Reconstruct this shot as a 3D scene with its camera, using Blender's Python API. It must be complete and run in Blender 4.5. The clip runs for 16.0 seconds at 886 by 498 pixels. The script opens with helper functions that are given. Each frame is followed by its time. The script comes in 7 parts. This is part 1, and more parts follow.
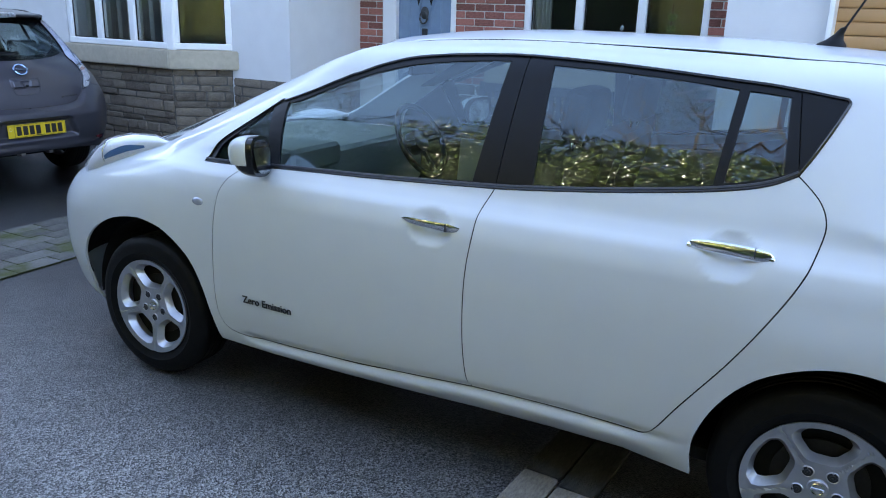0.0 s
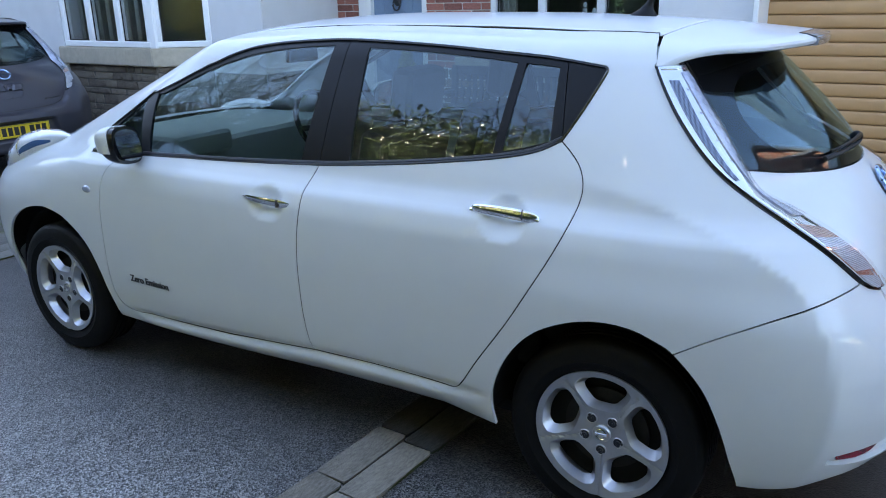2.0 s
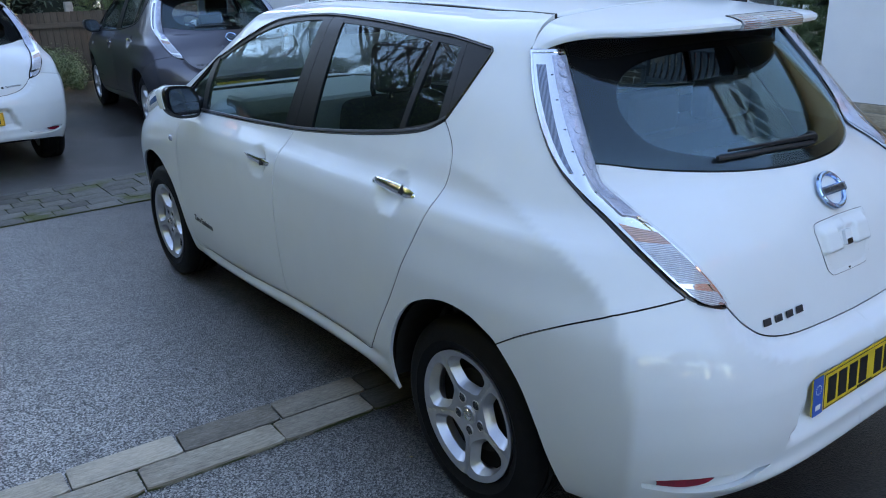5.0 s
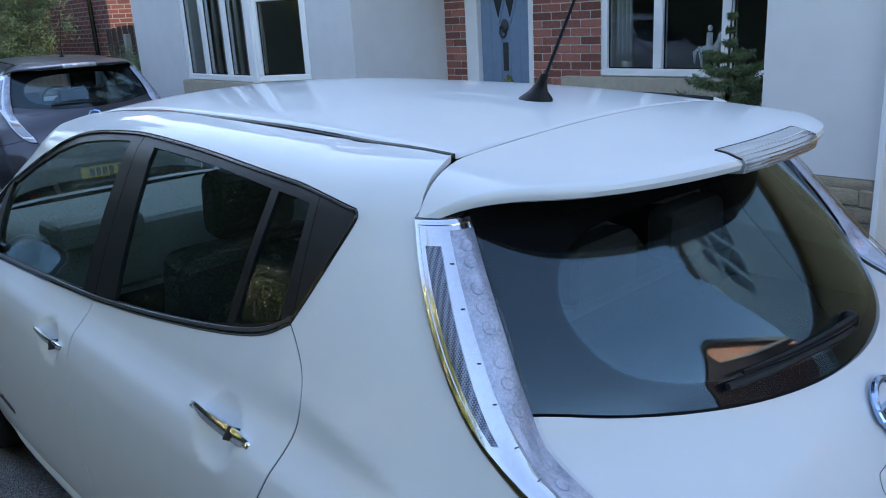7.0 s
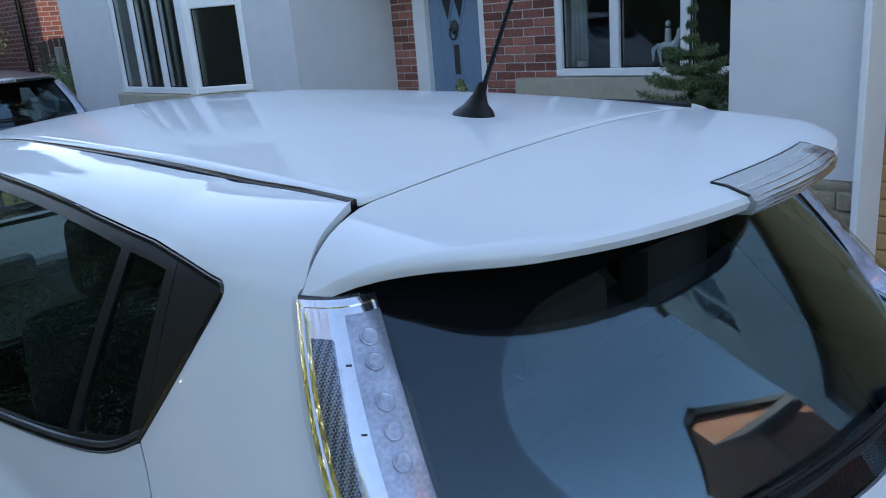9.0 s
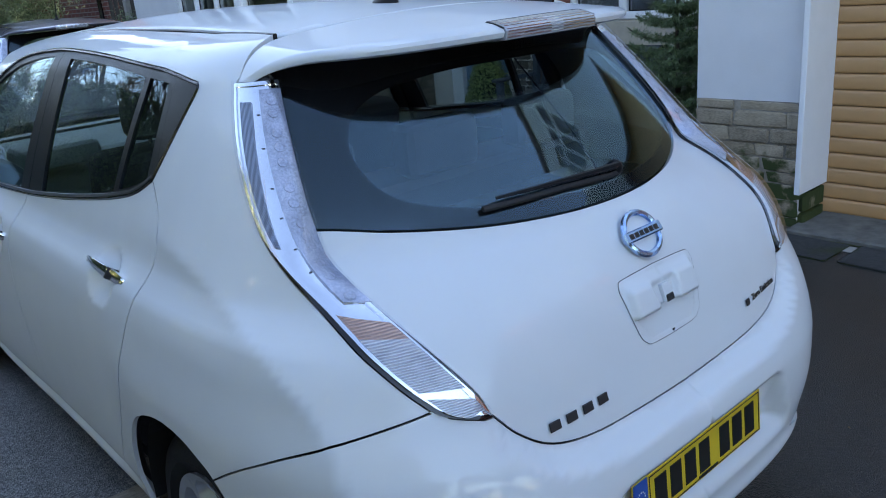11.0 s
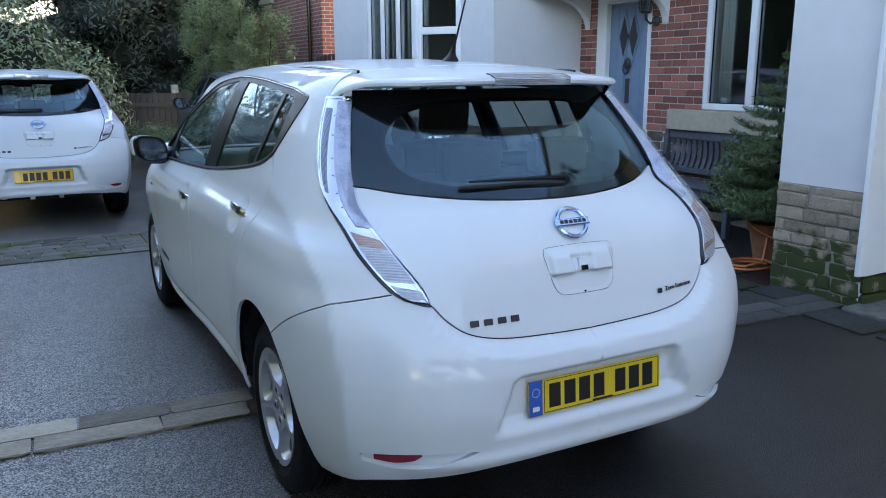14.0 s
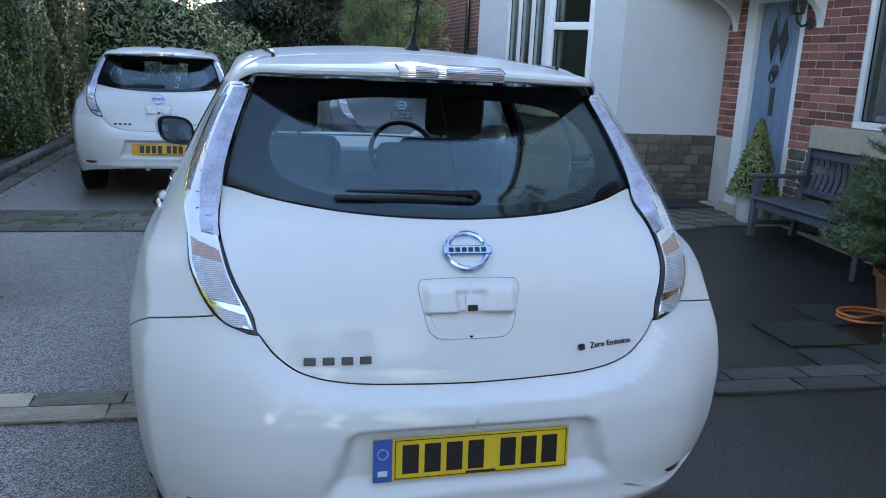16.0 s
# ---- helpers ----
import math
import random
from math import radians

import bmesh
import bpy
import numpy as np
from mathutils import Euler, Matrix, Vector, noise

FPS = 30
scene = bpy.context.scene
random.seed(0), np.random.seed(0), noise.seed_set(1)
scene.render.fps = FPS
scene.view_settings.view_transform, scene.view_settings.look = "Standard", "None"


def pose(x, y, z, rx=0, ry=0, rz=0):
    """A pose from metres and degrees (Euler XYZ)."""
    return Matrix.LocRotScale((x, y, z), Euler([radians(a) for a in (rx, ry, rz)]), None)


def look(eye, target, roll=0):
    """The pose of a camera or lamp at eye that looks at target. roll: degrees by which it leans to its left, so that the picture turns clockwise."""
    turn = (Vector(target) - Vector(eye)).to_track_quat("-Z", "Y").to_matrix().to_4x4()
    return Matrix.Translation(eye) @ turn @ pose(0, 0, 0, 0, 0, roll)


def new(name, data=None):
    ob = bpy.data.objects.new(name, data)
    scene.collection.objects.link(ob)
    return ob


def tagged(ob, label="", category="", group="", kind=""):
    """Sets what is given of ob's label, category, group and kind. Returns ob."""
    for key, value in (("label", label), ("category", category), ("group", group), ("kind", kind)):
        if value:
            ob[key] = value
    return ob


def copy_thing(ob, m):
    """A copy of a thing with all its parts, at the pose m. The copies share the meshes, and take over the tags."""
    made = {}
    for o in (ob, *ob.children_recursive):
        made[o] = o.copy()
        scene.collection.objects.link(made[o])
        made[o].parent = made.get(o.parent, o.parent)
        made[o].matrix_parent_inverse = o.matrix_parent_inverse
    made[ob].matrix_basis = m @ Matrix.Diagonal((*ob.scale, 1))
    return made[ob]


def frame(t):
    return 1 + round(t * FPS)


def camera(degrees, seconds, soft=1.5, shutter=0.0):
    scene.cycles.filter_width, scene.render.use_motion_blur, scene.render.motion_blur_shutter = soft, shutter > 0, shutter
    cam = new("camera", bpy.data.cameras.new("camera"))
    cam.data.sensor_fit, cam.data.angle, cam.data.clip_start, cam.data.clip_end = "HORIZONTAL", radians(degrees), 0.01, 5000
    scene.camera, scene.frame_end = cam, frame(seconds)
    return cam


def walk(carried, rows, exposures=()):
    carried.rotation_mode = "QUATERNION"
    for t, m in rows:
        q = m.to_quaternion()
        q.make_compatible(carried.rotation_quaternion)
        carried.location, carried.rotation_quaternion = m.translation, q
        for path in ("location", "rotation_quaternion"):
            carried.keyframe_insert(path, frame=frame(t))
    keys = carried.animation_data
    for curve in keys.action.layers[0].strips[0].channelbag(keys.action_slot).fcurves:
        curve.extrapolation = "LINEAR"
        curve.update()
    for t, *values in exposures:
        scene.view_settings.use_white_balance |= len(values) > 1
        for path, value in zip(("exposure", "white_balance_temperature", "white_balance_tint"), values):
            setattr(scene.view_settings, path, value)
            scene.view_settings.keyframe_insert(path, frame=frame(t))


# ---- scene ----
cam = camera(58.6, 16.0, soft=1.0)
PATH = [
    (0, (-3.084, 0.03, 1.606), (-1.396, 0.935, 1.029), 1.8),
    (0.5, (-3.043, -0.175, 1.609), (-1.346, 0.727, 1.056), 1.1),
    (1, (-2.993, -0.312, 1.606), (-1.309, 0.607, 1.039), -0.1),
    (1.5, (-2.958, -0.512, 1.618), (-1.306, 0.442, 1.019), -1.0),
    (2, (-2.873, -0.734, 1.615), (-1.259, 0.276, 1.004), -1.3),
    (2.5, (-2.752, -0.971, 1.615), (-1.192, 0.114, 0.992), -1.5),
    (3, (-2.745, -1.172, 1.6), (-1.263, 0.026, 0.993), -2.7),
    (5.5, (-1.897, -1.708, 1.641), (-0.801, -0.173, 0.976), -1.3),
    (6, (-1.687, -1.56, 1.681), (-0.578, -0.021, 1.047), -1.2),
    (6.5, (-1.579, -1.292, 1.713), (-0.385, 0.205, 1.133), -2.0),
    (7, (-1.445, -1.027, 1.741), (-0.147, 0.383, 1.168), -3.3),
    (7.5, (-1.249, -0.817, 1.778), (0.104, 0.539, 1.205), -4.4),
    (8, (-1.106, -0.686, 1.786), (0.268, 0.653, 1.222), -4.8),
    (8.5, (-1.094, -0.692, 1.764), (0.282, 0.647, 1.204), -4.9),
    (9, (-1.105, -0.793, 1.719), (0.258, 0.555, 1.148), -4.8),
    (9.5, (-1.15, -0.931, 1.675), (0.183, 0.433, 1.072), -4.4),
    (10, (-1.225, -1.121, 1.648), (0.061, 0.256, 0.978), -4.3),
    (12.5, (-1.744, -2.258, 1.496), (-0.598, -0.701, 0.982), -4.1),
    (13, (-1.856, -2.421, 1.501), (-0.759, -0.817, 1.031), -3.1),
    (13.5, (-1.794, -2.538, 1.493), (-0.779, -0.872, 1.051), -1.8),
    (14, (-1.533, -2.626, 1.485), (-0.614, -0.903, 1.05), -0.2),
    (14.5, (-1.311, -2.599, 1.459), (-0.494, -0.828, 1.019), 1.1),
    (15, (-1.069, -2.521, 1.479), (-0.359, -0.705, 1.036), 1.8),
    (15.5, (-0.811, -2.532, 1.473), (-0.207, -0.678, 1.027), 2.4),
    (16, (-0.573, -2.547, 1.484), (-0.074, -0.664, 1.032), 2.7),
]
walk(cam, [(t, look(eye, target, roll)) for t, eye, target, roll in PATH], exposures=((0, 3.80, 7700, 20), (3, 3.62, 7750, 19), (5.5, 3.37, 7600, 18), (9, 2.93, 7550, 16), (10, 2.96, 7450, 17), (12.5, 3.46, 7850, 19), (16, 3.32, 7850, 17)))

# ---- world, sun and exposure ----
world = bpy.data.worlds.new("World")
scene.world = world
world.use_nodes = True
SUN_HEIGHT, SUN_TURN = 20.0, 35.0   # elevation; heading measured from +y towards +x
wt = world.node_tree
sky = wt.nodes.new("ShaderNodeTexSky")
sky.sky_type, sky.sun_disc = "NISHITA", False
sky.sun_elevation, sky.sun_rotation = radians(SUN_HEIGHT), radians(SUN_TURN)
sky.air_density, sky.dust_density, sky.ozone_density = 1.0, 0.15, 2.2
wt.links.new(sky.outputs[0], wt.nodes["Background"].inputs[0])
wt.nodes["Background"].inputs[1].default_value = 0.10
sun = new("sun", bpy.data.lights.new("sun", "SUN"))
sun.data.energy, sun.data.angle, sun.data.color = 5.0, radians(0.6), (1.0, 0.86, 0.70)
a, e = radians(SUN_TURN), radians(SUN_HEIGHT)
sun.matrix_world = look((0, 0, 30), (-math.sin(a) * math.cos(e) * 9, -math.cos(a) * math.cos(e) * 9, 30 - math.sin(e) * 9))

# ---- materials ----
def material(name, colour=(0.5, 0.5, 0.5), rough=0.5, metal=0.0, noise_scale=None, spread=0.1, bump=0.0, bump_scale=None, coat=0.0, spec=0.5, random_spread=0.0):
    """A principled surface whose colour and roughness vary at two scales, with fine relief."""
    m = bpy.data.materials.new(name)
    m.use_nodes = True
    n, l = m.node_tree.nodes, m.node_tree.links
    b = n["Principled BSDF"]
    b.inputs["Base Color"].default_value = (*colour, 1)
    b.inputs["Roughness"].default_value, b.inputs["Metallic"].default_value = rough, metal
    b.inputs["Coat Weight"].default_value, b.inputs["Coat Roughness"].default_value = coat, 0.02
    b.inputs["Specular IOR Level"].default_value = spec
    if noise_scale or bump:
        co = n.new("ShaderNodeTexCoord")
    if noise_scale:
        big, small = n.new("ShaderNodeTexNoise"), n.new("ShaderNodeTexNoise")
        big.inputs["Scale"].default_value, small.inputs["Scale"].default_value = noise_scale / 9, noise_scale
        big.inputs["Detail"].default_value, small.inputs["Detail"].default_value = 4, 8
        for x in (big, small):
            l.new(co.outputs["Object"], x.inputs["Vector"])
        both = n.new("ShaderNodeMath")
        both.operation = "ADD"
        l.new(big.outputs["Fac"], both.inputs[0]), l.new(small.outputs["Fac"], both.inputs[1])
        value = both.outputs[0]
        if random_spread:
            info, mul, add = n.new("ShaderNodeObjectInfo"), n.new("ShaderNodeMath"), n.new("ShaderNodeMath")
            mul.operation, add.operation = "MULTIPLY_ADD", "ADD"
            mul.inputs[1].default_value, mul.inputs[2].default_value = random_spread, -random_spread / 2
            l.new(info.outputs["Random"], mul.inputs[0]), l.new(mul.outputs[0], add.inputs[0]), l.new(value, add.inputs[1])
            value = add.outputs[0]
        ramp = n.new("ShaderNodeMapRange")
        ramp.inputs["From Min"].default_value, ramp.inputs["From Max"].default_value = 0.6, 1.4
        ramp.inputs["To Min"].default_value, ramp.inputs["To Max"].default_value = 1 - spread * 2, 1 + spread * 2
        l.new(value, ramp.inputs["Value"])
        tint = n.new("ShaderNodeVectorMath")
        tint.operation = "SCALE"
        tint.inputs[0].default_value = colour
        l.new(ramp.outputs[0], tint.inputs["Scale"]), l.new(tint.outputs[0], b.inputs["Base Color"])
    if bump:
        g, bp = n.new("ShaderNodeTexNoise"), n.new("ShaderNodeBump")
        g.inputs["Scale"].default_value, g.inputs["Detail"].default_value = bump_scale or 60, 6
        bp.inputs["Strength"].default_value, bp.inputs["Distance"].default_value = 1.0, bump
        l.new(co.outputs["Object"], g.inputs["Vector"]), l.new(g.outputs["Fac"], bp.inputs["Height"]), l.new(bp.outputs["Normal"], b.inputs["Normal"])
    return m


def glass(name, tint, sky_tint=(1.0, 1.0, 1.0), ior=1.5):
    """A thin pane: tinted see-through with a mirror gloss that grows at a slant."""
    m = bpy.data.materials.new(name)
    m.use_nodes = True
    n, l = m.node_tree.nodes, m.node_tree.links
    n.remove(n["Principled BSDF"])
    clear, shine, mix, slant = n.new("ShaderNodeBsdfTransparent"), n.new("ShaderNodeBsdfGlossy"), n.new("ShaderNodeMixShader"), n.new("ShaderNodeLayerWeight")
    power, gloss = n.new("ShaderNodeMath"), n.new("ShaderNodeMapRange")
    power.operation, power.inputs[1].default_value, slant.inputs["Blend"].default_value = "POWER", 5.0, 0.5
    gloss.inputs["To Min"].default_value = ((ior - 1) / (ior + 1)) ** 2   # the same from both sides of a thin pane
    l.new(slant.outputs["Facing"], power.inputs[0]), l.new(power.outputs[0], gloss.inputs["Value"])
    clear.inputs["Color"].default_value = (*tint, 1)
    shine.inputs["Roughness"].default_value = 0.0
    # blue of the mirrored sky put into the gloss colour
    shine.inputs["Color"].default_value = (*sky_tint, 1)
    l.new(gloss.outputs[0], mix.inputs[0]), l.new(clear.outputs[0], mix.inputs[1]), l.new(shine.outputs[0], mix.inputs[2])
    l.new(mix.outputs[0], n["Material Output"].inputs[0])
    return m


def car_paint(name, colour, rough=0.35, metal=0.0, spec=0.5):
    """Clear-coated paint with faint flakes and a thin film of road dust."""
    m = material(name, colour, rough, metal, noise_scale=9, spread=0.012, coat=1.0, spec=spec)
    n, l = m.node_tree.nodes, m.node_tree.links
    b = n["Principled BSDF"]
    b.inputs["Coat Weight"].default_value = 0.65
    co, dust, mr = n.new("ShaderNodeTexCoord"), n.new("ShaderNodeTexNoise"), n.new("ShaderNodeMapRange")
    dust.inputs["Scale"].default_value, dust.inputs["Detail"].default_value = 3, 10
    l.new(co.outputs["Object"], dust.inputs["Vector"]), l.new(dust.outputs["Fac"], mr.inputs["Value"])
    mr.inputs["From Min"].default_value, mr.inputs["From Max"].default_value = 0.35, 0.75
    mr.inputs["To Min"].default_value, mr.inputs["To Max"].default_value = 0.01, 0.05
    l.new(mr.outputs[0], b.inputs["Coat Roughness"])
    return m


PEARL = car_paint("pearl_white_paint", (0.638, 0.672, 0.694), 0.5, spec=0.08)
GUNMETAL = car_paint("gunmetal_paint", (0.065, 0.066, 0.085), 0.35, 0.6)
TRIM = material("black_trim", (0.006, 0.007, 0.009), 0.34, spec=0.20, noise_scale=40, spread=0.08, bump=0.0002, bump_scale=900)
WAIST = material("waist_moulding", (0.05, 0.053, 0.06), 0.3, 0.3, noise_scale=40, spread=0.06)
GLOSS_BLACK = material("gloss_black", (0.008, 0.008, 0.009), 0.12)
RUBBER = material("tyre_rubber", (0.0060, 0.0060, 0.0065), 0.55, spec=0.16, noise_scale=30, spread=0.2, bump=0.0008, bump_scale=300)
ALLOY = material("alloy", (0.52, 0.53, 0.56), 0.33, 0.8, noise_scale=40, spread=0.05, coat=0.3)
CHROME = material("chrome", (0.82, 0.83, 0.85), 0.05, 1.0)
DARK = material("dark_plastic", (0.012, 0.012, 0.013), 0.7, noise_scale=20, spread=0.2)
UNDER = material("underbody", (0.004, 0.004, 0.004), 0.9, noise_scale=10, spread=0.2)
SIDE_GLASS = glass("side_glass", (0.47, 0.55, 0.53), (0.74, 0.92, 1.0), 1.85)
REAR_GLASS = glass("rear_glass", (0.90, 0.93, 0.93), (0.60, 0.86, 1.0), 1.68)
INNER_GLASS = glass("inner_glass_face", (0.92, 0.95, 0.95), (0.58, 0.88, 1.0), 1.72)
PRINT = material("glass_print", (0.006, 0.006, 0.007), 0.8, spec=0.05)
SCREEN_GLASS = glass("screen_glass", (0.86, 0.90, 0.89), ior=1.5)
LENS = glass("clear_lens", (0.92, 0.93, 0.95), ior=1.5)
REFLECTOR = material("lamp_reflector", (0.80, 0.81, 0.83), 0.05, 1.0, noise_scale=120, spread=0.04, bump=0.00006, bump_scale=60)
HEAD_CHROME = material("headlamp_chrome", (0.86, 0.87, 0.89), 0.35, 0.15, noise_scale=30, spread=0.05)
LED = material("led_strip", (0.42, 0.45, 0.55), 0.16, 0.25, noise_scale=200, spread=0.2, bump=0.0012, bump_scale=85, coat=1.0)
LAMP_MESH = material("lamp_insert", (0.10, 0.14, 0.22), 0.3, 0.3, coat=0.8)
nodes, dots, place = LAMP_MESH.node_tree.nodes, LAMP_MESH.node_tree.nodes.new("ShaderNodeTexChecker"), LAMP_MESH.node_tree.nodes.new("ShaderNodeTexCoord")
dots.inputs["Scale"].default_value = 330   # punched dots about three millimetres apart
dots.inputs["Color1"].default_value, dots.inputs["Color2"].default_value = (0.018, 0.026, 0.050, 1), (0.21, 0.27, 0.37, 1)
LAMP_MESH.node_tree.links.new(place.outputs["Object"], dots.inputs["Vector"])
LAMP_MESH.node_tree.links.new(dots.outputs["Color"], nodes["Principled BSDF"].inputs["Base Color"])
def ribbed(name, light, dark, size):
    """Clear moulded lens: fine ribs, light on one flank and shade on the other painted in."""
    m = material(name, light, 0.16, 0.25, coat=1.0)
    n, l = m.node_tree.nodes, m.node_tree.links
    b = n["Principled BSDF"]
    co, wave, noise, mix, bp = n.new("ShaderNodeTexCoord"), n.new("ShaderNodeTexWave"), n.new("ShaderNodeTexNoise"), n.new("ShaderNodeMix"), n.new("ShaderNodeBump")
    wave.bands_direction = "Z"
    wave.inputs["Scale"].default_value, wave.inputs["Distortion"].default_value = size, 0.6
    noise.inputs["Scale"].default_value = 40
    l.new(co.outputs["Object"], wave.inputs["Vector"]), l.new(co.outputs["Object"], noise.inputs["Vector"])
    mul = n.new("ShaderNodeMath")
    mul.operation = "MULTIPLY"
    l.new(wave.outputs["Fac"], mul.inputs[0]), l.new(noise.outputs["Fac"], mul.inputs[1])
    mix.data_type = "RGBA"
    l.new(mul.outputs[0], mix.inputs[0])
    mix.inputs[6].default_value, mix.inputs[7].default_value = (*light, 1), (*dark, 1)
    l.new(mix.outputs[2], b.inputs["Base Color"])
    bp.inputs["Distance"].default_value = 0.002
    l.new(wave.outputs["Fac"], bp.inputs["Height"]), l.new(bp.outputs["Normal"], b.inputs["Normal"])
    return m


AMBER = ribbed("amber_lens", (0.60, 0.34, 0.25), (0.24, 0.13, 0.10), 80)
CLEAR_LAMP = ribbed("reversing_lens", (0.72, 0.73, 0.78), (0.14, 0.14, 0.17), 80)
SMOKE_LENS = material("smoked_lens", (0.36, 0.38, 0.42), 0.18, 0.2, noise_scale=200, spread=0.04, coat=1.0)
RED_LENS = material("red_reflector", (0.28, 0.012, 0.03), 0.2, coat=1.0, noise_scale=300, spread=0.15)
PLATE_Y = material("plate_yellow", (0.72, 0.50, 0.03), 0.3, coat=0.5, noise_scale=20, spread=0.03)
PLATE_O = material("plate_amber", (0.76, 0.40, 0.02), 0.3, coat=0.5, noise_scale=20, spread=0.03)
PLATE_BLUE = material("plate_blue", (0.02, 0.10, 0.42), 0.3, coat=0.5)
BADGE_BLUE = material("badge_blue", (0.10, 0.24, 0.48), 0.25, 0.35, coat=1.0)
SEAT = material("seat_cloth", (0.026, 0.028, 0.029), 0.85, noise_scale=60, spread=0.1, bump=0.001, bump_scale=400)
DASH = material("dashboard", (0.26, 0.31, 0.29), 0.6, noise_scale=40, spread=0.06, bump=0.0006, bump_scale=500)
HEADLINER = material("headliner", (0.07, 0.07, 0.07), 0.9, noise_scale=60, spread=0.05)
BLUE_CHROME = material("blue_chrome", (0.40, 0.56, 0.80), 0.16, 0.9, noise_scale=30, spread=0.05)
MIRROR = material("mirror", (0.55, 0.58, 0.60), 0.0, 1.0)
INK = material("plate_ink", (0.012, 0.012, 0.012), 0.4)
WHITE_INK = material("white_ink", (0.7, 0.7, 0.7), 0.5)

# ---- shape of the car ----
YR = 0.30   # where the side turns into the tail
UT = 1.45   # length of the tail's half-turn in u


def smooth_interp(x, xs, ys):
    """Monotone cubic through the knots, flat beyond the ends."""
    xs, ys = np.asarray(xs, float), np.asarray(ys, float)
    h, d = np.diff(xs), np.diff(ys) / np.diff(xs)
    m = np.zeros_like(ys)
    for i in range(1, len(xs) - 1):
        if d[i - 1] * d[i] > 0:
            a, b = 2 * h[i] + h[i - 1], h[i] + 2 * h[i - 1]
            m[i] = (a + b) / (a / d[i - 1] + b / d[i])
    m[0], m[-1] = d[0], d[-1]
    x = np.clip(np.asarray(x, float), xs[0], xs[-1])
    i = np.clip(np.searchsorted(xs, x, side="right") - 1, 0, len(xs) - 2)
    t = (x - xs[i]) / h[i]
    return ((1 + 2 * t) * (1 - t) ** 2 * ys[i] + t * (1 - t) ** 2 * h[i] * m[i]
            + t * t * (3 - 2 * t) * ys[i + 1] + t * t * (t - 1) * h[i] * m[i + 1])


SIDE_Z = (0.16, 0.22, 0.258, 0.285, 0.305, 0.325, 0.35, 0.42, 0.58, 0.76, 0.88, 0.96, 1.00, 1.03, 1.08, 1.13, 1.18, 1.24, 1.30, 1.36, 1.41, 1.455, 1.488, 1.505)
SIDE_W = (0.775, 0.800, 0.824, 0.834, 0.839, 0.843, 0.848, 0.860, 0.872, 0.878, 0.872, 0.850, 0.817, 0.7950, 0.7752, 0.7540, 0.7312, 0.7019, 0.6703, 0.6366, 0.6069, 0.562, 0.468, 0.30)
GATE_Z = (0.50, 0.704, 0.80, 0.92, 1.02, 1.12, 1.22, 1.32, 1.42, 1.48, 1.53)   # tailgate and all above the bumper
GATE_Y = (0.760, 0.738, 0.712, 0.672, 0.625, 0.572, 0.490, 0.395, 0.292, 0.25, 0.10)
BUMP_Z = (0.16, 0.24, 0.32, 0.42, 0.52, 0.61, 0.66, 0.70, 0.75, 0.80, 0.84, 0.88, 0.92)   # bumper, running up into the wings
BUMP_Y = (0.60, 0.72, 0.775, 0.805, 0.817, 0.812, 0.800, 0.786, 0.763, 0.732, 0.706, 0.687, 0.672)
NOSE_Z = (0.16, 0.24, 0.34, 0.50, 0.66, 0.78, 0.86, 0.93, 1.00, 1.06, 1.20, 1.34, 1.44, 1.50, 1.53)
NOSE_Y = (3.48, 3.57, 3.615, 3.645, 3.63, 3.55, 3.42, 3.22, 3.00, 2.86, 2.52, 2.165, 1.895, 1.66, 1.42)
ROOF_Y = (-0.45, -0.30, 0.0, 0.20, 0.60, 1.10, 1.50, 1.80, 2.1)
ROOF_Z = (1.470, 1.490, 1.518, 1.531, 1.546, 1.550, 1.535, 1.500, 1.44)


def roof_z(x, y):
    return smooth_interp(y, ROOF_Y, ROOF_Z) - 0.14 * np.asarray(x) ** 2


def lift(y):
    return smooth_interp(y, (-0.2, 0.0, 0.4, 1.1, 1.8), (0.0, 0.0, 0.018, 0.032, 0.0))


def raised(y, z):
    """Height on the plain section that stands for height z at y."""
    return z - lift(y) * np.clip((z - 1.0) / 0.42, 0, 1)


def side_w(y, z):
    w = smooth_interp(raised(y, z), SIDE_Z, SIDE_W)
    y, z = np.asarray(y, float), np.asarray(z, float)
    # sill: the doors tuck in along their lower edge, over a round bead that turns under
    low = np.interp(y, (0.4, 0.8, 1.1, 1.42, 1.7, 2.375), (0.366, 0.370, 0.362, 0.338, 0.322, 0.309))
    fade = np.clip((y - 0.36) / 0.22, 0, 1) * np.clip((2.58 - y) / 0.16, 0, 1)
    sill = -0.014 * np.exp(-((z - low - 0.002) / 0.015) ** 2) + 0.004 * np.exp(-((z - low + 0.034) / 0.014) ** 2) - 0.060 * np.clip((low - 0.048 - z) / 0.075, 0, 1) ** 1.3
    return w + fade * sill - 0.012 * np.clip((y - 1.7) / 1.0, 0, 1) ** 2


FLARE = 0.014   # over the rear wheel
HANDLES = ((1.275, 0.913), (0.325, 0.968))   # u, z of the cups


def soft_step(t):
    t = np.clip(t, 0, 1)
    return t * t * (3 - 2 * t)


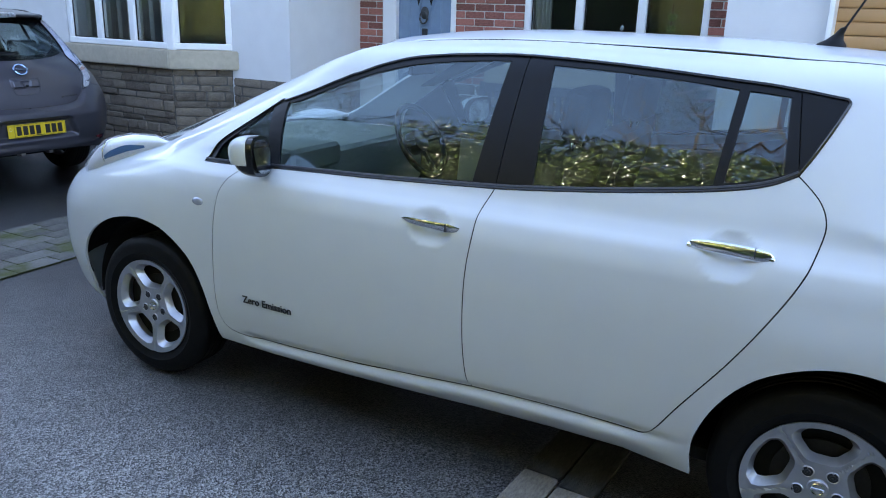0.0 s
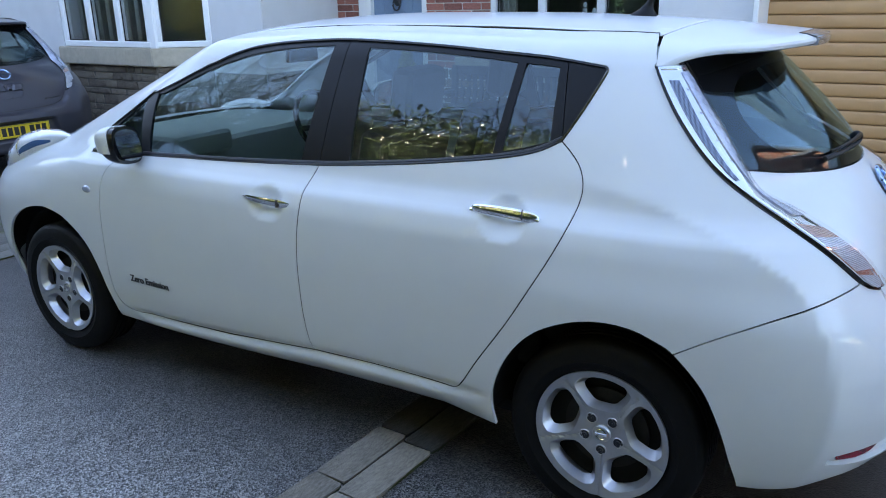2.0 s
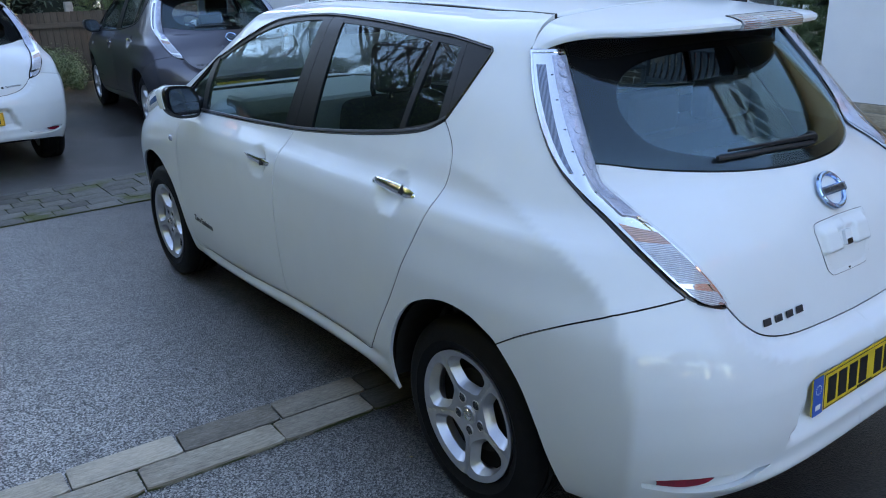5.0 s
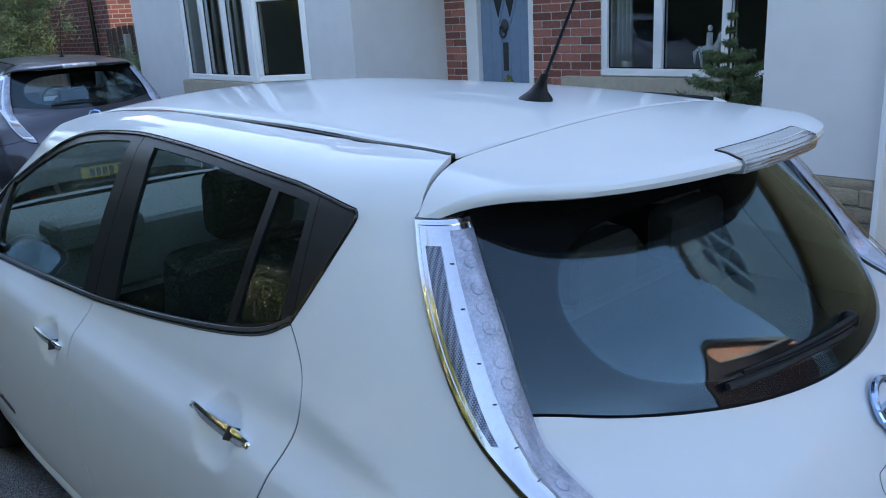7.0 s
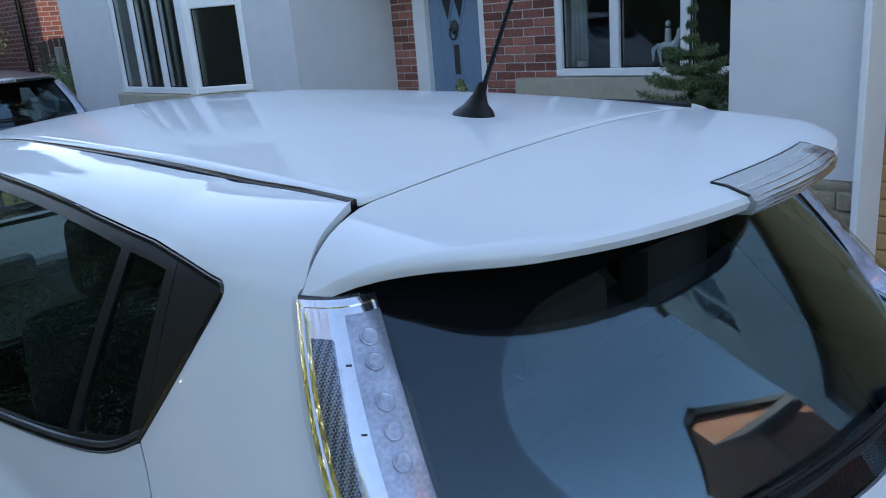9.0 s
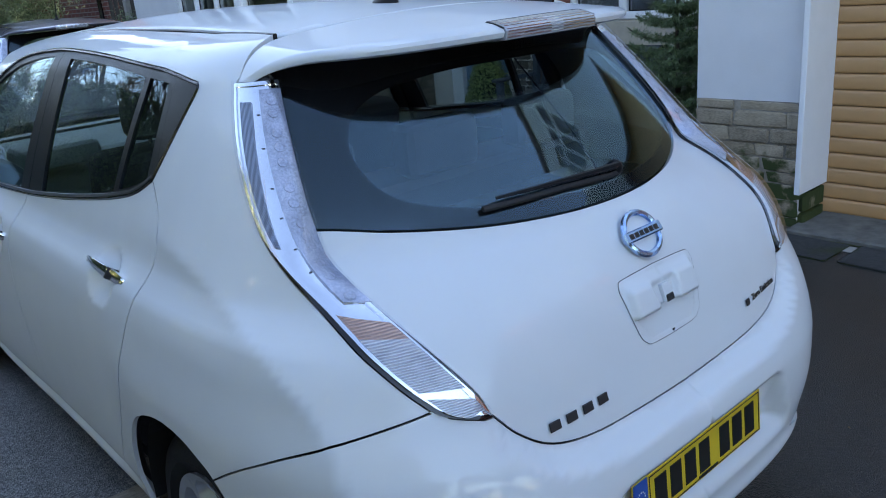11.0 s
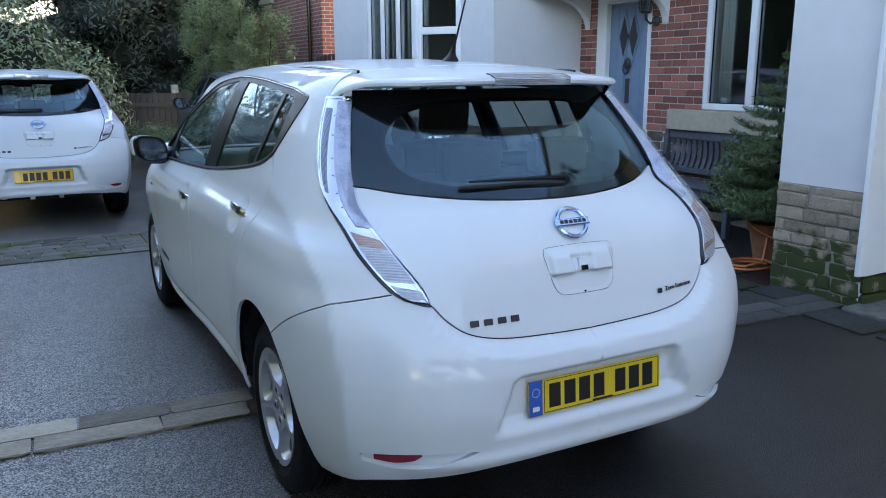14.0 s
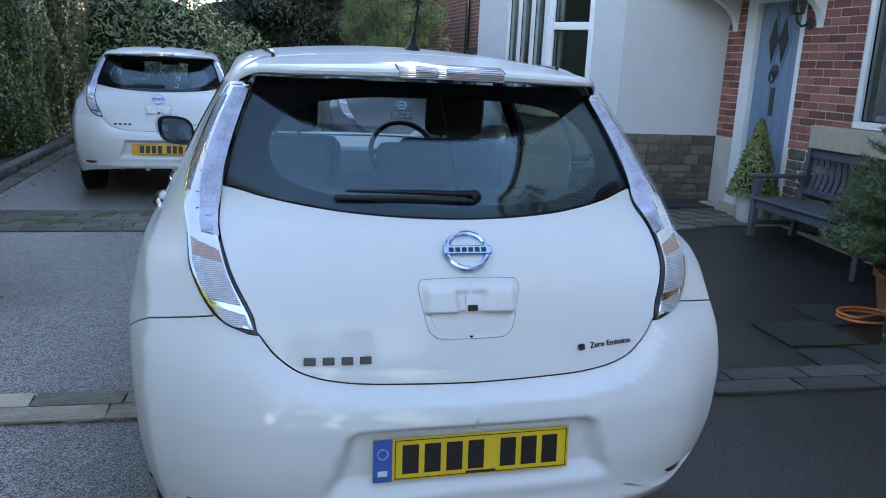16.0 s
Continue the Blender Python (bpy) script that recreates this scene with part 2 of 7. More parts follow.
YN = 1.75   # where the side turns into the nose
CORNER_N = (3.8, 4.2, 4.4, 4.0, 3.6, 3.4)   # squareness of the rear corners by height
LEDGE_U = (-1.15, -1.02, -0.879, -0.788, -0.73, -0.690, -0.655, -0.60)
LEDGE_Z = (0.697, 0.701, 0.711, 0.735, 0.778, 0.828, 0.93, 1.1)
CREASE = ((0.30, 1.118), (0.10, 1.098), (-0.02, 1.080), (-0.14, 1.054), (-0.25, 1.016), (-0.35, 0.960), (-0.42, 0.893), (-0.458, 0.832), (-0.485, 0.74), (-0.498, 0.62), (-0.505, 0.50), (-0.503, 0.40), (-0.492, 0.20))
CREASE_H = (0.0, 0.003, 0.007, 0.010, 0.012, 0.014, 0.016, 0.018, 0.020, 0.020, 0.018, 0.014, 0.008)


def crease_rise(u, z):
    """How far the skin stands out along the edge that runs from the rear door round the corner of the bumper."""
    best, rise = np.full(u.shape, 9.0), np.zeros(u.shape)
    for (p, q), (h0, h1) in zip(zip(CREASE, CREASE[1:]), zip(CREASE_H, CREASE_H[1:])):
        du, dz = q[0] - p[0], q[1] - p[1]
        f = np.clip(((u - p[0]) * du + (z - p[1]) * dz) / (du * du + dz * dz), 0, 1)
        d = np.hypot(u - p[0] - f * du, z - p[1] - f * dz)
        near = d < best
        best, rise = np.where(near, d, best), np.where(near, h0 + (h1 - h0) * f, rise)
    d = np.sqrt(best ** 2 + 0.006 ** 2) - 0.006
    return rise * (0.75 * np.clip(1 - d / 0.21, 0, 1) ** 2 + 0.55 * np.clip(1 - d / 0.085, 0, 1) ** 2)


SINK_Z = (0.826, 0.88, 0.966, 1.04, 1.09, 1.14, 1.18, 1.22, 1.26, 1.30, 1.34, 1.38, 1.409, 1.43, 1.50)
SINK_OUT = (-0.66, -0.585, -0.505, -0.428, -0.370, -0.319, -0.289, -0.263, -0.241, -0.221, -0.202, -0.187, -0.176, -0.215, -0.25)
SINK_IN = (-0.688, -0.666, -0.603, -0.541, -0.518, -0.494, -0.472, -0.454, -0.436, -0.418, -0.398, -0.376, -0.360, -0.350, -0.33)


PANE_Z = (0.80, 0.90, 1.00, 1.09, 1.14, 1.20, 1.28, 1.36, 1.44, 1.52)   # middle line of the window
PANE_Y = (0.70, 0.65, 0.602, 0.552, 0.523, 0.475, 0.398, 0.314, 0.228, 0.14)


def sink(u, x, y, z):
    """How far the tailgate and its evenly curved window lie ahead of the lamps' outer edges, which stand proud of them."""
    a, b = smooth_interp(z, SINK_Z, SINK_OUT), smooth_interp(z, SINK_Z, SINK_IN)
    f = np.clip((a - u) / (a - b), 0, 1) ** 1.2
    deep = 0.60 * x ** 2 - smooth_interp(z, PANE_Z, PANE_Y) - y
    return f * deep * smooth_interp(z, (0.84, 0.93, 1.01, 1.04, 1.09, 1.11), (0.0, 0.05, 0.27, 0.47, 0.95, 1.0))


def body(u, z):
    """A point of the left half of the body: u runs along the side and round both ends."""
    u, z = np.broadcast_arrays(np.asarray(u, float), np.asarray(z, float))
    x, y = -side_w(u, z), u.copy()
    a = np.clip((YR - u) / UT, 0, 1) * np.pi / 2
    n = smooth_interp(z, (0.2, 0.5, 0.8, 1.0, 1.2, 1.45), CORNER_N)
    # the bumper's ledge follows the lower edge of the tailgate and dies out at the lamp
    gate, bump = smooth_interp(z, GATE_Z, GATE_Y), smooth_interp(z, BUMP_Z, BUMP_Y)
    ledge = soft_step((smooth_interp(u, LEDGE_U, LEDGE_Z) - z) / 0.042)
    w, d = side_w(np.full_like(z, YR), z), YR + gate + (bump - gate) * ledge * (z < 0.92)
    r = ((np.cos(a) / w) ** n + (np.sin(a) / d) ** n) ** (-1 / n)
    rear = u < YR
    x, y = np.where(rear, -r * np.cos(a), x), np.where(rear, YR - r * np.sin(a), y)
    b = np.clip((u - YN) / 2.3, 0, 1) * np.pi / 2
    d = smooth_interp(z, NOSE_Z, NOSE_Y) - YN
    n = smooth_interp(z, (0.2, 0.6, 0.85, 1.0, 1.2, 1.5), (3.8, 3.8, 3.7, 3.6, 3.2, 3.0))
    w = side_w(YN + d * np.sin(b), z)
    f = np.maximum(d, 0.05) / 2.3 * 2.3
    r = ((np.cos(b) / w) ** n + (np.sin(b) / f) ** n) ** (-1 / n)
    nose = u > YN
    x, y = np.where(nose, -r * np.cos(b), x), np.where(nose, YN + r * np.sin(b), y)
    # soft edge round the rear corner, and a slight flare over the wheel
    rise = np.where(rear, crease_rise(u, z), 0)
    turn = np.clip((YR - u) / UT, 0, 1) * np.pi / 2
    side = np.cos(turn) ** 0.6
    x, y = x - rise * side, y - rise * np.sqrt(np.maximum(0, 1 - side ** 2))
    x = x - FLARE * soft_step((0.90 - z) / 0.15) * soft_step((0.42 - u) / 0.35) * soft_step((u + 0.60) / 0.20)
    y = y + np.where(rear, sink(u, x, y, z), 0)
    # lip along the bumper's lower edge
    y = y - np.where(rear, 0.016 * np.exp(-((z - 0.352) / 0.030) ** 2) * soft_step((-0.52 - u) / 0.22), 0)
    # recess round the number plate
    inside = soft_step((z - 0.425) / 0.05) * soft_step((0.615 - z) / 0.03) * soft_step((0.335 + (0.6 - z) * 0.35 - np.abs(x)) / 0.05)
    y = y + np.where(rear & (y < -0.3), 0.050 * inside, 0)
    # finger cups behind the door handles
    for cu, cz in HANDLES:
        d = np.hypot((u - cu) / 0.088, (z - cz) / 0.068)
        x = x + 0.030 * np.clip(1 - d ** 2, 0, 1) ** 1.5
    return np.stack([x, y, z], -1)


# ---- mesh helpers ----
def link_mesh(name, verts, faces, mats, parent=None, label="", smooth=True, index=None):
    me = bpy.data.meshes.new(name)
    me.from_pydata([tuple(v) for v in verts], [], faces)
    for m in mats if isinstance(mats, (list, tuple)) else [mats]:
        me.materials.append(m)
    me.polygons.foreach_set("use_smooth", [smooth] * len(me.polygons))
    if index is not None:
        me.polygons.foreach_set("material_index", index)
    me.update()
    ob = new(name, me)
    ob.parent = parent
    if label:
        tagged(ob, label)
    return ob


def part(name, bm, mat, parent=None, label="", smooth=False, angle=35):
    """Links a bmesh as one mesh object under a thing or a part."""
    me = bpy.data.meshes.new(name)
    bmesh.ops.recalc_face_normals(bm, faces=bm.faces)
    if smooth:
        for f in bm.faces:
            f.smooth = True
        for e in bm.edges:
            if len(e.link_faces) == 2 and e.calc_face_angle(0) > radians(angle):
                e.smooth = False
    bm.to_mesh(me)
    bm.free()
    for m in mat if isinstance(mat, (list, tuple)) else [mat]:
        me.materials.append(m)
    ob = new(name, me)
    ob.parent = parent
    if label:
        tagged(ob, label)
    return ob


def block(bm, lo, hi, bevel=0.0, m=None, seg=1):
    """Adds a bevelled box from corner lo to corner hi."""
    made = bmesh.ops.create_cube(bm, size=1)["verts"]
    for v in made:
        v.co = [(lo[i] + hi[i]) / 2 + v.co[i] * (hi[i] - lo[i]) for i in range(3)]
    if bevel:
        edges = {e for v in made for e in v.link_edges}
        made = bmesh.ops.bevel(bm, geom=list(edges), offset=bevel, segments=seg, affect="EDGES", profile=0.6)["verts"]
    if m is not None:
        bmesh.ops.transform(bm, matrix=m, verts=made)
    return made


def tube(bm, pts, radius, sides=8, closed=False):
    """Sweeps a round section along points; radius is one number or one for each point."""
    pts = [Vector(p) for p in pts]
    n, rings = len(pts), []
    for i, p in enumerate(pts):
        before, after = (pts[i - 1], pts[(i + 1) % n]) if closed else (pts[max(i - 1, 0)], pts[min(i + 1, n - 1)])
        q = (after - before).to_track_quat("Z", "Y")
        r = radius[i] if isinstance(radius, (list, tuple)) else radius
        rings.append([bm.verts.new(p + q @ Vector((r * math.cos(k * 2 * math.pi / sides), r * math.sin(k * 2 * math.pi / sides), 0))) for k in range(sides)])
    for i in range(n if closed else n - 1):
        a, b = rings[i], rings[(i + 1) % n]
        for k in range(sides):
            bm.faces.new((a[k], a[(k + 1) % sides], b[(k + 1) % sides], b[k]))
    if not closed:
        bm.faces.new(rings[0][::-1]), bm.faces.new(rings[-1])


def lathe(bm, profile, steps, axis="X"):
    """Turns a profile of (radius, along) points about an axis."""
    rings = []
    for r, h in profile:
        ring = []
        for k in range(steps):
            a = k * 2 * math.pi / steps
            c, s = r * math.cos(a), r * math.sin(a)
            ring.append(bm.verts.new((h, c, s) if axis == "X" else (c, s, h)))
        rings.append(ring)
    for a, b in zip(rings, rings[1:]):
        for k in range(steps):
            bm.faces.new((a[k], a[(k + 1) % steps], b[(k + 1) % steps], b[k]))
    return rings


# ---- car body: panels cut out of one smooth skin ----
CENTRE, NOSE = YR - UT, YN + 2.3


def line(*pts, n=6, bend=True):
    """A smooth open line through the points."""
    p = np.array(pts, float)
    if len(p) < 3 or not bend:
        return np.concatenate([np.linspace(a, b, n, endpoint=False) for a, b in zip(p, p[1:])] + [p[-1:]])
    q = np.vstack([2 * p[0] - p[1], p, 2 * p[-1] - p[-2]])
    out = []
    for i in range(1, len(q) - 2):
        t = np.linspace(0, 1, n, endpoint=False)[:, None]
        a, b, c, d = q[i - 1:i + 3]
        out.append(0.5 * (2 * b + (c - a) * t + (2 * a - 5 * b + 4 * c - d) * t ** 2 + (3 * b - a - 3 * c + d) * t ** 3))
    return np.vstack(out + [p[-1:]])


def outline(*lines):
    """A closed outline from lines joined end to end, evenly stepped."""
    p = np.vstack(lines)
    keep = np.r_[True, np.hypot(*np.diff(p, axis=0).T) > 1e-4]
    p = p[keep]
    if np.hypot(*(p[0] - p[-1])) < 1e-4:
        p = p[:-1]
    out = []
    for a, b in zip(p, np.roll(p, -1, 0)):
        k = max(1, int(np.hypot(*(b - a)) / 0.025))
        out += [a + (b - a) * i / k for i in range(k)]
    return np.array(out)


def turned(p):
    x, y = p.T
    return 0.5 * np.sum(x * np.roll(y, -1) - np.roll(x, -1) * y)


def shrunk(p, d):
    """The outline moved inwards by d (outwards where d is negative)."""
    if turned(p) < 0:
        p = p[::-1]
    a, b = p - np.roll(p, 1, 0), np.roll(p, -1, 0) - p
    a, b = (v / np.maximum(np.hypot(*v.T)[:, None], 1e-9) for v in (a, b))
    n = np.stack([-(a + b)[:, 1], (a + b)[:, 0]], 1)
    n /= np.maximum((n * n).sum(1, keepdims=True) / 2, 0.35)
    return p + n * d


def within(poly, q):
    x, y = q[:, 0], q[:, 1]
    hit = np.zeros(len(q), bool)
    for (x1, y1), (x2, y2) in zip(poly, np.roll(poly, -1, 0)):
        if y1 != y2:
            hit ^= ((y1 > y) != (y2 > y)) & (x < (x2 - x1) * (y - y1) / (y2 - y1) + x1)
    return hit


def cut(inside, holes, step):
    """Triangles of the region inside one outline and outside the holes."""
    from mathutils import geometry
    lo, hi = inside.min(0), inside.max(0)
    g = np.stack(np.meshgrid(np.arange(lo[0] + step[0] / 2, hi[0], step[0]), np.arange(lo[1] + step[1] / 2, hi[1], step[1]), indexing="ij"), -1).reshape(-1, 2)
    keep = within(shrunk(inside, 0.006), g)
    for h in holes:
        keep &= ~within(shrunk(h, -0.006), g)
    pts, edges = [], []
    for p in (inside, *holes):
        k = len(pts)
        pts += [Vector(q) for q in p]
        edges += [(k + i, k + (i + 1) % len(p)) for i in range(len(p))]
    pts += [Vector(q) for q in g[keep]]
    v, _, f, *_ = geometry.delaunay_2d_cdt(pts, edges, [], 0, 1e-5)
    v, f = np.array([tuple(q) for q in v]), np.array([tuple(t) for t in f])
    c = v[f].mean(1)
    ok = within(inside, c)
    for h in holes:
        ok &= ~within(h, c)
    return v, f[ok]


def skin_normal(u, z, fn):
    e = 2e-3
    du = fn(np.clip(u + e, CENTRE, NOSE), z) - fn(np.clip(u - e, CENTRE, NOSE), z)
    n = np.cross(fn(u, z + e) - fn(u, z - e), du)
    return n / np.maximum(np.linalg.norm(n, axis=1, keepdims=True), 1e-9)


def panel(name, mat, parent, inside, holes=(), step=(0.04, 0.03), out=0.0, side=1, both=False, edge=0.012, gap=0.0, label="", fn=None, plane=None):
    """A sheet of the skin in the outline, with its edge turned in. side -1: on the right; both: over the middle."""
    fn = fn or body
    def eased(p, d):
        q = shrunk(p, d)
        p = p if turned(p) > 0 else p[::-1]
        for end in (CENTRE, NOSE):
            q[np.abs(p[:, 0] - end) < 1e-6, 0] = end
        q[:, 0] = np.clip(q[:, 0], CENTRE, NOSE)
        return q
    v, f = cut(eased(inside, gap), [eased(h, -gap) for h in holes], step)
    P, N = fn(v[:, 0], v[:, 1]), skin_normal(v[:, 0], v[:, 1], fn)
    # the middle line has no sideways slope
    mid = (np.abs(v[:, 0] - CENTRE) < 1e-3) | (np.abs(v[:, 0] - NOSE) < 1e-3)
    N[mid, 0] = 0
    P[mid, 0] = 0
    N /= np.linalg.norm(N, axis=1, keepdims=True)
    P = P + N * out
    if plane:   # a pane that stays nearly flat along its length
        u = v[:, 0]
        N = skin_normal(np.where(u > plane, plane + (u - plane) * 0.15, u), 1.21 + (v[:, 1] - 1.21) * 0.45, fn)
    rim = {}
    for a, b, c in f:
        for i, j in ((a, b), (b, c), (c, a)):
            rim[i, j] = rim.get((i, j), 0) + 1
    rim = [(i, j) for i, j in rim if (j, i) not in rim and not (mid[i] and mid[j])]
    used = sorted({i for e in rim for i in e})
    near, far = {i: len(P) + k for k, i in enumerate(used)}, {i: len(P) + len(used) + k for k, i in enumerate(used)}
    V = np.vstack([P, P[used], P[used] - N[used] * edge])
    NN = np.vstack([N, N[used], N[used]])
    F = [tuple(t) for t in f]
    lips = [(j, i, far[i], far[j]) for i, j in rim] if edge else []
    # normals on the turned-in edge point half outwards
    faces = F + [(near[a], near[b], c, d) for a, b, c, d in lips]
    flat = set(range(len(F), len(faces)))
    # outward winding
    a, b, c = (V[[t[k] for t in F]] for k in range(3))
    if np.sum(np.cross(b - a, c - a) * NN[[t[0] for t in F]]) < 0:
        faces = [t[::-1] for t in faces]
    def mirrored(V, faces, k=0):
        return V * (-1, 1, 1), [tuple(i + k for i in t[::-1]) for t in faces]
    if both:
        W, G = mirrored(V, faces, len(V))
        V, NN, faces, flat = np.vstack([V, W]), np.vstack([NN, NN * (-1, 1, 1)]), faces + G, flat | {i + len(faces) for i in flat}
    elif side < 0:
        V, faces = mirrored(V, faces)
        NN = NN * (-1, 1, 1)
    ob = link_mesh(name, V, faces, mat, parent, label)
    me = ob.data
    loops = np.zeros((len(me.loops), 3))
    for p in me.polygons:
        for k in p.loop_indices:
            loops[k] = (0, 0, 0) if p.index in flat else NN[me.loops[k].vertex_index]
    me.normals_split_custom_set(loops.tolist())
    return ob


# lines of the side, in u (along) and z
LOW = 0.258
def edge_height(u, x=0.4665):
    """The height at which the side reaches in to x under the roof's edge."""
    lo, hi = 1.30, 1.53
    for _ in range(30):
        z = (lo + hi) / 2
        if -body(np.array(u), np.array(z))[0] > x:
            lo = z
        else:
            hi = z
    return lo


ROOF_EDGE = line(*[(u, edge_height(u)) for u in (-0.235, -0.15, -0.05, 0.1, 0.25, 0.4, 0.6, 0.8, 1.1)], (1.4, edge_height(1.4, 0.4725)), (1.55, edge_height(1.55, 0.481)), (1.65, 1.490), (1.75, 1.464))
SCREEN_EDGE = line((1.75, 1.464), (1.9, 1.441), (2.05, 1.424), (2.2, 1.404), (2.35, 1.383), (2.55, 1.346), (2.72, 1.303), (2.85, 1.253), (2.98, 1.170), (3.10, 1.064), (3.17, 1.018))
DLO_TOP = line((2.710, 1.004), (2.677, 1.101), (2.388, 1.252), (2.316, 1.264), (2.099, 1.305), (1.917, 1.342), (1.746, 1.375), (1.648, 1.410), (1.581, 1.430), (1.506, 1.447), (1.371, 1.463), (1.2, 1.473), (1.065, 1.476), (0.85, 1.469), (0.66, 1.459), (0.48, 1.446), (0.18, 1.424), (0.012, 1.408))
DLO_BACK = line((0.012, 1.408), (0.003, 1.401), (0.006, 1.388), (0.048, 1.335), (0.106, 1.262), (0.158, 1.199))
DLO_LOW = line((0.158, 1.199), (0.245, 1.166), (0.374, 1.138), (0.52, 1.116), (0.714, 1.092), (0.92, 1.071), (1.079, 1.058), (1.40, 1.041), (1.70, 1.029), (2.12, 1.020), (2.453, 1.010), (2.710, 1.004))
DLO = outline(DLO_TOP, DLO_BACK, DLO_LOW)
SEAM_B = line((1.079, 1.0575), (1.106, 0.989), (1.115, 0.905), (1.128, 0.804), (1.135, 0.677), (1.133, 0.523), (1.121, 0.411), (1.104, 0.362))
DOOR_FRONT_EDGE = line((2.40, 1.011), (2.475, 0.935), (2.512, 0.83), (2.542, 0.66), (2.562, 0.475), (2.555, 0.362), (2.50, 0.322), (2.375, 0.309))
DOOR_FRONT_LOW = line((2.375, 0.309), (1.70, 0.322), (1.42, 0.338), (1.104, 0.362))
DOOR_REAR_LOW = line((1.104, 0.362), (0.80, 0.370), (0.55, 0.366))
DOOR_REAR_EDGE = line((0.55, 0.366), (0.500, 0.368), (0.465, 0.402), (0.401, 0.500), (0.269, 0.689), (0.167, 0.852), (0.095, 0.985), (0.068, 1.052), (0.066, 1.098), (0.084, 1.138), (0.120, 1.172), (0.158, 1.1985))


def piece(curve, lo, hi):
    """The stretch of a line between two values of u."""
    keep = (curve[:, 0] >= lo) & (curve[:, 0] <= hi)
    return curve[keep]


FRONT_DOOR = outline(DOOR_FRONT_EDGE, DOOR_FRONT_LOW, SEAM_B[::-1], piece(DLO_LOW, 1.08, 2.40))
REAR_DOOR = outline(DOOR_REAR_LOW, DOOR_REAR_EDGE, piece(DLO_LOW, 0.159, 1.078), SEAM_B)
ARCH_REAR = line((0.352, LOW), (0.358, 0.34), (0.345, 0.424), (0.292, 0.537), (0.203, 0.634), (0.10, 0.692), (0.0, 0.720), (-0.09, 0.719), (-0.155, 0.695), (-0.200, 0.664), (-0.262, 0.579), (-0.304, 0.475), (-0.342, 0.355), (-0.380, 0.255))
ARCH_FRONT = line((2.610, LOW), (2.620, 0.335), (2.645, 0.474), (2.715, 0.600), (2.842, 0.692), (2.95, 0.722), (3.03, 0.722), (3.145, 0.688), (3.25, 0.610), (3.315, 0.51), (3.340, 0.41), (3.345, 0.30))
LAMP_OUT = line((-0.176, 1.409), (-0.200, 1.345), (-0.232, 1.275), (-0.278, 1.195), (-0.325, 1.132), (-0.385, 1.076), (-0.450, 1.020), (-0.520, 0.950), (-0.585, 0.880), (-0.618, 0.852), (-0.688, 0.826))
LAMP_IN = line(*[(u, z) for u, z in zip(SINK_IN, SINK_Z) if z < 1.41])
LAMP = outline(LAMP_OUT, LAMP_IN, line((-0.360, 1.409), (-0.176, 1.409)))
BUMPER_SEAM = np.vstack([line((-0.197, 0.6655), (-0.28, 0.730), (-0.370, 0.789), (-0.458, 0.836)), line((-0.458, 0.836), (-0.540, 0.853), (-0.618, 0.868))])
HATCH_LOW = line((-0.690, 0.828), (-0.73, 0.778), (-0.788, 0.735), (-0.879, 0.711), (-1.02, 0.701), (CENTRE, 0.697))
BUMPER_LOW = line((-0.380, 0.255), (-0.45, 0.256), (-0.55, 0.285), (-0.65, 0.302), (-0.76, 0.314), (-0.86, 0.325), (-1.0, 0.328), (CENTRE, 0.328))
REAR_BUMPER = outline(piece(ARCH_REAR, -0.381, -0.199)[::-1], BUMPER_SEAM, line((-0.618, 0.868), (-0.618, 0.852)), piece(LAMP_OUT, -0.689, -0.619), HATCH_LOW, line((CENTRE, 0.697), (CENTRE, 0.328)), BUMPER_LOW[::-1])
PANE_LOW = ((-0.498, 1.138), (-0.535, 1.135), (-0.575, 1.130), (-0.645, 1.119), (-0.75, 1.107), (-0.845, 1.099), (-0.945, 1.094), (-1.045, 1.091), (CENTRE, 1.090))
REAR_PANE = outline(line((-0.352, 1.432), (-0.364, 1.409), (-0.402, 1.34), (-0.440, 1.26), (-0.476, 1.18), PANE_LOW[0]), line(*PANE_LOW), line((CENTRE, 1.090), (CENTRE, 1.436)), line((CENTRE, 1.436), (-0.352, 1.432)))
TAILGATE = outline(LAMP_IN[LAMP_IN[:, 1] < 1.134], line(*[(u, z - 0.0025) for u, z in PANE_LOW]), line((CENTRE, 1.0875), (CENTRE, 0.697)), HATCH_LOW[::-1])
SHELL = outline(ROOF_EDGE, SCREEN_EDGE, line((3.17, 1.018), (3.45, 1.005), (NOSE, 1.0)), line((NOSE, 1.0), (NOSE, 0.2)), line((NOSE, 0.2), (3.45, 0.2), (3.345, 0.30)), ARCH_FRONT[::-1],
                line((2.610, LOW), (0.352, LOW)), piece(ARCH_REAR, -0.198, 0.5), BUMPER_SEAM, line((-0.618, 0.868), (-0.618, 0.852)), piece(LAMP_OUT, -0.6179, 0)[::-1], line((-0.176, 1.409), (-0.187, 1.421), (-0.190, 1.443), (-0.199, 1.465), (-0.214, 1.480), (-0.235, edge_height(-0.235))))
SCREEN = outline(SCREEN_EDGE, line((3.17, 1.018), (3.45, 1.008), (NOSE, 1.003)), line((NOSE, 1.003), (NOSE, 1.492)), line((NOSE, 1.492), (2.3, 1.485), (1.75, 1.464)))
PANE_TRI = outline(line((2.668, 1.014), (2.646, 1.091), (2.413, 1.230)), line((2.413, 1.230), (2.235, 1.030)), line((2.235, 1.030), (2.668, 1.014)))
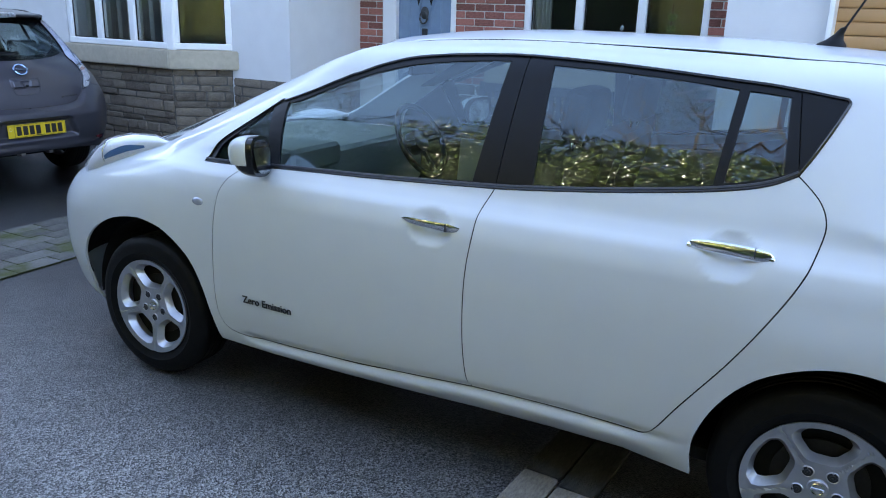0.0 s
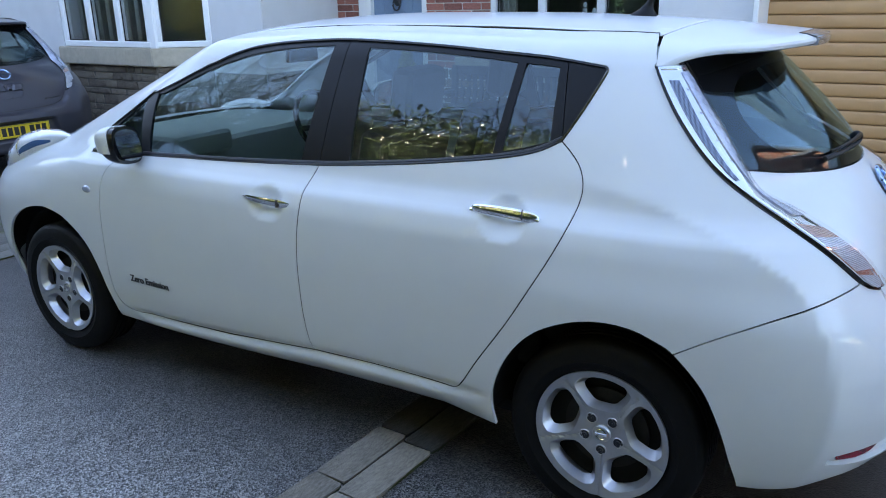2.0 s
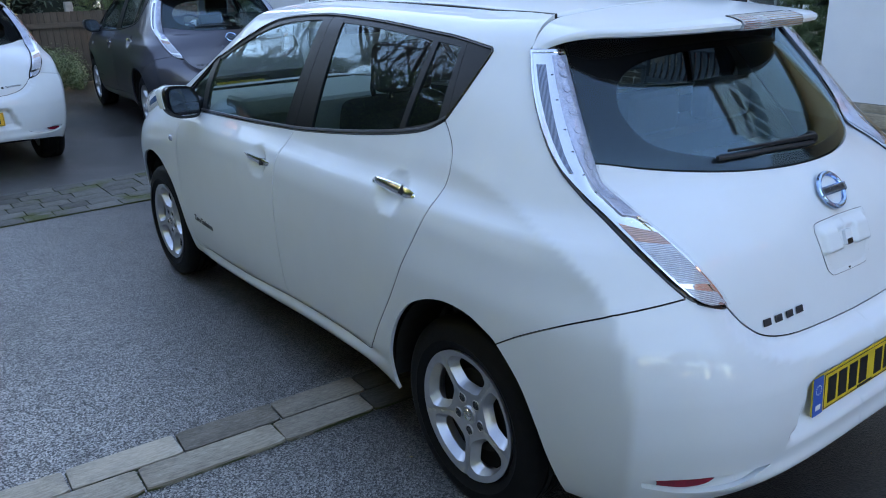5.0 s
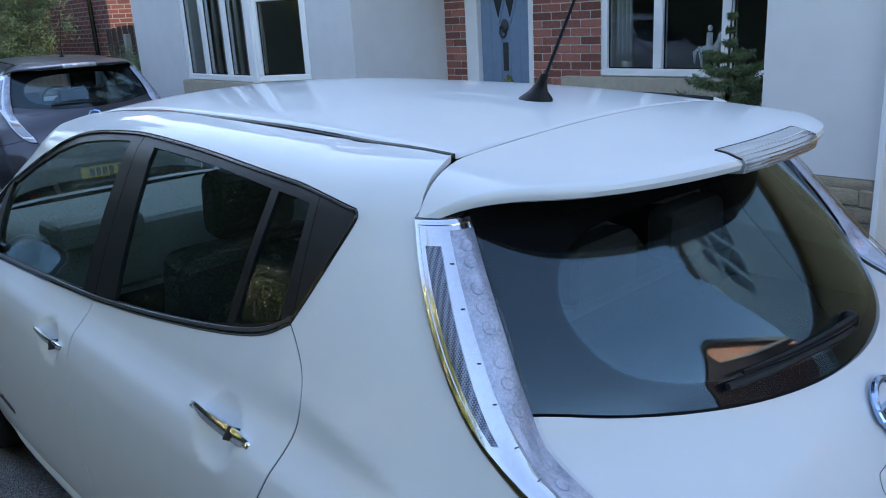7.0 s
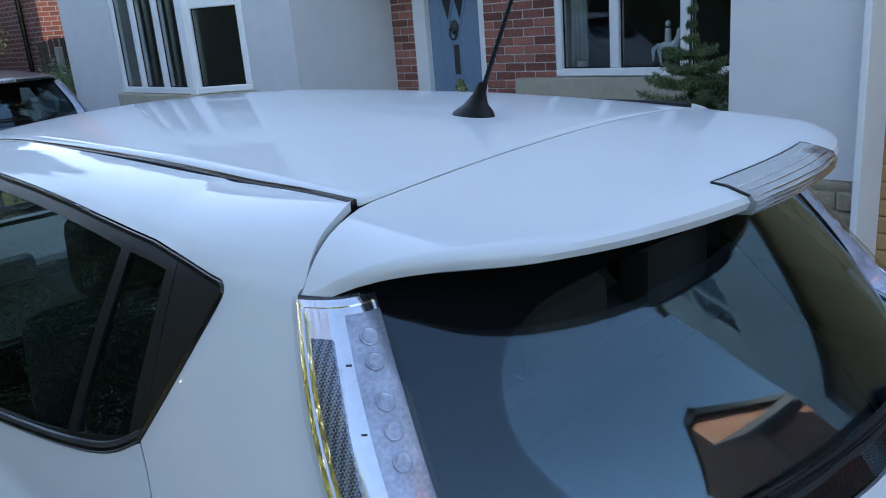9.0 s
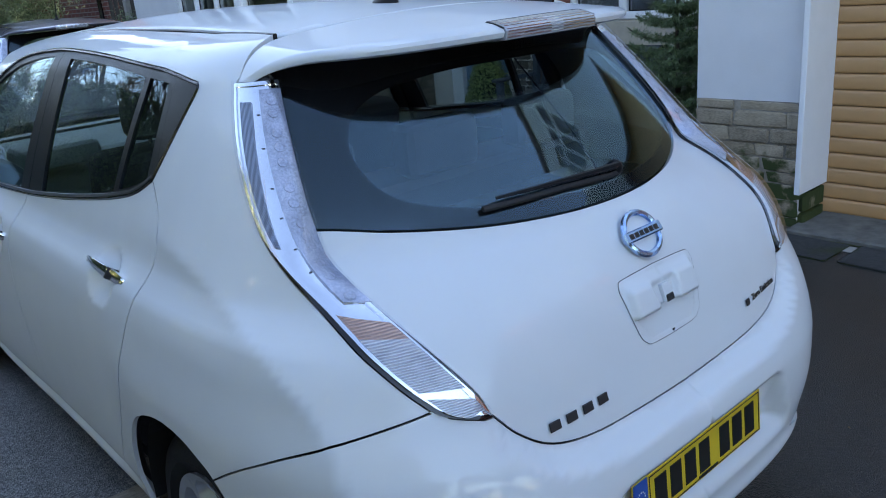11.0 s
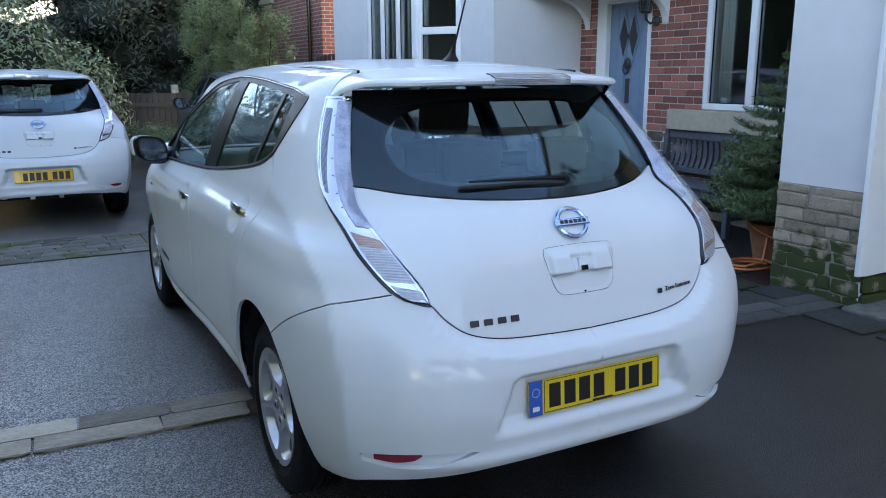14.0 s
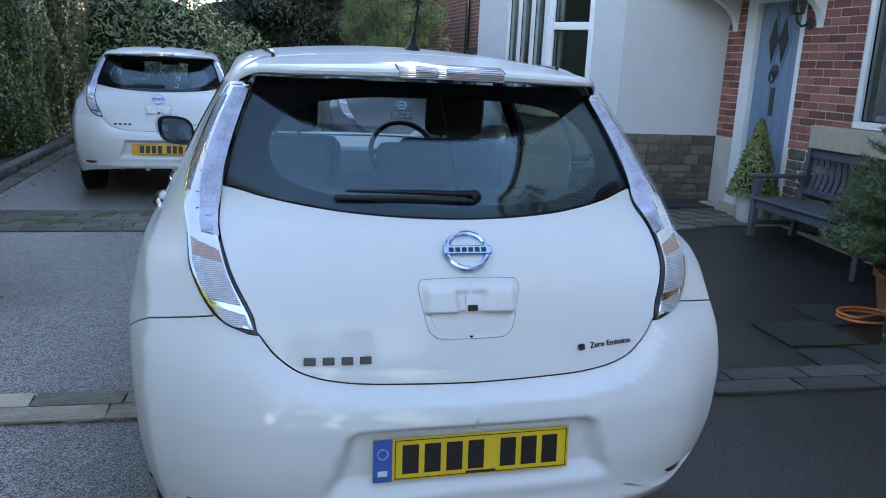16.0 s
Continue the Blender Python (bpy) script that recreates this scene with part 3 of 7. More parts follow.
PANE_FRONT = outline(line((2.155, 1.034), (2.289, 1.256)), line((2.289, 1.256), (2.196, 1.263), (1.989, 1.305), (1.847, 1.332), (1.737, 1.353), (1.681, 1.373), (1.604, 1.395), (1.495, 1.421), (1.358, 1.439), (1.221, 1.450), (1.128, 1.454)), line((1.128, 1.454), (1.165, 1.072)), line((1.165, 1.072), (1.54, 1.050), (2.155, 1.034)))
PANE_REAR = outline(line((0.970, 1.449), (0.756, 1.441), (0.53, 1.426), (0.390, 1.413)), line((0.390, 1.413), (0.410, 1.152)), line((0.410, 1.152), (0.58, 1.125), (0.80, 1.100), (0.951, 1.086)), line((0.951, 1.086), (0.970, 1.449)))
PANE_QUARTER = outline(line((0.358, 1.411), (0.220, 1.402)), line((0.220, 1.402), (0.208, 1.198)), line((0.208, 1.198), (0.345, 1.166), (0.378, 1.160)), line((0.378, 1.160), (0.358, 1.411)))
FRAME_FRONT = outline(piece(DLO_TOP, 1.064, 2.8), line((1.064, 1.476), (1.079, 1.058)), piece(DLO_LOW, 1.0791, 2.72))
FRAME_REAR = outline(line((0.184, 1.424), (0.206, 1.424)), piece(DLO_TOP, 0.206, 1.0645)[::-1], line((1.064, 1.476), (1.079, 1.058)), piece(DLO_LOW, 0.159, 1.0791)[::-1], line((0.158, 1.199), (0.184, 1.424)))
FRAME_QUARTER = outline(line((0.182, 1.424), (0.012, 1.408)), DLO_BACK, line((0.158, 1.199), (0.182, 1.424)))


def tyre_and_rim(car, x, y, side):
    """A wheel with tyre, five-spoke rim, cap and nuts; side -1 is the left."""
    wheel = new("wheel")
    wheel.parent = car
    tagged(wheel, "five-spoke silver alloy wheel with a dull black tyre")
    wheel.location = (x, y, 0.316)
    wheel.rotation_euler = (0, 0, 0 if side > 0 else math.pi)
    bm = bmesh.new()
    prof = [(0.205, -0.19), (0.232, -0.207), (0.275, -0.212), (0.298, -0.204), (0.310, -0.188)]
    for k in range(5):   # four grooves round the tread
        c = -0.165 + k * 0.030
        prof += [(0.316, c - 0.010), (0.316, c + 0.009)] + ([(0.309, c + 0.011), (0.309, c + 0.018)] if k < 4 else [])
    prof += [(0.3125, -0.026), (0.309, -0.017), (0.306, -0.015), (0.301, -0.008), (0.292, -0.003), (0.275, 0.003), (0.252, 0.004), (0.247, 0.006), (0.243, 0.003), (0.228, -0.003), (0.212, -0.012), (0.206, -0.020)]
    lathe(bm, prof, 64)
    part("tyre", bm, RUBBER, wheel, smooth=True, angle=50)
    # the rim's face with five openings and sloping walls
    rim_r = 0.2135
    ring = outline(np.array([(rim_r * math.cos(a), rim_r * math.sin(a)) for a in np.linspace(0, 2 * math.pi, 73)[:-1]]))
    holes = []
    for k in range(5):
        a = radians(90 + 72 * k)
        half = [(-0.042, 0.082), (0.042, 0.082), (0.084, 0.134), (0.090, 0.156), (0.072, 0.180), (0.036, 0.191), (0.0, 0.195), (-0.036, 0.191), (-0.072, 0.180), (-0.090, 0.156), (-0.084, 0.134), (-0.042, 0.082)]
        p = [(rx * math.sin(a) + ry * math.cos(a), -rx * math.cos(a) + ry * math.sin(a)) for rx, ry in half]
        # rounded corners
        q = np.array(p[:-1])
        soft = []
        for i in range(len(q)):
            b, c, d = q[i - 1], q[i], q[(i + 1) % len(q)]
            soft += [c + (b - c) * 0.2, c * 0.86 + (b + d) * 0.07, c + (d - c) * 0.2]
        holes.append(np.array(soft))
    v, f = cut(ring, holes, (0.007, 0.007))
    r = np.hypot(*v.T)
    ang = np.degrees(np.arctan2(v[:, 1], v[:, 0])) - 90 + 36
    off = np.abs((ang + 36) % 72 - 36) * np.radians(1) * r      # distance to the middle of a spoke
    # dished face: the spokes stand back at the hub, with a shallow groove along each
    h = -0.008 - 0.020 * np.clip(1 - r / 0.20, 0, 1) ** 1.5 + 0.006 * np.clip((r - 0.192) / 0.02, 0, 1) - 0.005 * np.exp(-(off / 0.0035) ** 2) * (r > 0.07)
    V = [(float(hh), float(p[0]), float(p[1])) for hh, p in zip(h, v)]
    F = [tuple(t) for t in f]
    rim = set()
    for a, b, c in f:
        for e in ((a, b), (b, c), (c, a)):
            rim.add(e)
    rim = [(i, j) for i, j in rim if (j, i) not in rim]
    back = {}
    for i in {i for e in rim for i in e}:
        p = v[i]
        if r[i] > rim_r - 0.002:
            q, d = p * 0.985, -0.03
        else:
            k = min(range(5), key=lambda k: np.hypot(*(p - 0.138 * np.array((math.cos(radians(90 + 72 * k)), math.sin(radians(90 + 72 * k)))))))
            mid = 0.142 * np.array((math.cos(radians(90 + 72 * k)), math.sin(radians(90 + 72 * k))))
            q, d = p + (mid - p) * 0.24, V[i][0] - 0.030
        back[i] = len(V)
        V.append((float(d), float(q[0]), float(q[1])))
    F += [(j, i, back[i], back[j]) for i, j in rim]
    rim_ob = link_mesh("rim", V, F, ALLOY, wheel, "satin silver five-spoke alloy rim", smooth=True)
    rim_ob.data.set_sharp_from_angle(angle=radians(32))
    bm = bmesh.new()
    lathe(bm, [(0.212, -0.006), (0.2095, -0.02), (0.200, -0.10), (0.195, -0.19)], 48)
    part("rim_barrel", bm, ALLOY, wheel, smooth=True)
    bm = bmesh.new()
    lathe(bm, [(0.197, -0.075), (0.05, -0.070), (0.001, -0.070)], 40)
    part("wheel_back", bm, UNDER, wheel)
    bm = bmesh.new()
    lathe(bm, [(0.136, -0.070), (0.136, -0.062), (0.075, -0.062), (0.072, -0.035), (0.001, -0.035)], 40)
    part("brake_disc", bm, material_brake, wheel, smooth=True)
    bm = bmesh.new()
    lathe(bm, [(0.030, -0.040), (0.030, -0.020), (0.027, -0.016), (0.024, -0.0175), (0.001, -0.016)], 24)
    part("hub_cap", bm, ALLOY, wheel, "grey centre cap with a ring emblem", smooth=True)
    bm = bmesh.new()
    tube(bm, [(-0.0145, 0.017 * math.cos(a), 0.017 * math.sin(a)) for a in np.linspace(0, 2 * math.pi, 17)[:-1]], 0.0025, 6, True)
    block(bm, (-0.017, -0.019, -0.004), (-0.0125, 0.019, 0.004), 0.001)
    part("cap_emblem", bm, CHROME, wheel)
    for k in range(5):
        a = radians(54 + 72 * k)
        bm = bmesh.new()
        lathe(bm, [(0.0150, -0.0240), (0.0148, -0.0190), (0.0088, -0.0190), (0.0080, -0.0168), (0.0070, -0.0160), (0.0030, -0.0160), (0.0025, -0.0180), (0.001, -0.0180)], 16)
        bmesh.ops.translate(bm, verts=bm.verts, vec=(0.0, 0.057 * math.cos(a), 0.057 * math.sin(a)))
        part("wheel_nut", bm, material_nut, wheel, smooth=True)
        bm = bmesh.new()
        lathe(bm, [(0.0195, -0.0245), (0.0185, -0.0185), (0.0170, -0.0170), (0.0155, -0.0180), (0.0150, -0.0240)], 20)
        bmesh.ops.translate(bm, verts=bm.verts, vec=(0.0, 0.057 * math.cos(a), 0.057 * math.sin(a)))
        part("nut_collar", bm, ALLOY, wheel, smooth=True)
    return wheel


material_brake = material("brake_disc", (0.022, 0.020, 0.018), 0.6, 0.4, noise_scale=60, spread=0.2)
material_nut = material("wheel_nut", (0.05, 0.05, 0.055), 0.4, 0.6)


def seat(name, car, x, y, label):
    """A front seat: cushion, backrest and headrest."""
    s = new(name)
    s.parent = car
    tagged(s, label)
    bm = bmesh.new()
    block(bm, (x - 0.25, y - 0.05, 0.42), (x + 0.25, y + 0.45, 0.60), 0.06, seg=3)
    part("cushion", bm, SEAT, s, smooth=True)
    bm = bmesh.new()
    block(bm, (-0.24, -0.07, 0.0), (0.24, 0.07, 0.62), 0.06, Matrix.Translation((x, y - 0.08, 0.55)) @ Matrix.Rotation(radians(14), 4, "X"), 3)
    part("backrest", bm, SEAT, s, smooth=True)
    bm = bmesh.new()
    block(bm, (-0.13, -0.05, 0.0), (0.13, 0.05, 0.19), 0.045, Matrix.Translation((x, y - 0.26, 1.18)) @ Matrix.Rotation(radians(8), 4, "X"), 3)
    part("headrest", bm, SEAT, s, smooth=True)
    for dx in (-0.05, 0.05):
        bm = bmesh.new()
        tube(bm, [(x + dx, y - 0.235, 1.10), (x + dx, y - 0.26, 1.22)], 0.007)
        part("headrest_post", bm, CHROME, s)


def text_mesh(words, size, mat, parent, m, label=""):
    """Flat letters as a mesh."""
    c = bpy.data.curves.new("lettering", "FONT")
    c.body, c.size, c.extrude, c.align_x, c.align_y = words, size, 0.001, "CENTER", "CENTER"
    c.offset = size * 0.014
    tmp = bpy.data.objects.new("lettering", c)
    scene.collection.objects.link(tmp)
    me = bpy.data.meshes.new_from_object(tmp.evaluated_get(bpy.context.evaluated_depsgraph_get()))
    bpy.data.objects.remove(tmp)
    bpy.data.curves.remove(c)
    me.materials.clear()
    me.materials.append(mat)
    ob = new("lettering", me)
    ob.parent = parent
    ob.matrix_local = m
    return tagged(ob, label) if label else ob


def on_skin(u, z, out=0.0, side=1):
    p, n = body(np.array([u]), np.array([z]))[0], skin_normal(np.array([u]), np.array([z]), body)[0]
    p = p + n * out
    return Vector(p * (side, 1, 1)), Vector(n * (side, 1, 1))


def skin_frame(u, z, out=0.0, side=1):
    """A pose on the skin: local x runs to the right as seen from outside, y up, z outwards."""
    p, n = on_skin(u, z, out, side)
    right = Vector((0, 0, 1)).cross(n).normalized()
    up = n.cross(right)
    return Matrix.Translation(p) @ Matrix((right, up, n)).transposed().to_4x4()


def build_car(name, label, paint, plate_mat, euro_band):
    car = new(name)
    tagged(car, label, "car", "parked electric hatchbacks")
    fine = (0.016, 0.013)
    for side in (1, -1):
        which = "left" if side > 0 else "right"
        panel("side_panel", paint, car, SHELL, [FRONT_DOOR, REAR_DOOR, DLO], fine, side=side, gap=0.0022)
        for nm, door, frame_o, panes in (("front_door", FRONT_DOOR, FRAME_FRONT, (PANE_TRI, PANE_FRONT)), ("rear_door", REAR_DOOR, FRAME_REAR, (PANE_REAR, PANE_QUARTER))):
            d = panel(nm, paint, car, door, (), (0.013, 0.011), side=side, gap=0.0022)
            panel("window_frame", TRIM, d, frame_o, panes, (0.05, 0.03), out=-0.003, side=side, gap=0.0015, label="satin black window frame")
            for p in panes:
                panel("window_pane", SIDE_GLASS, d, p, (), (0.04, 0.04), out=-0.007, side=side, edge=0, gap=-0.004, plane=1.55).visible_shadow = False
            bm = bmesh.new()   # dark tube standing in for the shade in the gap round the door
            tube(bm, [on_skin(u, z, -0.0036, side)[0] for u, z in door], 0.0026, 5, True)
            part("door_seal", bm, DARK, d)
            hu, hz = HANDLES[0 if nm == "front_door" else 1]
            m = skin_frame(hu, hz + 0.003, 0.020, side)
            bm = bmesh.new()
            ks = np.linspace(-1, 1, 15)
            rings = []
            for k in ks:   # a slim bar, thicker towards its rear end
                w = 0.122 * k
                hgt = 0.0175 * (1 - abs(k) ** 6 * 0.7) * (0.72 + 0.28 * (k * side + 1) / 2)
                dep = 0.012 * (1 - abs(k) ** 5 * 0.5)
                bow = 0.022 * (1 - k * k) * 0.6 + (-0.012 if abs(k) > 0.98 else 0)
                square = [(math.sin(a), math.cos(a), (abs(math.sin(a)) ** 3.4 + abs(math.cos(a)) ** 3.4) ** (-1 / 3.4)) for a in np.linspace(0, 2 * math.pi, 13)[:-1]]
                rings.append([bm.verts.new((w, hgt * s_ * q, bow + dep * c_ * q + 0.0095 * s_)) for s_, c_, q in square])
            for a, b in zip(rings, rings[1:]):
                for k in range(12):
                    bm.faces.new((a[k], a[(k + 1) % 12], b[(k + 1) % 12], b[k]))
            bm.faces.new(rings[0]), bm.faces.new(rings[-1])
            for w in (-0.105, 0.105):
                block(bm, (w - 0.015, -0.008, -0.022), (w + 0.015, 0.008, 0.008), 0.003)
            bmesh.ops.rotate(bm, verts=bm.verts, cent=(0, 0, 0), matrix=Matrix.Rotation(radians(2 * -side), 3, "Z"))
            bmesh.ops.transform(bm, matrix=m, verts=bm.verts)
            part("door_handle", bm, CHROME, d, "bright chrome door handle", smooth=True, angle=50)
            # slot between the handle and its fixed end
            bm = bmesh.new()
            block(bm, (side * 0.068 - 0.0012, -0.014, 0.0), (side * 0.068 + 0.0012, 0.014, 0.0285), 0, m)
            part("handle_joint", bm, DARK, d)
        panel("pillar_lining", DARK, car, outline(line((2.74, 0.99), (2.70, 1.11), (2.42, 1.262)), line((2.42, 1.262), (2.20, 1.02)), line((2.20, 1.02), (2.74, 0.99))), (), (0.05, 0.04), out=-0.035, side=side, edge=0)
        panel("pillar_lining", DARK, car, outline(line((0.145, 1.20), (0.150, 1.435), (0.225, 1.435), (0.215, 1.18), bend=False), line((0.215, 1.18), (0.145, 1.20))), (), (0.05, 0.04), out=-0.014, side=side, edge=0)
        panel("quarter_trim", TRIM, car, FRAME_QUARTER, (), (0.05, 0.03), out=-0.002, side=side, gap=0.002, label="satin black quarter trim")
        bm = bmesh.new()   # rubber round all the side windows
        tube(bm, [on_skin(u, z, -0.0005, side)[0] for u, z in outline(shrunk(DLO, 0.003))], 0.0042, 6, True)
        part("window_seal", bm, GLOSS_BLACK, car, "thin black seal round the side windows", smooth=True)
        bm = bmesh.new()   # satin moulding along the waist
        tube(bm, [on_skin(u, z + 0.010, 0.001, side)[0] for u, z in DLO_LOW], 0.0052, 6)
        part("waist_moulding", bm, WAIST, car, "satin grey strip under the side windows", smooth=True)
        # tail lamp: gasket, chrome housing, inserts and clear cover
        lamp = panel("tail_lamp", REFLECTOR, car, LAMP, (), (0.02, 0.02), out=0.010, side=side, gap=0.006, edge=0.02, label="tall clear tail lamp with chrome edges and an amber part")
        panel("gasket", GLOSS_BLACK, lamp, LAMP, (), (0.05, 0.05), out=0.002, side=side, edge=0.012)
        panel("chrome_edge", CHROME, lamp, outline(shrunk(LAMP, 0.006)), [shrunk(LAMP, 0.013)], (0.02, 0.02), out=0.0125, side=side, edge=0.004)
        lo, li = LAMP_OUT, LAMP_IN[::-1]
        def between(k, f):
            """A point part way k from the lamp's outer line to its inner line, f of the way down."""
            a = lo[int(f * (len(lo) - 1))]
            h = np.interp(a[1], (0.826, 0.852, 1.056, 1.409), (0.826, 0.838, 1.036, 1.409))
            b = np.array((np.interp(h, li[::-1, 1], li[::-1, 0]), h))
            return a + (b - a) * k
        down = np.linspace(0.04, 0.58, 14)
        insert = outline(np.array([between(0.14, f) for f in np.linspace(0.07, 0.42, 12)]), np.array([between(0.34 - 0.12 * (f / 0.42) ** 2, f) for f in np.linspace(0.42, 0.07, 12)]))
        panel("lamp_insert", LAMP_MESH, lamp, insert, (), (0.02, 0.02), out=0.0135, side=side, edge=0.004, label="dark blue-grey mesh insert")
        strip = outline(np.array([between(0.50, f) for f in down]), np.array([between(0.96, f) for f in down[::-1]]))
        leds = panel("led_strip", LED, lamp, strip, (), (0.02, 0.02), out=0.0135, side=side, edge=0.004, label="clear strip of round light lenses")
        for f in np.linspace(0.07, 0.55, 13):
            u, z = between(0.72, f)
            bm = bmesh.new()
            lathe(bm, [(0.0118, 0.0), (0.0112, 0.0010), (0.0098, 0.0014), (0.0088, 0.0009), (0.0060, 0.0006), (0.0030, 0.0010), (0.0005, 0.0012)], 18, "Z")
            bmesh.ops.transform(bm, matrix=skin_frame(u, z, 0.0135, side), verts=bm.verts)
            part("led_lens", bm, LED, leds, smooth=True)
        for f in (0.10, 0.19, 0.27, 0.34, 0.42, 0.49):   # steps in the chrome between insert and strip
            u, z = between(0.445, f)
            bm = bmesh.new()
            block(bm, (-0.0032, -0.0009, 0.0), (0.0032, 0.0009, 0.0015), 0, skin_frame(u, z, 0.0102, side))
            part("chrome_step", bm, DARK, lamp)
        def lens_cell(f0, f1, k0, k1):
            """A cell of the lower lamp between two heights, inset from both edges."""
            return outline(np.array([between(k0, f) for f in np.linspace(f0, f1, 6)]), np.array([between(k1, f) for f in np.linspace(f1, f0 + 0.01, 6)]))
        panel("indicator_lens", AMBER, lamp, lens_cell(0.612, 0.650, 0.17, 0.88), (), (0.015, 0.015), out=0.0135, side=side, edge=0.004, label="pale amber ribbed indicator")
        panel("indicator_cover", CLEAR_LAMP, lamp, lens_cell(0.653, 0.772, 0.16, 0.88), (), (0.015, 0.015), out=0.0135, side=side, edge=0.004, label="clear ribbed lens")
        panel("reversing_lens", CLEAR_LAMP, lamp, lens_cell(0.790, 0.935, 0.16, 0.86), (), (0.015, 0.015), out=0.0135, side=side, edge=0.004)
        panel("clear_cover", LENS, lamp, LAMP, (), (0.02, 0.02), out=0.021, side=side, gap=0.005, edge=0).visible_shadow = False
        # wheel-arch liners
        for cy in (0.0, 2.70):
            bm = bmesh.new()
            ring = []
            for a in np.linspace(radians(-4), radians(184), 28):
                ring.append([bm.verts.new((-side * hx, cy + 0.375 * math.cos(a), 0.33 + 0.375 * math.sin(a))) for hx in (0.45, 0.825 if cy < 1 else 0.77)])
            for p, q in zip(ring, ring[1:]):
                bm.faces.new((p[0], q[0], q[1], p[1]))
            bm.faces.new([r[0] for r in ring])
            part("arch_liner", bm, UNDER, car)
        # indicator repeater on the wing
        bm = bmesh.new()
        bmesh.ops.create_uvsphere(bm, u_segments=16, v_segments=8, radius=1)
        bmesh.ops.transform(bm, matrix=skin_frame(2.63, 0.853, 0.001, side) @ Matrix.Diagonal((0.030, 0.016, 0.007, 1)), verts=bm.verts)
        part("side_repeater", bm, LED, car, "small clear oval side repeater", smooth=True)
        # door mirror
        mirror = new("door_mirror")
        mirror.parent = car
        tagged(mirror, "white and black door mirror")
        mx, my, mz = -side * 0.905, 2.00, 1.078
        def rounded(scale, y0, y1, puff, z_low=-9.0):
            """A cushion-shaped body: rounded rectangle in x and z, domed towards +y."""
            bm, rings = bmesh.new(), []
            for f in np.linspace(0, 1, 9):
                k = (1 - f ** 2.6) ** 0.5 * scale if f < 1 else 0.02
                ring = []
                for a in np.linspace(0, 2 * math.pi, 33)[:-1]:
                    c, s_ = math.cos(a), math.sin(a)
                    q = (abs(c) ** 3.2 + abs(s_) ** 3.2) ** (-1 / 3.2)
                    zz = s_ * q * 0.079 * k
                    ring.append(bm.verts.new((mx + c * q * 0.097 * k - side * 0.012 * s_ * q, my + y0 + (y1 - y0) * f, mz + max(zz, z_low) + 0.010 * (-side) * c * q * k)))
                rings.append(ring)
            for p, q in zip(rings, rings[1:]):
                for i in range(32):
                    bm.faces.new((p[i], p[(i + 1) % 32], q[(i + 1) % 32], q[i]))
            bm.faces.new(rings[0]), bm.faces.new(rings[-1])
            return bm
        part("mirror_housing", rounded(0.97, -0.035, 0.070, 0), GLOSS_BLACK, mirror, "black mirror housing", smooth=True, angle=50)
        part("mirror_cap", rounded(1.0, -0.012, 0.080, 0, -0.030), paint, mirror, "painted mirror cap", smooth=True, angle=50)
        bm = bmesh.new()
        ring = []
        for a in np.linspace(0, 2 * math.pi, 33)[:-1]:
            c, s_ = math.cos(a), math.sin(a)
            q = (abs(c) ** 3.2 + abs(s_) ** 3.2) ** (-1 / 3.2) * 0.80
            ring.append(bm.verts.new((mx + c * q * 0.097 - side * 0.012 * s_ * q, my - 0.0415, mz + s_ * q * 0.079 + 0.010 * (-side) * c * q)))
        bm.faces.new(ring)
        bmesh.ops.solidify(bm, geom=bm.faces[:], thickness=0.002)
        bmesh.ops.rotate(bm, verts=bm.verts, cent=(mx, my - 0.0365, mz), matrix=Matrix.Rotation(radians(-5), 3, "X"))
        part("mirror_glass", bm, MIRROR, mirror, "silvered mirror glass")
        bm = bmesh.new()
        tube(bm, [(-side * 0.775, 2.10, 1.045), (-side * 0.81, 2.07, 1.035), (-side * 0.84, 2.03, 1.04)], [0.042, 0.032, 0.034], 10)
        part("mirror_stalk", bm, GLOSS_BLACK, mirror, smooth=True)
        # the mirror's head is turned towards the driver
        turn = Matrix.Translation((mx, my, 0)) @ Matrix.Rotation(radians(20 * side), 4, "Z") @ Matrix.Translation((-mx, -my, 0))
        for o in mirror.children:
            if not o.name.startswith("mirror_stalk"):
                o.data.transform(turn)
        # headlamp standing proud of the wing
        bm = bmesh.new()
        pts = [((-0.66, 2.68, 1.020), 0.008), ((-0.655, 2.78, 1.010), 0.034), ((-0.66, 2.90, 0.985), 0.056), ((-0.66, 3.02, 0.945), 0.068), ((-0.655, 3.10, 0.900), 0.068), ((-0.64, 3.18, 0.855), 0.056), ((-0.625, 3.245, 0.805), 0.018)]
        tube(bm, [Vector(p) for p, _ in pts], [r for _, r in pts], 20)
        for v in bm.verts:
            v.co.x *= side
        head = part("headlamp", bm, HEAD_CHROME, car, "bulging clear headlamp with chrome inside", smooth=True, angle=70)
        bm = bmesh.new()   # blue facet low on the outer side
        rows = []
        for f in np.linspace(0.20, 0.52, 9):
            i = min(int(f * 6), 5)
            g = f * 6 - i
            c, rad = Vector(pts[i][0]).lerp(Vector(pts[i + 1][0]), g), pts[i][1] * (1 - g) + pts[i + 1][1] * g
            rows.append([bm.verts.new(((c.x - (rad + 0.002) * math.cos(a)) * side, c.y, c.z + (rad + 0.002) * math.sin(a))) for a in (radians(-14), radians(-6), radians(2), radians(2 + 14 * math.sin(math.pi * (f - 0.20) / 0.32)))])
        for p, q in zip(rows, rows[1:]):
            for j in range(3):
                bm.faces.new((p[j], p[j + 1], q[j + 1], q[j]))
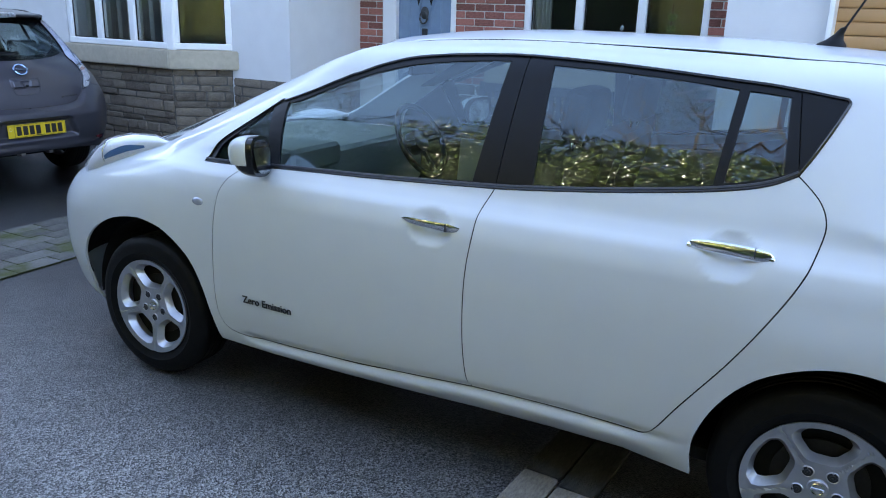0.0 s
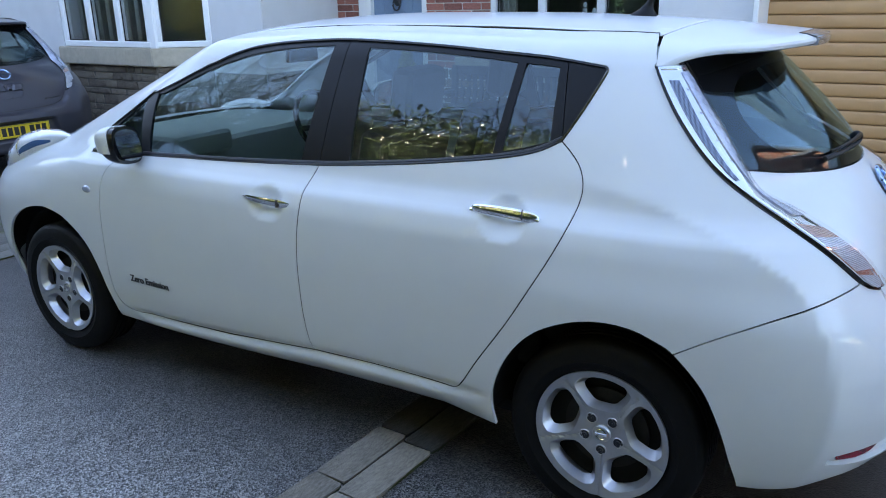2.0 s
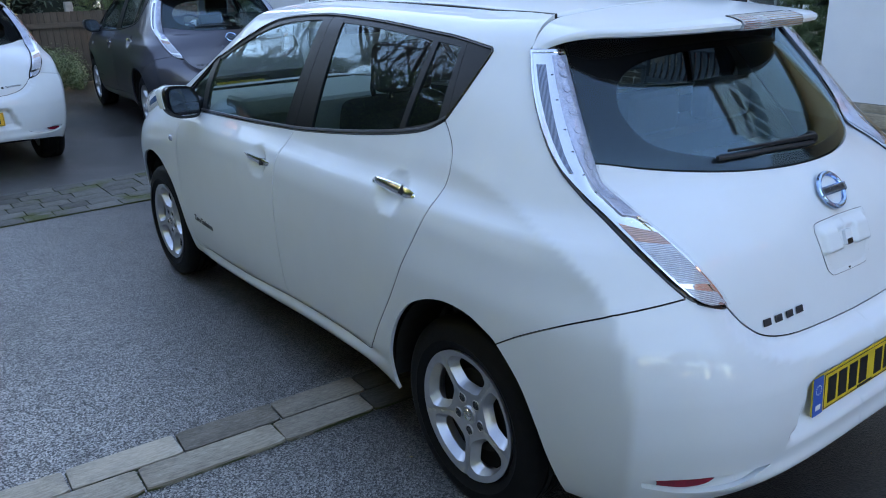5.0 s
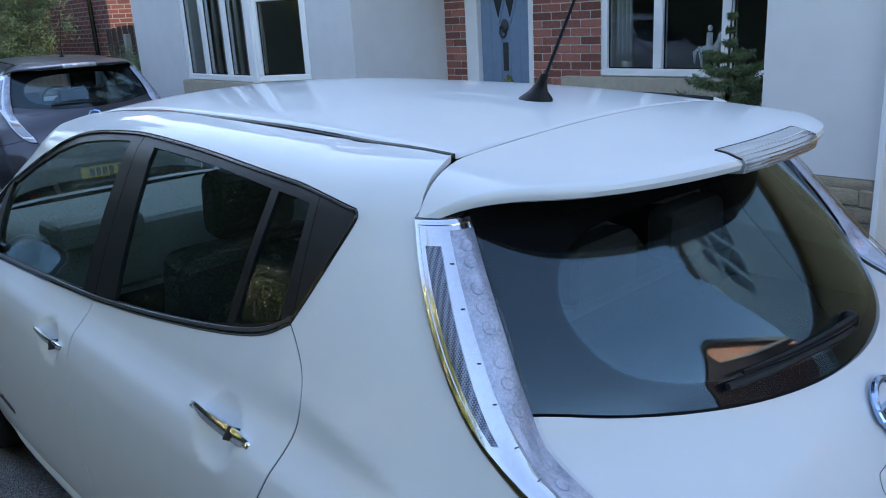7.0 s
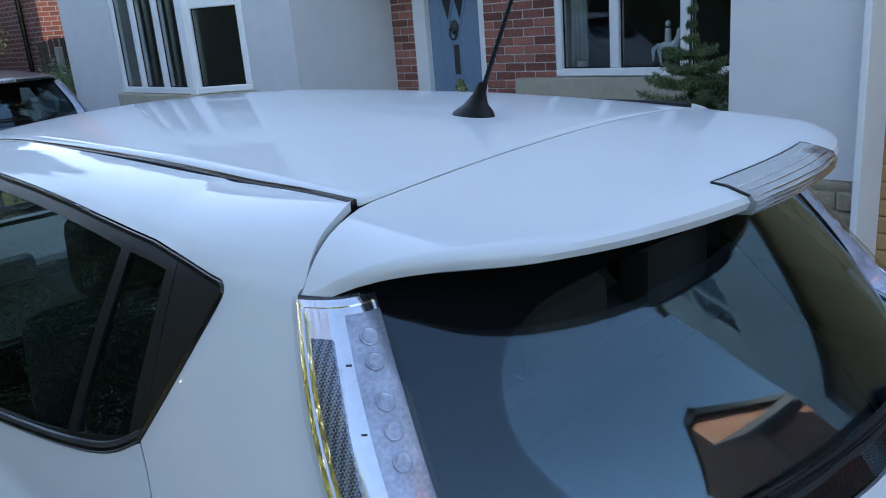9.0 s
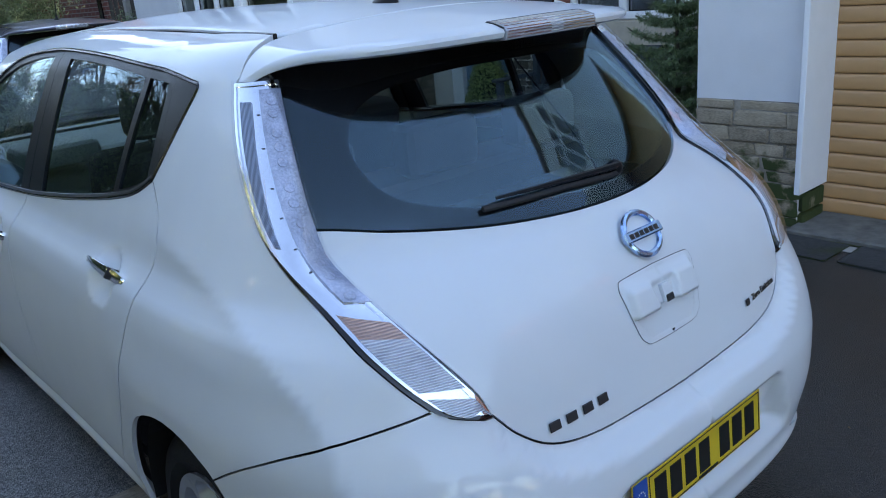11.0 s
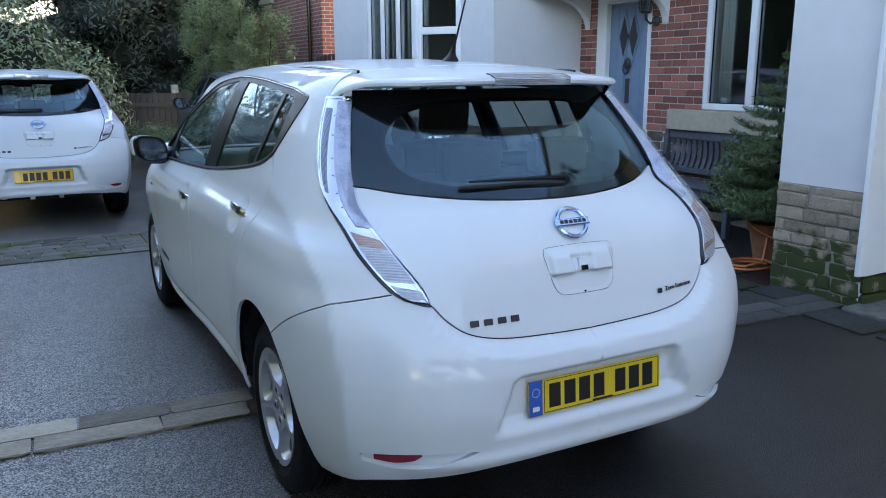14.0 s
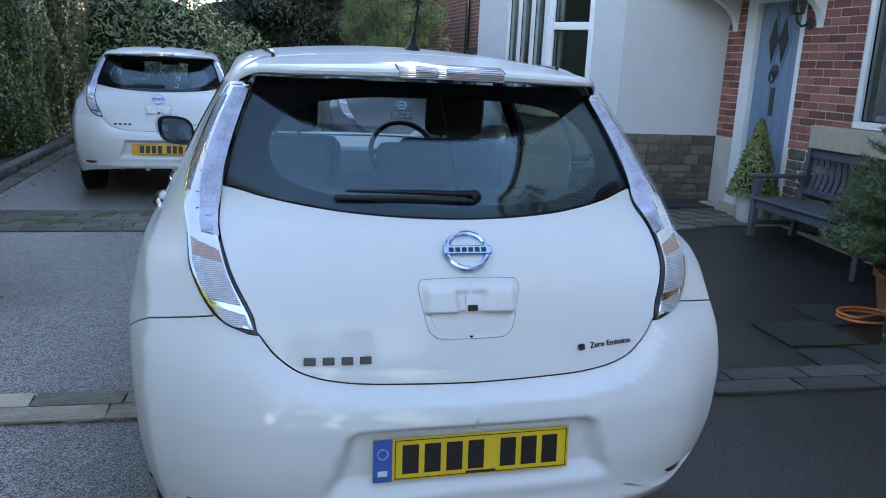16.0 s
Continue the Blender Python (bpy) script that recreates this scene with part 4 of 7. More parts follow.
        part("lamp_facet", bm, BADGE_BLUE, head, "dark blue inner facet", smooth=True)
        bm = bmesh.new()   # joint between the two reflector bowls
        c, rad = Vector(pts[3][0]), pts[3][1] + 0.0015
        tube(bm, [((c.x - rad * math.cos(a)) * side, c.y + 0.02 * math.cos(a), c.z + rad * math.sin(a)) for a in np.linspace(radians(-30), radians(150), 18)], 0.003, 6)
        part("lamp_joint", bm, REFLECTOR, head, smooth=True)
        bm = bmesh.new()
        tube(bm, [Vector((p[0] * side - 0.004 * side, p[1] + 0.002, p[2] + 0.003)) for p, _ in pts], [r + 0.006 for _, r in pts], 20)
        c = part("clear_cover", bm, LENS, head, smooth=True)
        c.visible_shadow = False
        # reflector slot in the bumper
        refl = outline(line((-0.556, 0.371), (-0.60, 0.366), (-0.645, 0.376), (-0.668, 0.392)), line((-0.668, 0.392), (-0.62, 0.392), (-0.556, 0.386)))
        panel("bumper_reflector", RED_LENS, car, refl, (), (0.02, 0.02), out=-0.006, side=side, edge=0.006, label="slim red bumper reflector")
        slot = outline(line((-0.53, 0.368), (-0.60, 0.352), (-0.70, 0.360), (-0.80, 0.394)), line((-0.80, 0.394), (-0.66, 0.400), (-0.53, 0.394)))
        panel("reflector_recess", paint, car, slot, [refl], (0.02, 0.01), out=-0.014, side=side, edge=0.003)
    bumper = panel("rear_bumper", paint, car, REAR_BUMPER, [outline(line((-0.53, 0.368), (-0.60, 0.352), (-0.70, 0.360), (-0.80, 0.394)), line((-0.80, 0.394), (-0.66, 0.400), (-0.53, 0.394)))], (0.018, 0.012), both=True, gap=0.0018, edge=0.02)
    gate = panel("tailgate", paint, car, TAILGATE, (), (0.03, 0.025), both=True, gap=0.002)
    panel("rear_window", REAR_GLASS, gate, REAR_PANE, (), (0.04, 0.03), out=0.001, both=True, edge=0, label="dark tinted rear window").visible_shadow = False
    band = outline(shrunk(REAR_PANE, 0.0))
    inner = outline(line((CENTRE + 0.004, 1.392), (-0.90, 1.390), (-0.733, 1.378), (-0.640, 1.360), (-0.585, 1.325), (-0.574, 1.270), (-0.610, 1.213), (-0.667, 1.172), (-0.755, 1.146), (-0.871, 1.130), (-1.028, 1.123), (CENTRE + 0.004, 1.121)), line((CENTRE + 0.004, 1.121), (CENTRE + 0.004, 1.392)))
    panel("inner_face", INNER_GLASS, gate, inner, (), (0.04, 0.03), out=-0.003, both=True, edge=0, gap=-0.003).visible_shadow = False
    panel("window_border", PRINT, gate, band, [inner], (0.04, 0.03), out=-0.004, both=True, edge=0, label="black printed border of the rear window")
    panel("windscreen", SCREEN_GLASS, car, SCREEN, (), (0.06, 0.05), out=-0.004, both=True, edge=0).visible_shadow = False
    # roof, drip mouldings and spoiler
    v = [(-0.462, -0.010), (-0.462, 0.4), (-0.462, 0.9), (-0.463, 1.3), (-0.474, 1.5), (-0.486, 1.68), (-0.2, 1.76), (0.2, 1.76), (0.486, 1.68), (0.474, 1.5), (0.463, 1.3), (0.462, 0.9), (0.462, 0.4), (0.462, -0.010)]
    seam = [(x, -0.010 - 0.030 * (1 - (x / 0.462) ** 2)) for x in np.linspace(0.462, -0.462, 15)]
    vv, ff = cut(outline(line(*v), np.array(seam)), (), (0.05, 0.05))
    V = [(p[0], p[1], float(roof_z(p[0], p[1]))) for p in vv]
    roof = link_mesh("roof", V, [tuple(t) for t in ff], paint, car)
    lip = roof.modifiers.new("thick", "SOLIDIFY")
    lip.thickness, lip.offset = 0.0012, -1 if roof.data.polygons[0].normal.z > 0 else 1
    for side in (1, -1):
        bm = bmesh.new()
        rings = []
        for y in np.linspace(-0.006, 1.68, 40):   # a flat-topped strip in the joint of roof and side
            k = max(0, (y - 1.2) / 0.46)
            cx, cz = 0.4668 + 0.026 * k ** 1.5, max(float(roof_z(0.4668, y)), float(np.interp(y, (0.0, 0.05, 0.11, 0.2, 0.275, 0.4, 0.6, 0.8, 1.1, 1.3, 1.5, 1.6, 1.68), (1.496, 1.499, 1.501, 1.502, 1.502, 1.506, 1.512, 1.517, 1.520, 1.515, 1.504, 1.496, 1.486)))) - 0.006 * k
            rings.append([bm.verts.new((-side * (cx + dx), y, cz + dz - 0.14 * dx)) for dx, dz in ((-0.0052, -0.016), (-0.0052, -0.002), (-0.0036, 0.0000), (0.0036, 0.0000), (0.0052, -0.0020), (0.0052, -0.016))])
        for p, q in zip(rings, rings[1:]):
            for i in range(6):
                bm.faces.new((p[i], p[(i + 1) % 6], q[(i + 1) % 6], q[i]))
        bm.faces.new(rings[0]), bm.faces.new(rings[-1])
        part("roof_moulding", bm, GLOSS_BLACK, car, "black strip along the roof edge")
    bm = bmesh.new()   # shade of the joint before the spoiler, laid in as a dark tube
    tube(bm, [(x, -0.012 - 0.030 * (1 - (x / 0.462) ** 2), float(roof_z(x, -0.03)) - 0.0042) for x in np.linspace(-0.462, 0.462, 25)], 0.0032, 6)
    part("roof_seal", bm, DARK, car)
    END = 0.592   # the spoiler's ends meet the outer top corners of the lamps
    def spoiler_edge(x):
        x = abs(x)
        return -0.405 + 0.55 * x ** 2 + 1.25 * x ** 5 + 0.082 * max(0, (x - 0.44) / (END - 0.44)) ** 2
    def spoiler_top(x, t):
        """t from 0 at the roof seam to 1 at the trailing edge."""
        ax = abs(x)
        y0 = -0.014 - 0.030 * max(0, 1 - (ax / 0.462) ** 2) - 0.024 * (max(0, ax - 0.462) / (END - 0.462)) ** 0.7
        y = y0 + (spoiler_edge(x) - y0) * t
        z = float(roof_z(x, y)) - float(smooth_interp(ax, (0.0, 0.44, 0.48, 0.513, 0.54, 0.563, 0.581, 0.593), (0, 0, 0.0005, 0.004, 0.013, 0.028, 0.048, 0.062))) - 0.006 * max(0, t - 0.93) / 0.07
        return (x, y, z)
    xs, ts = [END * math.sin(a) for a in np.linspace(-math.pi / 2, math.pi / 2, 49)], np.linspace(0, 1, 15)
    V = [spoiler_top(x, t) for x in xs for t in ts]
    F = [(i * 15 + j, i * 15 + j + 1, (i + 1) * 15 + j + 1, (i + 1) * 15 + j) for i in range(48) for j in range(14)]
    k = len(V)
    for x in xs:   # rounded lip and black underside
        px, py, pz = spoiler_top(x, 1)
        q = 1 - 0.6 * (abs(x) / END) ** 4
        V += [(px, py - 0.004 * q, pz - 0.008 * q), (px, py, pz - 0.018 * q), (px, py + 0.02 * q, pz - 0.024 * q), (px * 0.985, py + 0.006 + 0.13 * (1 - (abs(x) / END) ** 3), min(pz - 0.012, 1.446 - 0.014 * (abs(x) / END) ** 2))]
    mats = [0] * len(F)
    for i in range(48):
        a, b = i * 15 + 14, (i + 1) * 15 + 14
        c, d = k + i * 4, k + (i + 1) * 4
        F += [(a, c, d, b), (c, c + 1, d + 1, d), (c + 1, c + 2, d + 2, d + 1), (c + 2, c + 3, d + 3, d + 2)]
        mats += [0, 0, 0, 1]
    for i in (0, 48):
        F.append([i * 15 + j for j in range(15)] + [k + i * 4 + j for j in range(4)])
        mats.append(0)
    sp = link_mesh("spoiler", V, F, [paint, GLOSS_BLACK], car, "white roof spoiler with a black underside", index=mats)
    sp.data.set_sharp_from_angle(angle=radians(40))
    # third brake light let into the spoiler's edge
    bm = bmesh.new()
    rows = []
    for x in np.linspace(-0.15, 0.15, 13):
        row = []
        for t, dz in ((0.870, 0.0025), (0.93, 0.003), (1.0, 0.002)):
            p = spoiler_top(x, t)
            row.append(bm.verts.new((p[0], p[1] - (0.004 if t == 1 else 0), p[2] + dz)))
        p = spoiler_top(x, 1)
        row += [bm.verts.new((p[0], p[1] - 0.010, p[2] - 0.006)), bm.verts.new((p[0], p[1] - 0.006, p[2] - 0.024)), bm.verts.new((p[0], p[1] + 0.03, p[2] - 0.027))]
        rows.append(row)
    for a, b in zip(rows, rows[1:]):
        for j in range(5):
            bm.faces.new((a[j], a[j + 1], b[j + 1], b[j]))
    bm.faces.new(rows[0]), bm.faces.new(rows[-1])
    brake = part("brake_light", bm, SMOKE_LENS, car, "clear ribbed high brake light", smooth=True, angle=40)
    for k in range(6):   # moulded ribs, from the top edge down the rear face
        bm = bmesh.new()
        t, back, drop = ((0.955, 0.0, -0.0030), (0.985, 0.002, -0.0028), (1.0, 0.0065, 0.0010), (1.0, 0.0102, 0.0062), (1.0, 0.0092, 0.0122), (1.0, 0.0076, 0.0185))[k]
        tube(bm, [(x, spoiler_top(x, t)[1] - back, spoiler_top(x, t)[2] - drop) for x in np.linspace(-0.146, 0.146, 15)], 0.0014, 5)
        part("lens_rib", bm, CHROME, brake)
    bm = bmesh.new()   # dark joint round the lens
    rim = [(x, 0.868) for x in np.linspace(-0.152, 0.152, 13)]
    rim = [(-0.152, t) for t in (1.0, 0.95, 0.90)] + rim + [(0.152, t) for t in (0.90, 0.95, 1.0)]
    tube(bm, [(x, spoiler_top(x, t)[1] - (0.004 if t == 1 else 0), spoiler_top(x, t)[2] + 0.0012) for x, t in rim], 0.0021, 5)
    part("lens_joint", bm, DARK, brake)
    # aerial
    aerial = new("aerial")
    aerial.parent = car
    tagged(aerial, "black roof aerial with a thin raked mast")
    az = float(roof_z(0, 0.22))
    bm = bmesh.new()
    lathe(bm, [(0.045, -0.004), (0.040, 0.006), (0.024, 0.020), (0.013, 0.040), (0.009, 0.060), (0.0001, 0.064)], 20, "Z")
    for v in bm.verts:
        v.co.x *= 0.62
        v.co.y = v.co.y * 1.15 - 0.55 * max(v.co.z, 0)
        v.co += Vector((0.012, 0.205, az))
    part("aerial_base", bm, TRIM, aerial, smooth=True)
    bm = bmesh.new()
    pts = [Vector((0.012, 0.173, az + 0.05)) + Vector((0, -0.19, 0.37)) * (k / 59) for k in range(60)]
    tube(bm, pts, [0.0042 - 0.0022 * k / 60 + 0.0006 * (k % 2) for k in range(60)], 6)
    part("aerial_mast", bm, TRIM, aerial)
    # number plate with bars in place of its characters
    py, pz0, pz1 = -0.794, 0.466, 0.577
    plate = new("number_plate")
    plate.parent = car
    tagged(plate, "yellow rear number plate")
    plate.location = (0, py + 0.01, (pz0 + pz1) / 2)
    plate.rotation_euler = (radians(-4), 0, 0)
    bm = bmesh.new()
    block(bm, (-0.26, -0.003, -0.0555), (0.26, 0.003, 0.0555), 0.0015)
    part("plate_sheet", bm, plate_mat, plate)
    if euro_band:
        bm = bmesh.new()
        block(bm, (-0.26, -0.0045, -0.0555), (-0.212, -0.0025, 0.0555))
        part("plate_band", bm, PLATE_BLUE, plate, "blue band on the plate")
        bm = bmesh.new()
        for k in range(12):
            a = k * math.pi / 6
            block(bm, (-0.236 + 0.013 * math.cos(a) - 0.0015, -0.0055, 0.018 + 0.013 * math.sin(a) - 0.0015), (-0.236 + 0.013 * math.cos(a) + 0.0015, -0.004, 0.018 + 0.013 * math.sin(a) + 0.0015))
        tagged(part("band_stars", bm, WHITE_INK, plate), kind="stuff")
        bm = bmesh.new()
        block(bm, (-0.248, -0.0055, -0.040), (-0.224, -0.004, -0.026))
        part("band_mark", bm, WHITE_INK, plate)
    for k, x in enumerate((-0.165, -0.108, -0.051, 0.006, 0.092, 0.149, 0.206)):
        bm = bmesh.new()
        block(bm, (x - 0.021, -0.0045, -0.038), (x + 0.021, -0.0025, 0.038))
        part("plate_bar", bm, INK, plate)
    bm = bmesh.new()
    for lo, hi in (((-0.205, 0.049), (0.253, 0.051)), ((-0.205, -0.051), (0.253, -0.049)), ((-0.205, -0.051), (-0.203, 0.051)), ((0.251, -0.051), (0.253, 0.051))):
        block(bm, (lo[0], -0.0042, lo[1]), (hi[0], -0.0025, hi[1]))
    block(bm, (-0.02, -0.0043, -0.0485), (0.06, -0.0025, -0.0435))
    part("plate_border", bm, INK, plate)
    # badge, handle plate and lettering on the tailgate
    m = skin_frame(CENTRE, 1.012, 0.006)
    badge = new("badge")
    badge.parent = gate
    tagged(badge, "round chrome and blue maker's badge")
    bm = bmesh.new()
    tube(bm, [m @ Vector((0.054 * math.cos(a), 0.049 * math.sin(a), 0.004)) for a in np.linspace(0, 2 * math.pi, 33)[:-1]], 0.0075, 8, True)
    part("badge_ring", bm, BLUE_CHROME, badge, smooth=True)
    bm = bmesh.new()
    block(bm, (-0.066, -0.012, 0.0), (0.066, 0.013, 0.013), 0.003, m)
    part("badge_bar", bm, BLUE_CHROME, badge)
    bm = bmesh.new()
    for k in range(6):   # the maker's lettering as plain bars
        block(bm, (-0.051 + 0.0175 * k, -0.0055, 0.012), (-0.038 + 0.0175 * k, 0.0065, 0.0140), 0, m)
    tagged(part("badge_bars", bm, INK, badge), kind="stuff")
    bm = bmesh.new()
    lathe(bm, [(0.047, -0.004), (0.047, 0.001), (0.0005, 0.001)], 24, "Z")
    bmesh.ops.transform(bm, matrix=m, verts=bm.verts)
    part("badge_disc", bm, paint, badge)
    hp = outline(line((-1.022, 0.930), (-1.027, 0.945), (-1.045, 0.950), (CENTRE, 0.953)), line((CENTRE, 0.953), (CENTRE, 0.806)), line((CENTRE, 0.806), (-1.08, 0.808), (-1.062, 0.815), (-1.045, 0.838), (-1.022, 0.930)))
    inset_hp = shrunk(hp, 0.006)
    inset_hp[:, 0] = np.maximum(inset_hp[:, 0], CENTRE)
    inset_hp[np.abs(inset_hp[:, 0] - CENTRE) < 0.007, 0] = CENTRE
    inset_hp[:, 1] = np.clip(inset_hp[:, 1], 0.812, 0.947)
    panel("handle_surround", GLOSS_BLACK, gate, hp, [inset_hp], (0.02, 0.02), out=0.0015, gap=-0.0010, both=True, edge=0.0)
    def handle_skin(u, z):
        """A raised bar, split in the middle for the camera, over a hollow for the fingers."""
        p = body(u, z)
        x = np.abs(p[..., 0])
        bar = soft_step((z - 0.868) / 0.008) * soft_step((0.944 - z) / 0.022) * soft_step((0.128 - x) / 0.022)
        notch = soft_step((0.040 + (z - 0.87) * 0.25 - x) / 0.016) * soft_step((0.940 - z) / 0.030)
        hollow = soft_step((0.874 - z) / 0.008) * soft_step((z - 0.814) / 0.034) * soft_step((0.086 + (z - 0.82) * 0.45 - x) / 0.020)
        p[..., 1] += -0.017 * bar * (1 - 0.85 * notch) + 0.056 * hollow
        return p
    panel("handle_plate", paint, gate, hp, (), (0.0055, 0.0055), out=0.002, both=True, edge=0.006, fn=handle_skin)
    m = skin_frame(CENTRE, 0.884, 0.0)
    bm = bmesh.new()
    block(bm, (-0.014, -0.012, 0.0), (0.020, 0.030, 0.014), 0.004, m, 2)
    part("camera_housing", bm, paint, gate, smooth=True, angle=50)
    bm = bmesh.new()
    block(bm, (-0.011, -0.0125, 0.004), (0.017, 0.004, 0.0155), 0.002, m)
    part("camera_lens", bm, GLOSS_BLACK, gate)
    # model lettering as plain chrome bars
    for u in (-0.795, -0.832, -0.870, -0.908):
        bm = bmesh.new()
        block(bm, (-0.0145, -0.0095, 0), (0.0145, 0.0095, 0.004), 0.0015, skin_frame(u, 0.765, 0.002))
        part("lettering_bar", bm, material_nut, gate)
    text_mesh("Zero Emission", 0.021, INK, gate, skin_frame(-0.82, 0.778, 0.003, -1) @ Matrix.Rotation(radians(4), 4, "Z") @ Matrix.Translation((0.012, 0, 0)), "small dark lettering")
    bm = bmesh.new()
    block(bm, (-0.085, -0.008, 0.0), (-0.066, 0.008, 0.003), 0.002, skin_frame(-0.82, 0.778, 0.002, -1) @ Matrix.Rotation(radians(4), 4, "Z"))
    part("emission_mark", bm, INK, gate)
    # rear wiper
    wiper = new("wiper")
    wiper.parent = gate
    tagged(wiper, "black rear wiper lying across the window")
    bm = bmesh.new()
    pts = []
    for f in np.linspace(0, 1, 12):
        x = 0.045 - 0.345 * f
        uu = CENTRE + abs(x) * 0.98
        p, n = on_skin(uu, 1.141 + 0.003 * math.sin(f * 3), 0.018, 1 if x < 0 else -1)
        p.x = x
        pts.append(p)
    tube(bm, pts, [0.0088 - 0.0050 * float(f) for f in np.linspace(0, 1, 12)], 8)
    part("wiper_arm", bm, TRIM, wiper, smooth=True)
    bm = bmesh.new()
    pts = []
    for x in np.linspace(0.04, -0.33, 14):
        p, n = on_skin(CENTRE + abs(x) * 0.98, 1.128 + 0.006 * (1 - abs(x + 0.14) / 0.2), 0.010, 1 if x < 0 else -1)
        p.x = x
        pts.append(p)
    tube(bm, pts, 0.007, 6)
    part("wiper_blade", bm, DARK, wiper)
    bm = bmesh.new()
    p, n = on_skin(CENTRE + 0.045, 1.14, 0.0, -1)
    bmesh.ops.create_uvsphere(bm, u_segments=16, v_segments=8, radius=0.020)
    bmesh.ops.translate(bm, verts=bm.verts, vec=p + n * 0.006)
    part("wiper_cap", bm, TRIM, wiper, smooth=True)
    # inner skin, floor and cabin
    for side in (1, -1):
        inner_lo = outline(line((CENTRE + 0.01, 0.36), (-0.40, 0.36)), line((-0.40, 0.36), (-0.33, 0.55), (-0.18, 0.715), (0.0, 0.735), (0.22, 0.66), (0.36, 0.45), (0.38, 0.30)), line((0.38, 0.30), (2.62, 0.30)), line((2.62, 0.30), (2.66, 0.5), (2.73, 0.62), (2.98, 0.74), (3.18, 0.69), (3.36, 0.5), (3.38, 0.34)), line((3.38, 0.34), (NOSE - 0.01, 0.34)), line((NOSE - 0.01, 0.34), (NOSE - 0.01, 0.94)), line((NOSE - 0.01, 0.94), (2.7, 0.975), (1.7, 0.995), (1.08, 1.02), (0.6, 1.07), (0.16, 1.15), (-0.2, 1.12), (-0.55, 1.03), (CENTRE + 0.01, 1.04)), line((CENTRE + 0.01, 1.04), (CENTRE + 0.01, 0.36)))
        card = outline(line((0.34, 0.70), (0.40, 1.02), (0.90, 1.03), (1.70, 0.985), (2.20, 0.97)), line((2.20, 0.97), (2.24, 0.60)), line((2.24, 0.60), (0.60, 0.62), (0.34, 0.70)))
        panel("door_card", DASH, car, card, (), (0.10, 0.08), out=-0.055, side=side, edge=0.004, label="pale grey-green door lining")
        panel("inner_lining", DARK, car, inner_lo, (), (0.08, 0.06), out=-0.030, side=side, edge=0)
        upper = outline(line((-0.20, 1.39), (0.0, 1.44), (0.4, 1.46), (1.06, 1.485), (1.5, 1.455), (2.0, 1.365), (2.5, 1.25)), line((2.5, 1.25), (2.62, 1.262), (2.05, 1.44), (1.5, 1.49), (0.8, 1.502), (0.0, 1.476), (-0.21, 1.45)), line((-0.21, 1.45), (-0.20, 1.39)))
        panel("pillar_lining", HEADLINER, car, upper, (), (0.05, 0.03), out=-0.035, side=side, edge=0)
        pil = outline(line((0.15, 1.40), (-0.02, 1.40), (-0.14, 1.40), (-0.20, 1.34), (-0.26, 1.24), (-0.40, 1.08)), line((-0.40, 1.08), (0.13, 1.12)), line((0.13, 1.12), (0.09, 1.27), (0.15, 1.40)))
        panel("pillar_lining", HEADLINER, car, pil, (), (0.05, 0.04), out=-0.035, side=side, edge=0)
    V = [(x, y, float(roof_z(x, y)) - 0.028) for x in np.linspace(-0.47, 0.47, 9) for y in np.linspace(-0.12, 1.62, 15)]
    link_mesh("headliner", V, [(i * 15 + j, i * 15 + j + 1, (i + 1) * 15 + j + 1, (i + 1) * 15 + j) for i in range(8) for j in range(14)], HEADLINER, car)
    bm = bmesh.new()
    block(bm, (-0.74, -0.30, 0.27), (0.74, 2.40, 0.31))
    block(bm, (-0.42, 2.40, 0.275), (0.42, 3.35, 0.31))
    block(bm, (-0.62, -0.62, 0.28), (0.62, -0.2, 0.40), 0.03)
    part("underbody", bm, UNDER, car)
    for x, z in ((-0.365, 0.300), (-0.119, 0.284), (0.134, 0.282)):   # undertray tabs that hang below the bumper
        bm = bmesh.new()
        block(bm, (x - 0.022, -0.73, z + 0.010), (x + 0.022, -0.66, z + 0.040), 0.005)
        part("undertray_tab", bm, ALLOY, car)
    bm = bmesh.new()
    block(bm, (-0.70, 2.20, 0.70), (0.70, 2.95, 0.985), 0.05, seg=3)
    block(bm, (-0.55, 2.10, 0.93), (-0.20, 2.34, 1.04), 0.04, seg=3)
    part("dashboard", bm, DASH, car, "pale grey dashboard", smooth=True)
    bm = bmesh.new()
    wm = Matrix.Translation((0.36, 2.02, 0.98)) @ Matrix.Rotation(radians(62), 4, "X")
    tube(bm, [wm @ Vector((0.185 * math.cos(a), 0.185 * math.sin(a), 0)) for a in np.linspace(0, 2 * math.pi, 33)[:-1]], 0.015, 8, True)
    for a in (0, math.pi, -math.pi / 2):
        tube(bm, [wm @ Vector((0, 0, -0.02)), wm @ Vector((0.18 * math.cos(a), 0.18 * math.sin(a), 0))], 0.016, 6)
    tube(bm, [wm @ Vector((0, 0, -0.06)), wm @ Vector((0, 0, 0.0))], 0.06, 12)
    part("steering_wheel", bm, TRIM, car, "dark steering wheel", smooth=True)
    seat("front_seat", car, -0.37, 1.20, "grey cloth front seat")
    seat("front_seat", car, 0.37, 1.20, "grey cloth front seat")
    bm = bmesh.new()
    block(bm, (-0.66, 0.28, 0.40), (0.66, 0.80, 0.60), 0.06, seg=3)
    block(bm, (-0.66, -0.06, 0.0), (0.66, 0.08, 0.62), 0.05, Matrix.Translation((0, 0.22, 0.50)) @ Matrix.Rotation(radians(16), 4, "X"), 3)
    part("rear_bench", bm, SEAT, car, "grey cloth rear bench seat", smooth=True)
